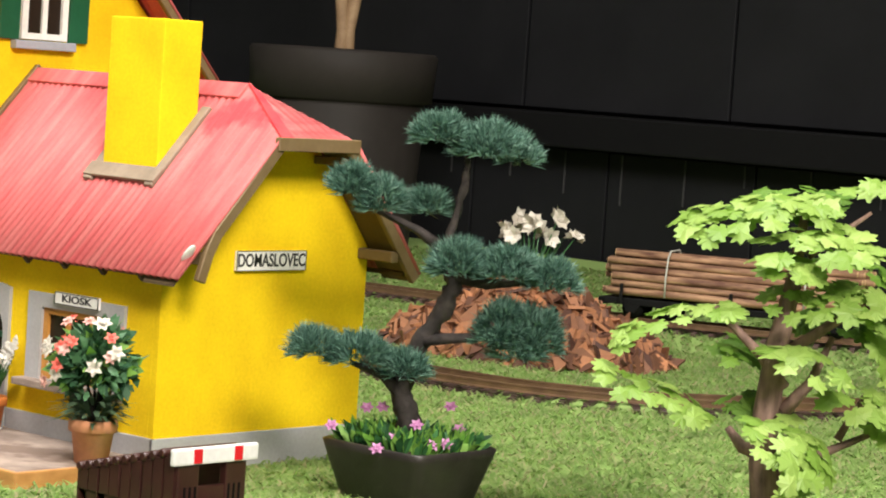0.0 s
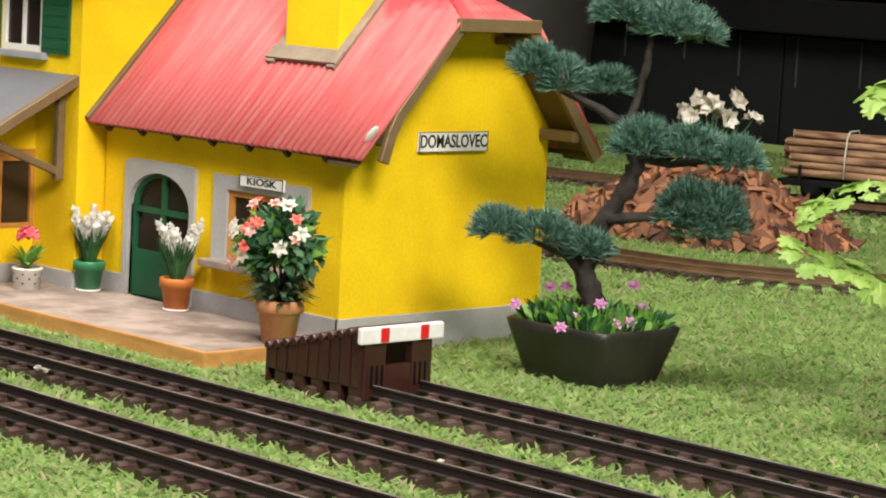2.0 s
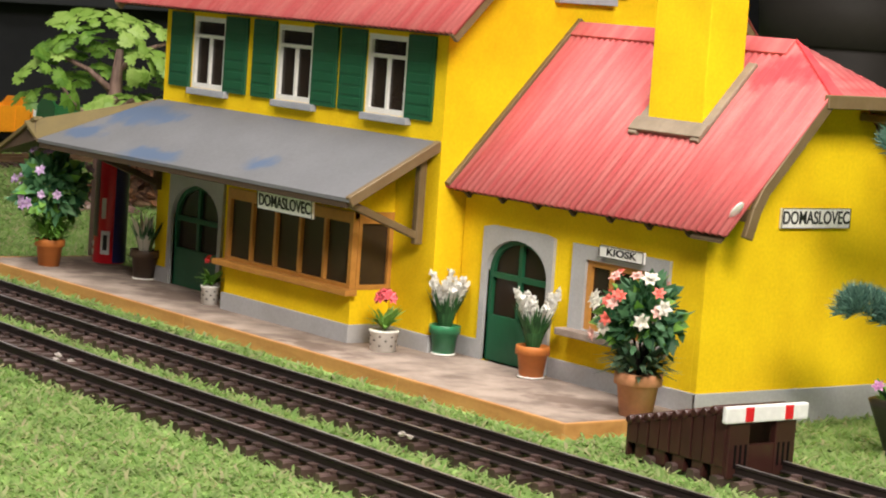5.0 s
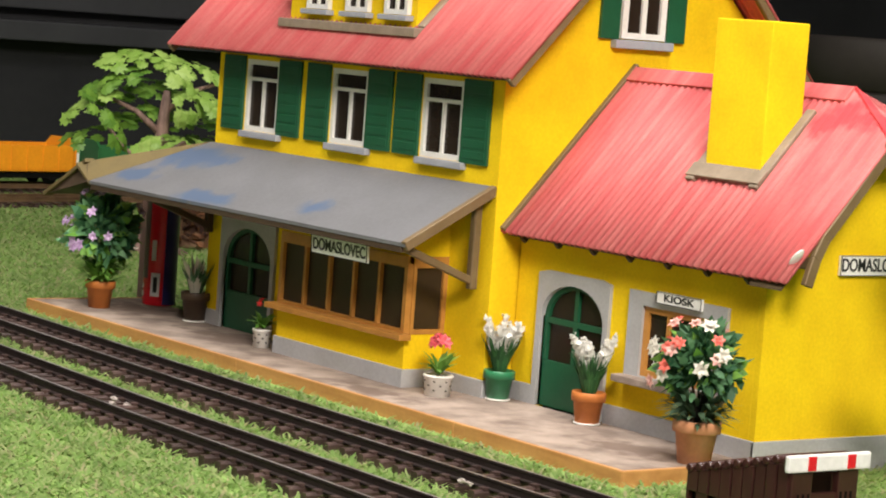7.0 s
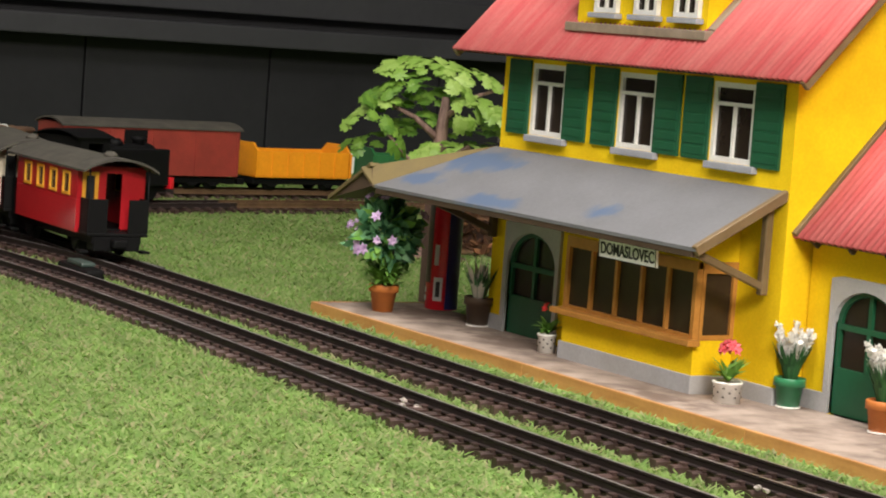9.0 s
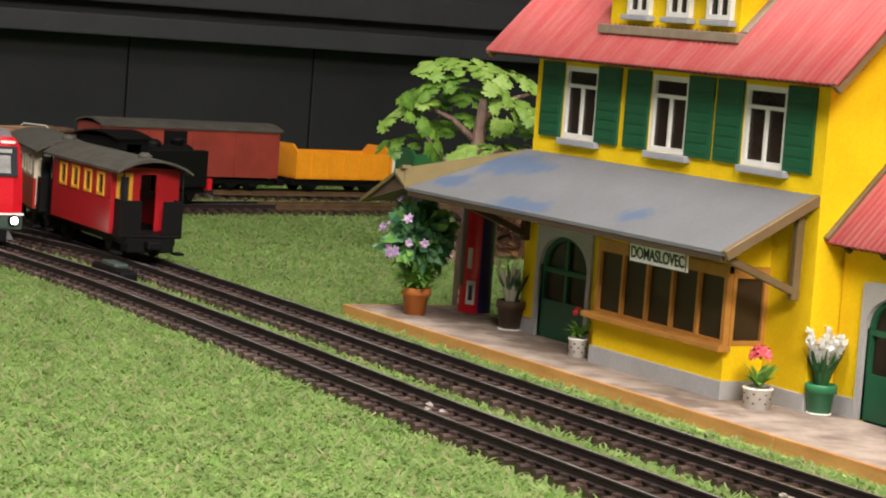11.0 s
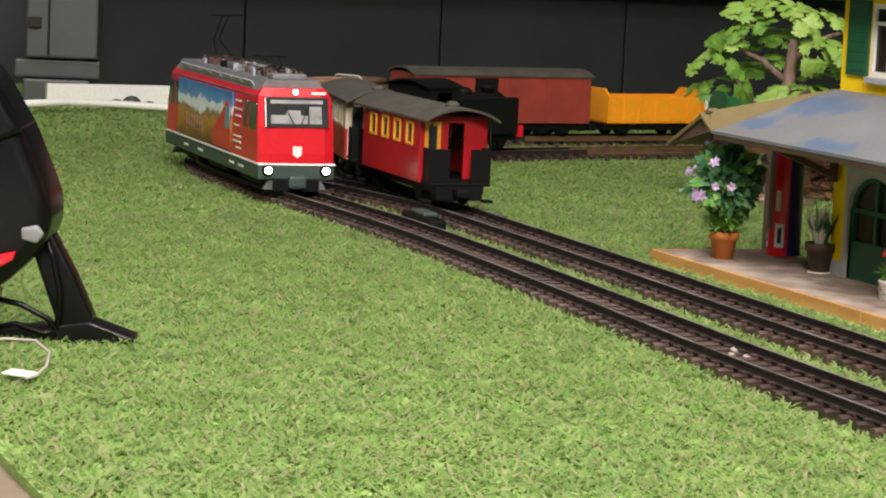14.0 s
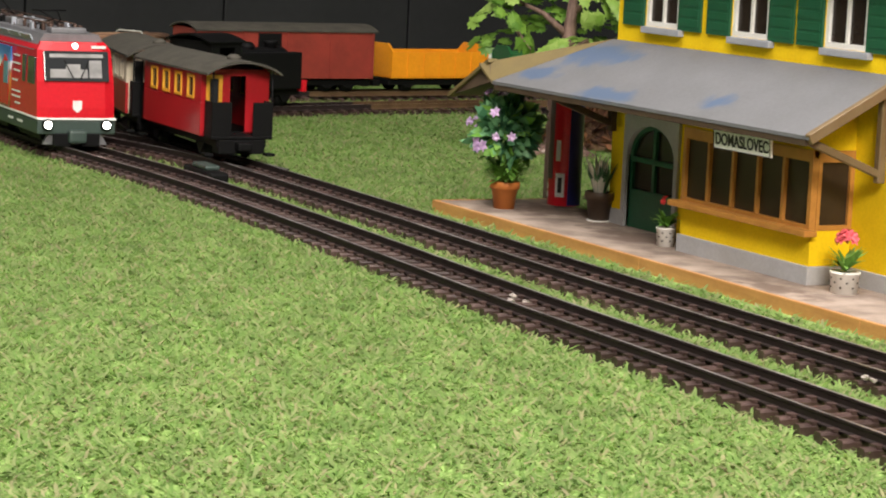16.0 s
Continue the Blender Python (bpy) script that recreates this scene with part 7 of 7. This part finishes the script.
# Bark chips in a heap.
def chip_heap(name, label, at, rx, ry, high, count, size, seed):
    rnd = random.Random(seed)
    verts, faces = [], []
    for _ in range(count):
        a, r = rnd.uniform(0, 2 * math.pi), math.sqrt(rnd.random())
        x, y = math.cos(a) * r * rx, math.sin(a) * r * ry
        z = high * max(0.0, (1 - r ** 1.35)) + 0.003
        out = Vector((x / rx, y / ry, 0.9)).normalized()
        nrm = (out + ball_dir(rnd, -1) * 0.75).normalized()
        e1 = nrm.orthogonal().normalized()
        e1 = (Matrix.Rotation(rnd.uniform(0, 6.28), 3, nrm) @ e1)
        e2 = nrm.cross(e1)
        l, w, t = size * rnd.uniform(0.5, 1.6), size * rnd.uniform(0.25, 0.7), size * rnd.uniform(0.05, 0.12)
        c = Vector((at[0] + x, at[1] + y, z + rnd.uniform(0, 0.006)))
        shape = [(-0.5, rnd.uniform(-0.4, 0.1)), (rnd.uniform(-0.2, 0.1), -0.5), (0.5, rnd.uniform(-0.35, 0.2)), (rnd.uniform(0.1, 0.4), 0.5), (rnd.uniform(-0.45, -0.1), 0.45)]
        o = len(verts)
        curl = rnd.uniform(-0.3, 0.6)
        for s in (1, -1):
            for u, v in shape:
                verts.append(tuple(c + e1 * u * l + e2 * v * w + nrm * (s * t / 2 - curl * size * v * v)))
        n = len(shape)
        faces.append(tuple(o + i for i in range(n)))
        faces.append(tuple(o + n + i for i in reversed(range(n))))
        faces += [(o + (i + 1) % n, o + i, o + n + i, o + n + (i + 1) % n) for i in range(n)]
    core = bmesh.new()
    lathe(core, [(1.0, 0.0), (0.8, 0.22), (0.5, 0.55), (0.2, 0.86), (0.05, 0.95)], 28)
    bmesh.ops.transform(core, matrix=pose(*at) @ Matrix.Diagonal((rx * 0.96, ry * 0.96, high, 1)), verts=core.verts)
    heap = tagged(part(name, core, BARK_LOG), label, "bark heap", kind="stuff")
    part_ob = raw("bark_chips", verts, faces, CHIP, heap)
    tagged(part_ob, kind="stuff")
    return heap


chip_heap("bark_heap", "heap of reddish brown bark chips on the turf", (-0.425, 0.915, 0), 0.175, 0.125, 0.080, 900, 0.0330, 31)
chip_heap("bark_heap", "small heap of reddish brown bark chips behind the station", (-1.50, 0.44, 0), 0.12, 0.09, 0.05, 500, 0.017, 32)

# White flowers that stand behind the bonsai.
back_pot = thing("flower_bunch", "white lilies with narrow leaves stuck in the bark heap", "flowers", pose(-0.415, 0.905, 0.020))
rnd = random.Random(41)
rows = []
for _ in range(90):
    a = rnd.uniform(0, 6.283)
    out = Vector((math.cos(a) * 0.5, math.sin(a) * 0.5, 1)).normalized()
    rows.append((Vector((0, 0, 0.04)), Vector((0, 0, 0.04)) + out * rnd.uniform(0.05, 0.085), out.cross(Vector((0, 0, 1))).normalized() * 0.002, Vector((0, 0, 0.004))))
strips(rows, LEAF_GREEN, "foliage", back_pot, "narrow green leaves")
RV = Matrix.Rotation(radians(45), 4, "Z")
for u, z, material, size in ((-0.03, 0.118, PETAL_IVORY, 0.011), (-0.012, 0.126, PETAL_IVORY, 0.013), (0.002, 0.122, PETAL_IVORY, 0.012), (0.026, 0.130, PETAL_IVORY, 0.013), (0.016, 0.114, PETAL_IVORY, 0.011), (0.048, 0.112, PETAL_IVORY, 0.009), (-0.02, 0.110, PETAL_IVORY, 0.010)):
    p = RV @ Vector((u, rnd.uniform(-0.012, 0.012), z))
    bm = bmesh.new()
    tube(bm, [(0, 0, 0.05), (p.x * 0.5, p.y * 0.5, z * 0.7), tuple(p)], [0.0012, 0.001, 0.0008], 5)
    part("stem", bm, LEAF_GREEN, back_pot)
    rows = []
    for _ in range(4):
        rows += flower_rows(rnd, p + ball_dir(rnd, -1) * size * 0.35, size * rnd.uniform(0.75, 1.15), 6, rnd.uniform(0.2, 1.2), ball_dir(rnd, -0.1), 0.46)
    strips(rows, material, "flower", back_pot, "white lily flower")

# ---- other things ----
STOP_BROWN = mat("brown_plastic_stop", (0.042, 0.014, 0.011), 0.36, spots=(0.026, 0.009, 0.008), scale=60, amount=0.6, fine=250, bump=0.2)
SIGNAL_RED = mat("signal_red", (0.60, 0.01, 0.02), 0.4, bump=0)
STICK_RED = mat("column_red", (0.72, 0.012, 0.026), 0.3, spots=(0.42, 0.006, 0.014), scale=40, amount=0.3, bump=0)
STICK_BLUE = mat("column_blue", (0.03, 0.03, 0.16), 0.3, bump=0)
STICK_GREY = mat("column_grey", (0.13, 0.095, 0.095), 0.5, scale=60)
POST_BROWN = mat("brown_post", (0.10, 0.055, 0.045), 0.6, spots=(0.06, 0.03, 0.025), scale=50, amount=0.6)
MACHINE_BLACK = mat("black_plastic", (0.0025, 0.0025, 0.0027), 0.3, spots=(0.006, 0.006, 0.0065), scale=30, amount=0.5, fine=400, bump=0.12, spec=0.22)
MACHINE_GREY = mat("grey_plastic", (0.20, 0.20, 0.205), 0.45, scale=30, amount=0.3)
REFLECTOR = mat("red_reflector", (0.62, 0.01, 0.025), 0.15, bump=0.3, fine=700)
CLOUDY = mat("cloudy_plastic", (0.42, 0.37, 0.34), 0.4, scale=40, amount=0.4)

# Buffer stop at the end of the siding: stepped brown walls, hollow middle, white and red beam.
stop = thing("buffer_stop", "brown plastic buffer stop with a white and red beam", "buffer stop", pose(0.167, -0.0985, 0))
SLOPE = [(0.0, 0.0475), (-0.012, 0.0475), (-0.024, 0.0440), (-0.094, 0.0265)]


def stop_top(x):
    for (xa, za), (xb, zb) in zip(SLOPE, SLOPE[1:]):
        if xb <= x <= xa:
            return za + (zb - za) * (x - xa) / (xb - xa)
    return SLOPE[-1][1]


for s in (-1, 1):
    y0, y1 = sorted((s * 0.0225, s * 0.0300))
    bm = bmesh.new()
    prism(bm, [(0.0, 0.013)] + SLOPE + [(-0.094, 0.013)], "y", y0, y1)
    wall = part("side_wall", bm, STOP_BROWN, stop, "brown side wall of upright planks")
    for k in range(6):
        x = -0.001 - 0.0182 * k
        part("wall_foot", boxes((max(x - 0.0105, -0.094), x, y0, y1, 0.004, 0.0131)), STOP_BROWN, wall)
    part("slot_back", boxes((-0.092, -0.002, *sorted((s * 0.0226, s * 0.0255)), 0.006, 0.013)), UNDER_BLACK, wall, "dark slots along the foot")
    for k in range(9):
        x = -0.005 - 0.0103 * k
        part("plank", boxes((x - 0.0044, x + 0.0044, *sorted((s * 0.0299, s * (0.0308 + 0.0004 * (k % 2)))), 0.0135, stop_top(x) - 0.0012), bevel=0.0005), STOP_BROWN, wall)
for k in range(11):
    x = -0.003 - 0.0088 * k
    z = stop_top(x) + 0.001
    bm = bmesh.new()
    tube(bm, [(x, -0.0325, z), (x, -0.031, z), (x, 0.031, z), (x, 0.0325, z)], [0.0022, 0.0031, 0.0031, 0.0022], 10)
    part("cross_log", bm, STOP_BROWN, stop, "brown round cross log")
front = part("front_wall", boxes((-0.003, 0.0012, -0.0224, 0.0224, 0.006, 0.0275), bevel=0.0008), STOP_BROWN, stop)
for s in (-1, 1):
    part("front_post", boxes((-0.004, 0.0022, *sorted((s * 0.0115, s * 0.0295)), 0.006, 0.044), bevel=0.001), STOP_BROWN, stop)
    for k in range(3):
        y = s * (0.0145 + 0.0045 * k)
        part("post_groove", boxes((0.0022, 0.0026, y - 0.0008, y + 0.0008, 0.013, 0.028)), UNDER_BLACK, front)
beam = part("beam", boxes((0.0012, 0.0055, -0.0365, 0.0365, 0.0425, 0.0535), bevel=0.0015), LINE_WHITE, stop, "white buffer beam")
for y in (-0.0165, 0.0185):
    part("beam_mark", boxes((0.0054, 0.0062, y - 0.0035, y + 0.0035, 0.0435, 0.0527), bevel=0.0003), SIGNAL_RED, beam, "red mark")

# Red advertising column under the canopy's end and the post beside it.
column = thing("advertising_column", "red and blue advertising column with white marks under the canopy", "column", pose(-0.842, -0.006, PLAT, 0, 0, 20))
bm = bmesh.new()
lathe(bm, [(0.0155, 0.0), (0.0160, 0.001), (0.0160, 0.119), (0.0150, 0.121)], 32)
part("body", bm, STICK_RED, column, "glossy red tube")


def wrap(parent, a0, a1, z0, z1, r, material, name, label=""):
    """A thin band of a tube between two angles."""
    bm = bmesh.new()
    n = 10
    ring = []
    for k in range(n + 1):
        a = radians(a0 + (a1 - a0) * k / n)
        ring.append([bm.verts.new((rr * math.cos(a), rr * math.sin(a), z)) for rr, z in ((r, z0), (r, z1), (r - 0.0008, z1), (r - 0.0008, z0))])
    for a, b in zip(ring, ring[1:]):
        for k in range(4):
            bm.faces.new((a[k], b[k], b[(k + 1) % 4], a[(k + 1) % 4]))
    bm.faces.new(ring[0])
    bm.faces.new(ring[-1][::-1])
    bmesh.ops.recalc_face_normals(bm, faces=bm.faces)
    return part(name, bm, material, parent, label)


wrap(column, -38, 60, 0.001, 0.119, 0.0164, STICK_BLUE, "blue_side", "dark blue side")
wrap(column, -160, -98, 0.026, 0.119, 0.0164, STICK_GREY, "grey_side", "grey side strip")
for z in (0.008, 0.016):
    wrap(column, -140, -122, z, z + 0.005, 0.0165, LINE_WHITE, "diamond_mark", "small pale mark")
wrap(column, -82, -50, 0.009, 0.032, 0.0165, LINE_WHITE, "label", "white label")
wrap(column, -73, -59, 0.013, 0.028, 0.0167, INK, "label_bars", "black bars")
wrap(column, -84, -68, 0.044, 0.064, 0.0165, LINE_WHITE, "white_mark", "white mark")
post = tagged(part("brown_post", boxes((-0.95, -0.925, 0.03, 0.05, 0.0, 0.135), bevel=0.002), POST_BROWN), "dull brown wooden post under the canopy end", "post")

# Dark turnout motor beside the track and pale scraps on the sleepers.
motor = thing("point_motor", "black turnout motor box beside the track", "motor", pose(-1.145, -0.262, 0, 0, 0, 178))
part("case", boxes((-0.045, 0.045, -0.010, 0.010, 0.003, 0.014), bevel=0.003), UNDER_BLACK, motor)
part("cover", boxes((-0.022, 0.022, -0.008, 0.008, 0.0142, 0.019), bevel=0.002), LOCO_GREY, motor, "grey cover")
rnd = random.Random(51)
for x, y, z in ((-0.335, -0.333, 0.0115), (-0.315, -0.345, 0.0115), (-0.302, -0.339, 0.0125), (-0.0, -0.259, 0.011), (0.012, -0.262, 0.011), (0.35, -0.235, 0.011)):
    bm = bmesh.new()
    bmesh.ops.create_icosphere(bm, subdivisions=1, radius=0.0026, matrix=pose(x, y, z) @ Matrix.Diagonal((1.5, 0.8, 0.5, 1)))
    for v in bm.verts:
        v.co += ball_dir(rnd, -1) * 0.0012
    tagged(part("pale_scrap", bm, CLOUDY), "small pale scrap lying between the sleepers", "scrap", "scraps on the track")

# Black plastic machine on splayed legs at the edge of the turf.
U = 0.000405
machine = thing("black_machine", "black and grey plastic machine on splayed legs with a red reflector", "machine", pose(-0.501, -0.801, 0, 0, 0, 69))


def mp(x, y):
    return ((x - 200) * U, (592 - y) * U)


def slab(name, outline, y0, y1, material, parent, bevel=0.004, label=""):
    bm = bmesh.new()
    prism(bm, [mp(*p) for p in outline], "y", y0, y1)
    bmesh.ops.bevel(bm, geom=list(bm.edges), offset=bevel, segments=3, affect="EDGES", profile=0.6)
    for f in bm.faces:
        f.smooth = True
    return part(name, bm, material, parent, label)


shell = slab("shell", [(-260, -60), (-80, -30), (-25, 2), (36, 48), (108, 125), (160, 215), (208, 330), (210, 388), (182, 428), (130, 482), (60, 512), (-40, 505), (-200, 470), (-300, 250)], -0.05, 0.030, MACHINE_BLACK, machine, 0.012, "glossy black shell")
slab("upper_cover", [(-220, -50), (-80, -20), (-22, 12), (34, 54), (104, 130), (160, 212), (84, 245), (-60, 300), (-240, 230)], -0.056, 0.022, MACHINE_BLACK, machine, 0.006, "matt black cover")
panel = slab("grey_panel", [(-150, 60), (-10, 40), (10, 98), (70, 165), (106, 212), (98, 232), (0, 292), (-120, 240)], -0.063, -0.05, MACHINE_GREY, machine, 0.003, "grey vented panel")
for k in range(4):
    x, y = -22 + 22 * k * 0.6, 170 + 26 * k
    slab("vent_slot", [(x, y), (x + 44, y - 22), (x + 46, y - 18), (x + 2, y + 4)], -0.0638, -0.062, MACHINE_BLACK, panel, 0.0001)
for a in (0, 1, 2):
    slab("rib", [(-60, 352 + 26 * a), (40, 398 + 22 * a), (62, 420 + 20 * a), (56, 428 + 20 * a), (-60, 366 + 26 * a)], -0.055, -0.048, MACHINE_BLACK, shell, 0.001)
slab("reflector", [(100, 442), (112, 428), (152, 419), (148, 434), (128, 446)], -0.0545, -0.047, REFLECTOR, machine, 0.001, "bright red reflector")
slab("tank", [(8, 505), (100, 508), (98, 545), (60, 562), (30, 556)], -0.03, 0.03, CLOUDY, machine, 0.004, "cloudy white plastic tank")
bm = bmesh.new()
lathe(bm, [(0.006, 0.0), (0.006, 0.008), (0.004, 0.009)], 16)
bmesh.ops.transform(bm, matrix=pose(mp(40, 0)[0], -0.03, mp(0, 545)[1], 90, 0, 0), verts=bm.verts)
part("cap", bm, CLOUDY, machine, "pale round cap")
slab("leg", [(166, 432), (200, 398), (240, 470), (276, 548), (268, 572), (214, 566)], -0.012, 0.012, MACHINE_BLACK, machine, 0.003, "black splayed leg")
slab("foot", [(100, 578), (214, 560), (272, 552), (352, 580), (350, 592), (280, 592), (150, 592)], -0.016, 0.016, MACHINE_BLACK, machine, 0.002, "flat black foot")
slab("leg", [(-60, 480), (0, 500), (45, 560), (72, 618), (60, 640), (-40, 640)], -0.075, -0.045, MACHINE_BLACK, machine, 0.003, "black splayed leg")
slab("bracket", [(160, 378), (188, 372), (200, 388), (188, 404), (162, 398)], -0.0545, -0.046, MACHINE_GREY, machine, 0.002, "grey metal bracket")
for pts in ([(186, 398), (205, 440), (218, 500), (215, 560)], [(98, 515), (150, 525), (200, 550), (214, 570)], [(100, 570), (140, 560), (190, 575), (214, 572)]):
    bm = bmesh.new()
    tube(bm, [(mp(*p)[0], -0.016, mp(*p)[1]) for p in pts], [0.0022] * 4, 7)
    part("cable", bm, MACHINE_BLACK, machine, "black cable")
home = pose(-0.501, -0.801, 0, 0, 0, 69).inverted()
loop = [(-0.43, -0.875, 0.012), (-0.425, -0.850, 0.014), (-0.415, -0.832, 0.014), (-0.372, -0.832, 0.013), (-0.338, -0.842, 0.010), (-0.322, -0.852, 0.007), (-0.318, -0.860, 0.006)]
bm = bmesh.new()
tube(bm, [home @ Vector(p) for p in loop], [0.0011] * len(loop), 6)
part("wire_loop", bm, CLOUDY, machine, "thin pale wire loop")
bm = bmesh.new()
box(bm, -0.011, 0.011, -0.006, 0.006, 0.0, 0.0012, bevel=0.0003, m=home @ pose(-0.334, -0.860, 0.006, 6, 0, 42))
part("wire_plate", bm, LINE_WHITE, machine, "small white plate")

# ---- sleepers: pieces of the tracks ----
def sleeper_mesh():
    bm = bmesh.new()
    w, t, l = 0.0037, 0.0080, 0.0352
    ring = [(-w, 0.0005), (w, 0.0005), (w, t - 0.0014), (w - 0.0012, t), (-w + 0.0012, t), (-w, t - 0.0014)]
    prism(bm, ring, "y", -l, l)
    for s in (-1, 1):
        box(bm, -0.0034, 0.0034, s * GAUGE / 2 - 0.0062, s * GAUGE / 2 + 0.0062, t - 0.0002, t + 0.0016)
    me = bpy.data.meshes.new("sleeper")
    bm.to_mesh(me)
    bm.free()
    me.materials.append(SLEEPER)
    return me


SLEEPER_MESH = sleeper_mesh()


def lay_sleepers(track, line, near, pitch=0.0214):
    """Sleepers along a line: single pieces where near(p) holds, the far ones joined."""
    base = [(v.co.copy()) for v in SLEEPER_MESH.vertices]
    polys = [tuple(p.vertices) for p in SLEEPER_MESH.polygons]
    verts, faces, count = [], [], 0
    for p, d in curve_points(line, pitch):
        m = pose(p.x, p.y, -0.004 if p.y > 0.28 else 0, 0, 0, math.degrees(math.atan2(d.y, d.x)) + random.uniform(-0.8, 0.8))
        if near(p) and count < 290:
            ob = new("sleeper", SLEEPER_MESH)
            ob.parent = track
            ob.matrix_local = m
            count += 1
        else:
            o = len(verts)
            verts += [tuple(m @ v) for v in base]
            faces += [tuple(o + i for i in f) for f in polys]
    if verts:
        tagged(raw("far_sleepers", verts, faces, SLEEPER, track), kind="stuff")


lay_sleepers(track_near, LINE_NEAR, lambda p: p.y < 0.0 and -2.1 < p.x < 1.0)
lay_sleepers(track_mid, LINE_MID, lambda p: p.y < 0.1 and -2.0 < p.x < 1.0)
lay_sleepers(track_siding, LINE_SIDING, lambda p: p.x < 1.0)
lay_sleepers(track_link, LINE_LINK, lambda p: True)

# ---- turf blades ----
LINES = [np.array([(p.x, p.y) for p, d in curve_points(line, 0.02)]) for line in (LINE_NEAR, LINE_MID, LINE_SIDING, LINE_LINK)]


def turf(name, x0, x1, y0, y1, per_m2, length, width, seed, keep_out=()):
    """Short curled plastic blades over a rectangle of the turf, clear of tracks and buildings."""
    rng = np.random.default_rng(seed)
    n = int((x1 - x0) * (y1 - y0) * per_m2)
    p = np.stack([rng.uniform(x0, x1, n), rng.uniform(y0, y1, n)], 1)
    ok = np.ones(n, bool)
    for a, b, c, d in keep_out:
        ok &= ~((p[:, 0] > a) & (p[:, 0] < b) & (p[:, 1] > c) & (p[:, 1] < d))
    p = p[ok]
    ragged = 0.0285 + rng.uniform(-0.008, 0.006, len(p)) - 0.008 * (p[:, 1] > 0.28)
    near = np.full(len(p), 9.0)
    for line in LINES:
        box_ok = (p[:, 0] > line[:, 0].min() - 0.06) & (p[:, 0] < line[:, 0].max() + 0.06) & (p[:, 1] > line[:, 1].min() - 0.06) & (p[:, 1] < line[:, 1].max() + 0.06)
        idx = np.nonzero(box_ok)[0]
        for s in range(0, len(idx), 4000):
            some = idx[s:s + 4000]
            near[some] = np.minimum(near[some], np.sqrt(((p[some, None] - line[None]) ** 2).sum(-1)).min(1))
    p = p[near > ragged]
    n = len(p)
    a = rng.uniform(0, 2 * np.pi, n)
    bend = rng.normal(0.0, 0.55, n)
    lean = rng.uniform(0.72, 1.12, n)
    ln = length * rng.uniform(0.55, 1.3, n)
    w = width * rng.uniform(0.65, 1.25, n)
    # each blade bends over twice as it rises, and twists sideways a little
    spine, at = [np.c_[p, np.zeros(n)]], np.c_[p, np.zeros(n)]
    for k, (share, steep) in enumerate(((0.28, 0.95), (0.38, 1.30), (0.34, 1.58))):
        tilt, turn = lean * steep, a + bend * k
        at = at + np.c_[np.cos(turn) * np.sin(tilt), np.sin(turn) * np.sin(tilt), np.cos(tilt)] * (ln * share)[:, None]
        at[:, 2] = np.maximum(at[:, 2], 0.0008)
        spine.append(at)
    sides = [np.c_[-np.sin(a + bend * k), np.cos(a + bend * k), np.zeros(n)] * (w * 0.5)[:, None] for k in range(3)]
    verts = np.stack([spine[0] - sides[0] * 0.8, spine[0] + sides[0] * 0.8, spine[1] + sides[1], spine[1] - sides[1], spine[2] + sides[2] * 0.85, spine[2] - sides[2] * 0.85, spine[3]], 1).reshape(-1, 3)
    o = (np.arange(n) * 7)[:, None]
    quads = np.concatenate([o + np.array([1, 0, 3, 2]), o + np.array([2, 3, 5, 4])], 1).reshape(-1)
    tris = (o + np.array([4, 5, 6])).reshape(-1)
    me = bpy.data.meshes.new(name)
    me.vertices.add(len(verts))
    me.vertices.foreach_set("co", verts.astype(np.float32).ravel())
    me.loops.add(len(quads) + len(tris))
    me.loops.foreach_set("vertex_index", np.r_[quads, tris].astype(np.int32))
    me.polygons.add(3 * n)
    starts = np.r_[np.arange(2 * n) * 4, len(quads) + np.arange(n) * 3]
    me.polygons.foreach_set("loop_start", starts.astype(np.int32))
    me.update(calc_edges=True)
    # soft pile: every blade is shaded much like the flat turf, with a lean of its own
    lie = np.stack([np.cos(a), np.sin(a)], 1)
    nrm = np.repeat(np.c_[lie * rng.uniform(0.0, 0.35, n)[:, None], np.ones(n)], 7, axis=0)
    nrm /= np.linalg.norm(nrm, axis=1)[:, None]
    me.polygons.foreach_set("use_smooth", np.ones(3 * n, bool))
    me.normals_split_custom_set_from_vertices(nrm.tolist())
    me.materials.append(BLADES)
    return tagged(new(name, me), "short light and dark green plastic turf blades", "grass", kind="stuff")


BUILT = [(-0.893, 0.010, -0.133, 0.0), (-0.72, -0.28, -0.04, 0.26), (-0.29, 0.003, -0.003, 0.212), (0.073, 0.166, -0.13, -0.066), (0.12, 0.196, 0.065, 0.131)]
turf("turf_blades", -1.25, 0.75, -0.916, 0.30, 105000, 0.0104, 0.0020, 1, BUILT)
turf("turf_blades", -2.2, -1.25, -0.916, 0.30, 56000, 0.0104, 0.0024, 2)
turf("turf_blades", -0.75, 0.75, 0.30, 1.15, 66000, 0.0104, 0.0019, 3)
turf("turf_blades", -0.75, 0.75, 1.15, 2.03, 15000, 0.0104, 0.0032, 7)
turf("turf_blades", -2.745, -0.75, 0.30, 2.03, 22000, 0.0098, 0.0032, 4)
turf("turf_blades", -2.745, -2.2, -0.916, 0.30, 20000, 0.0098, 0.0032, 5)
turf("turf_blades", 0.75, 1.69, -0.916, 2.03, 10000, 0.0098, 0.0034, 6)
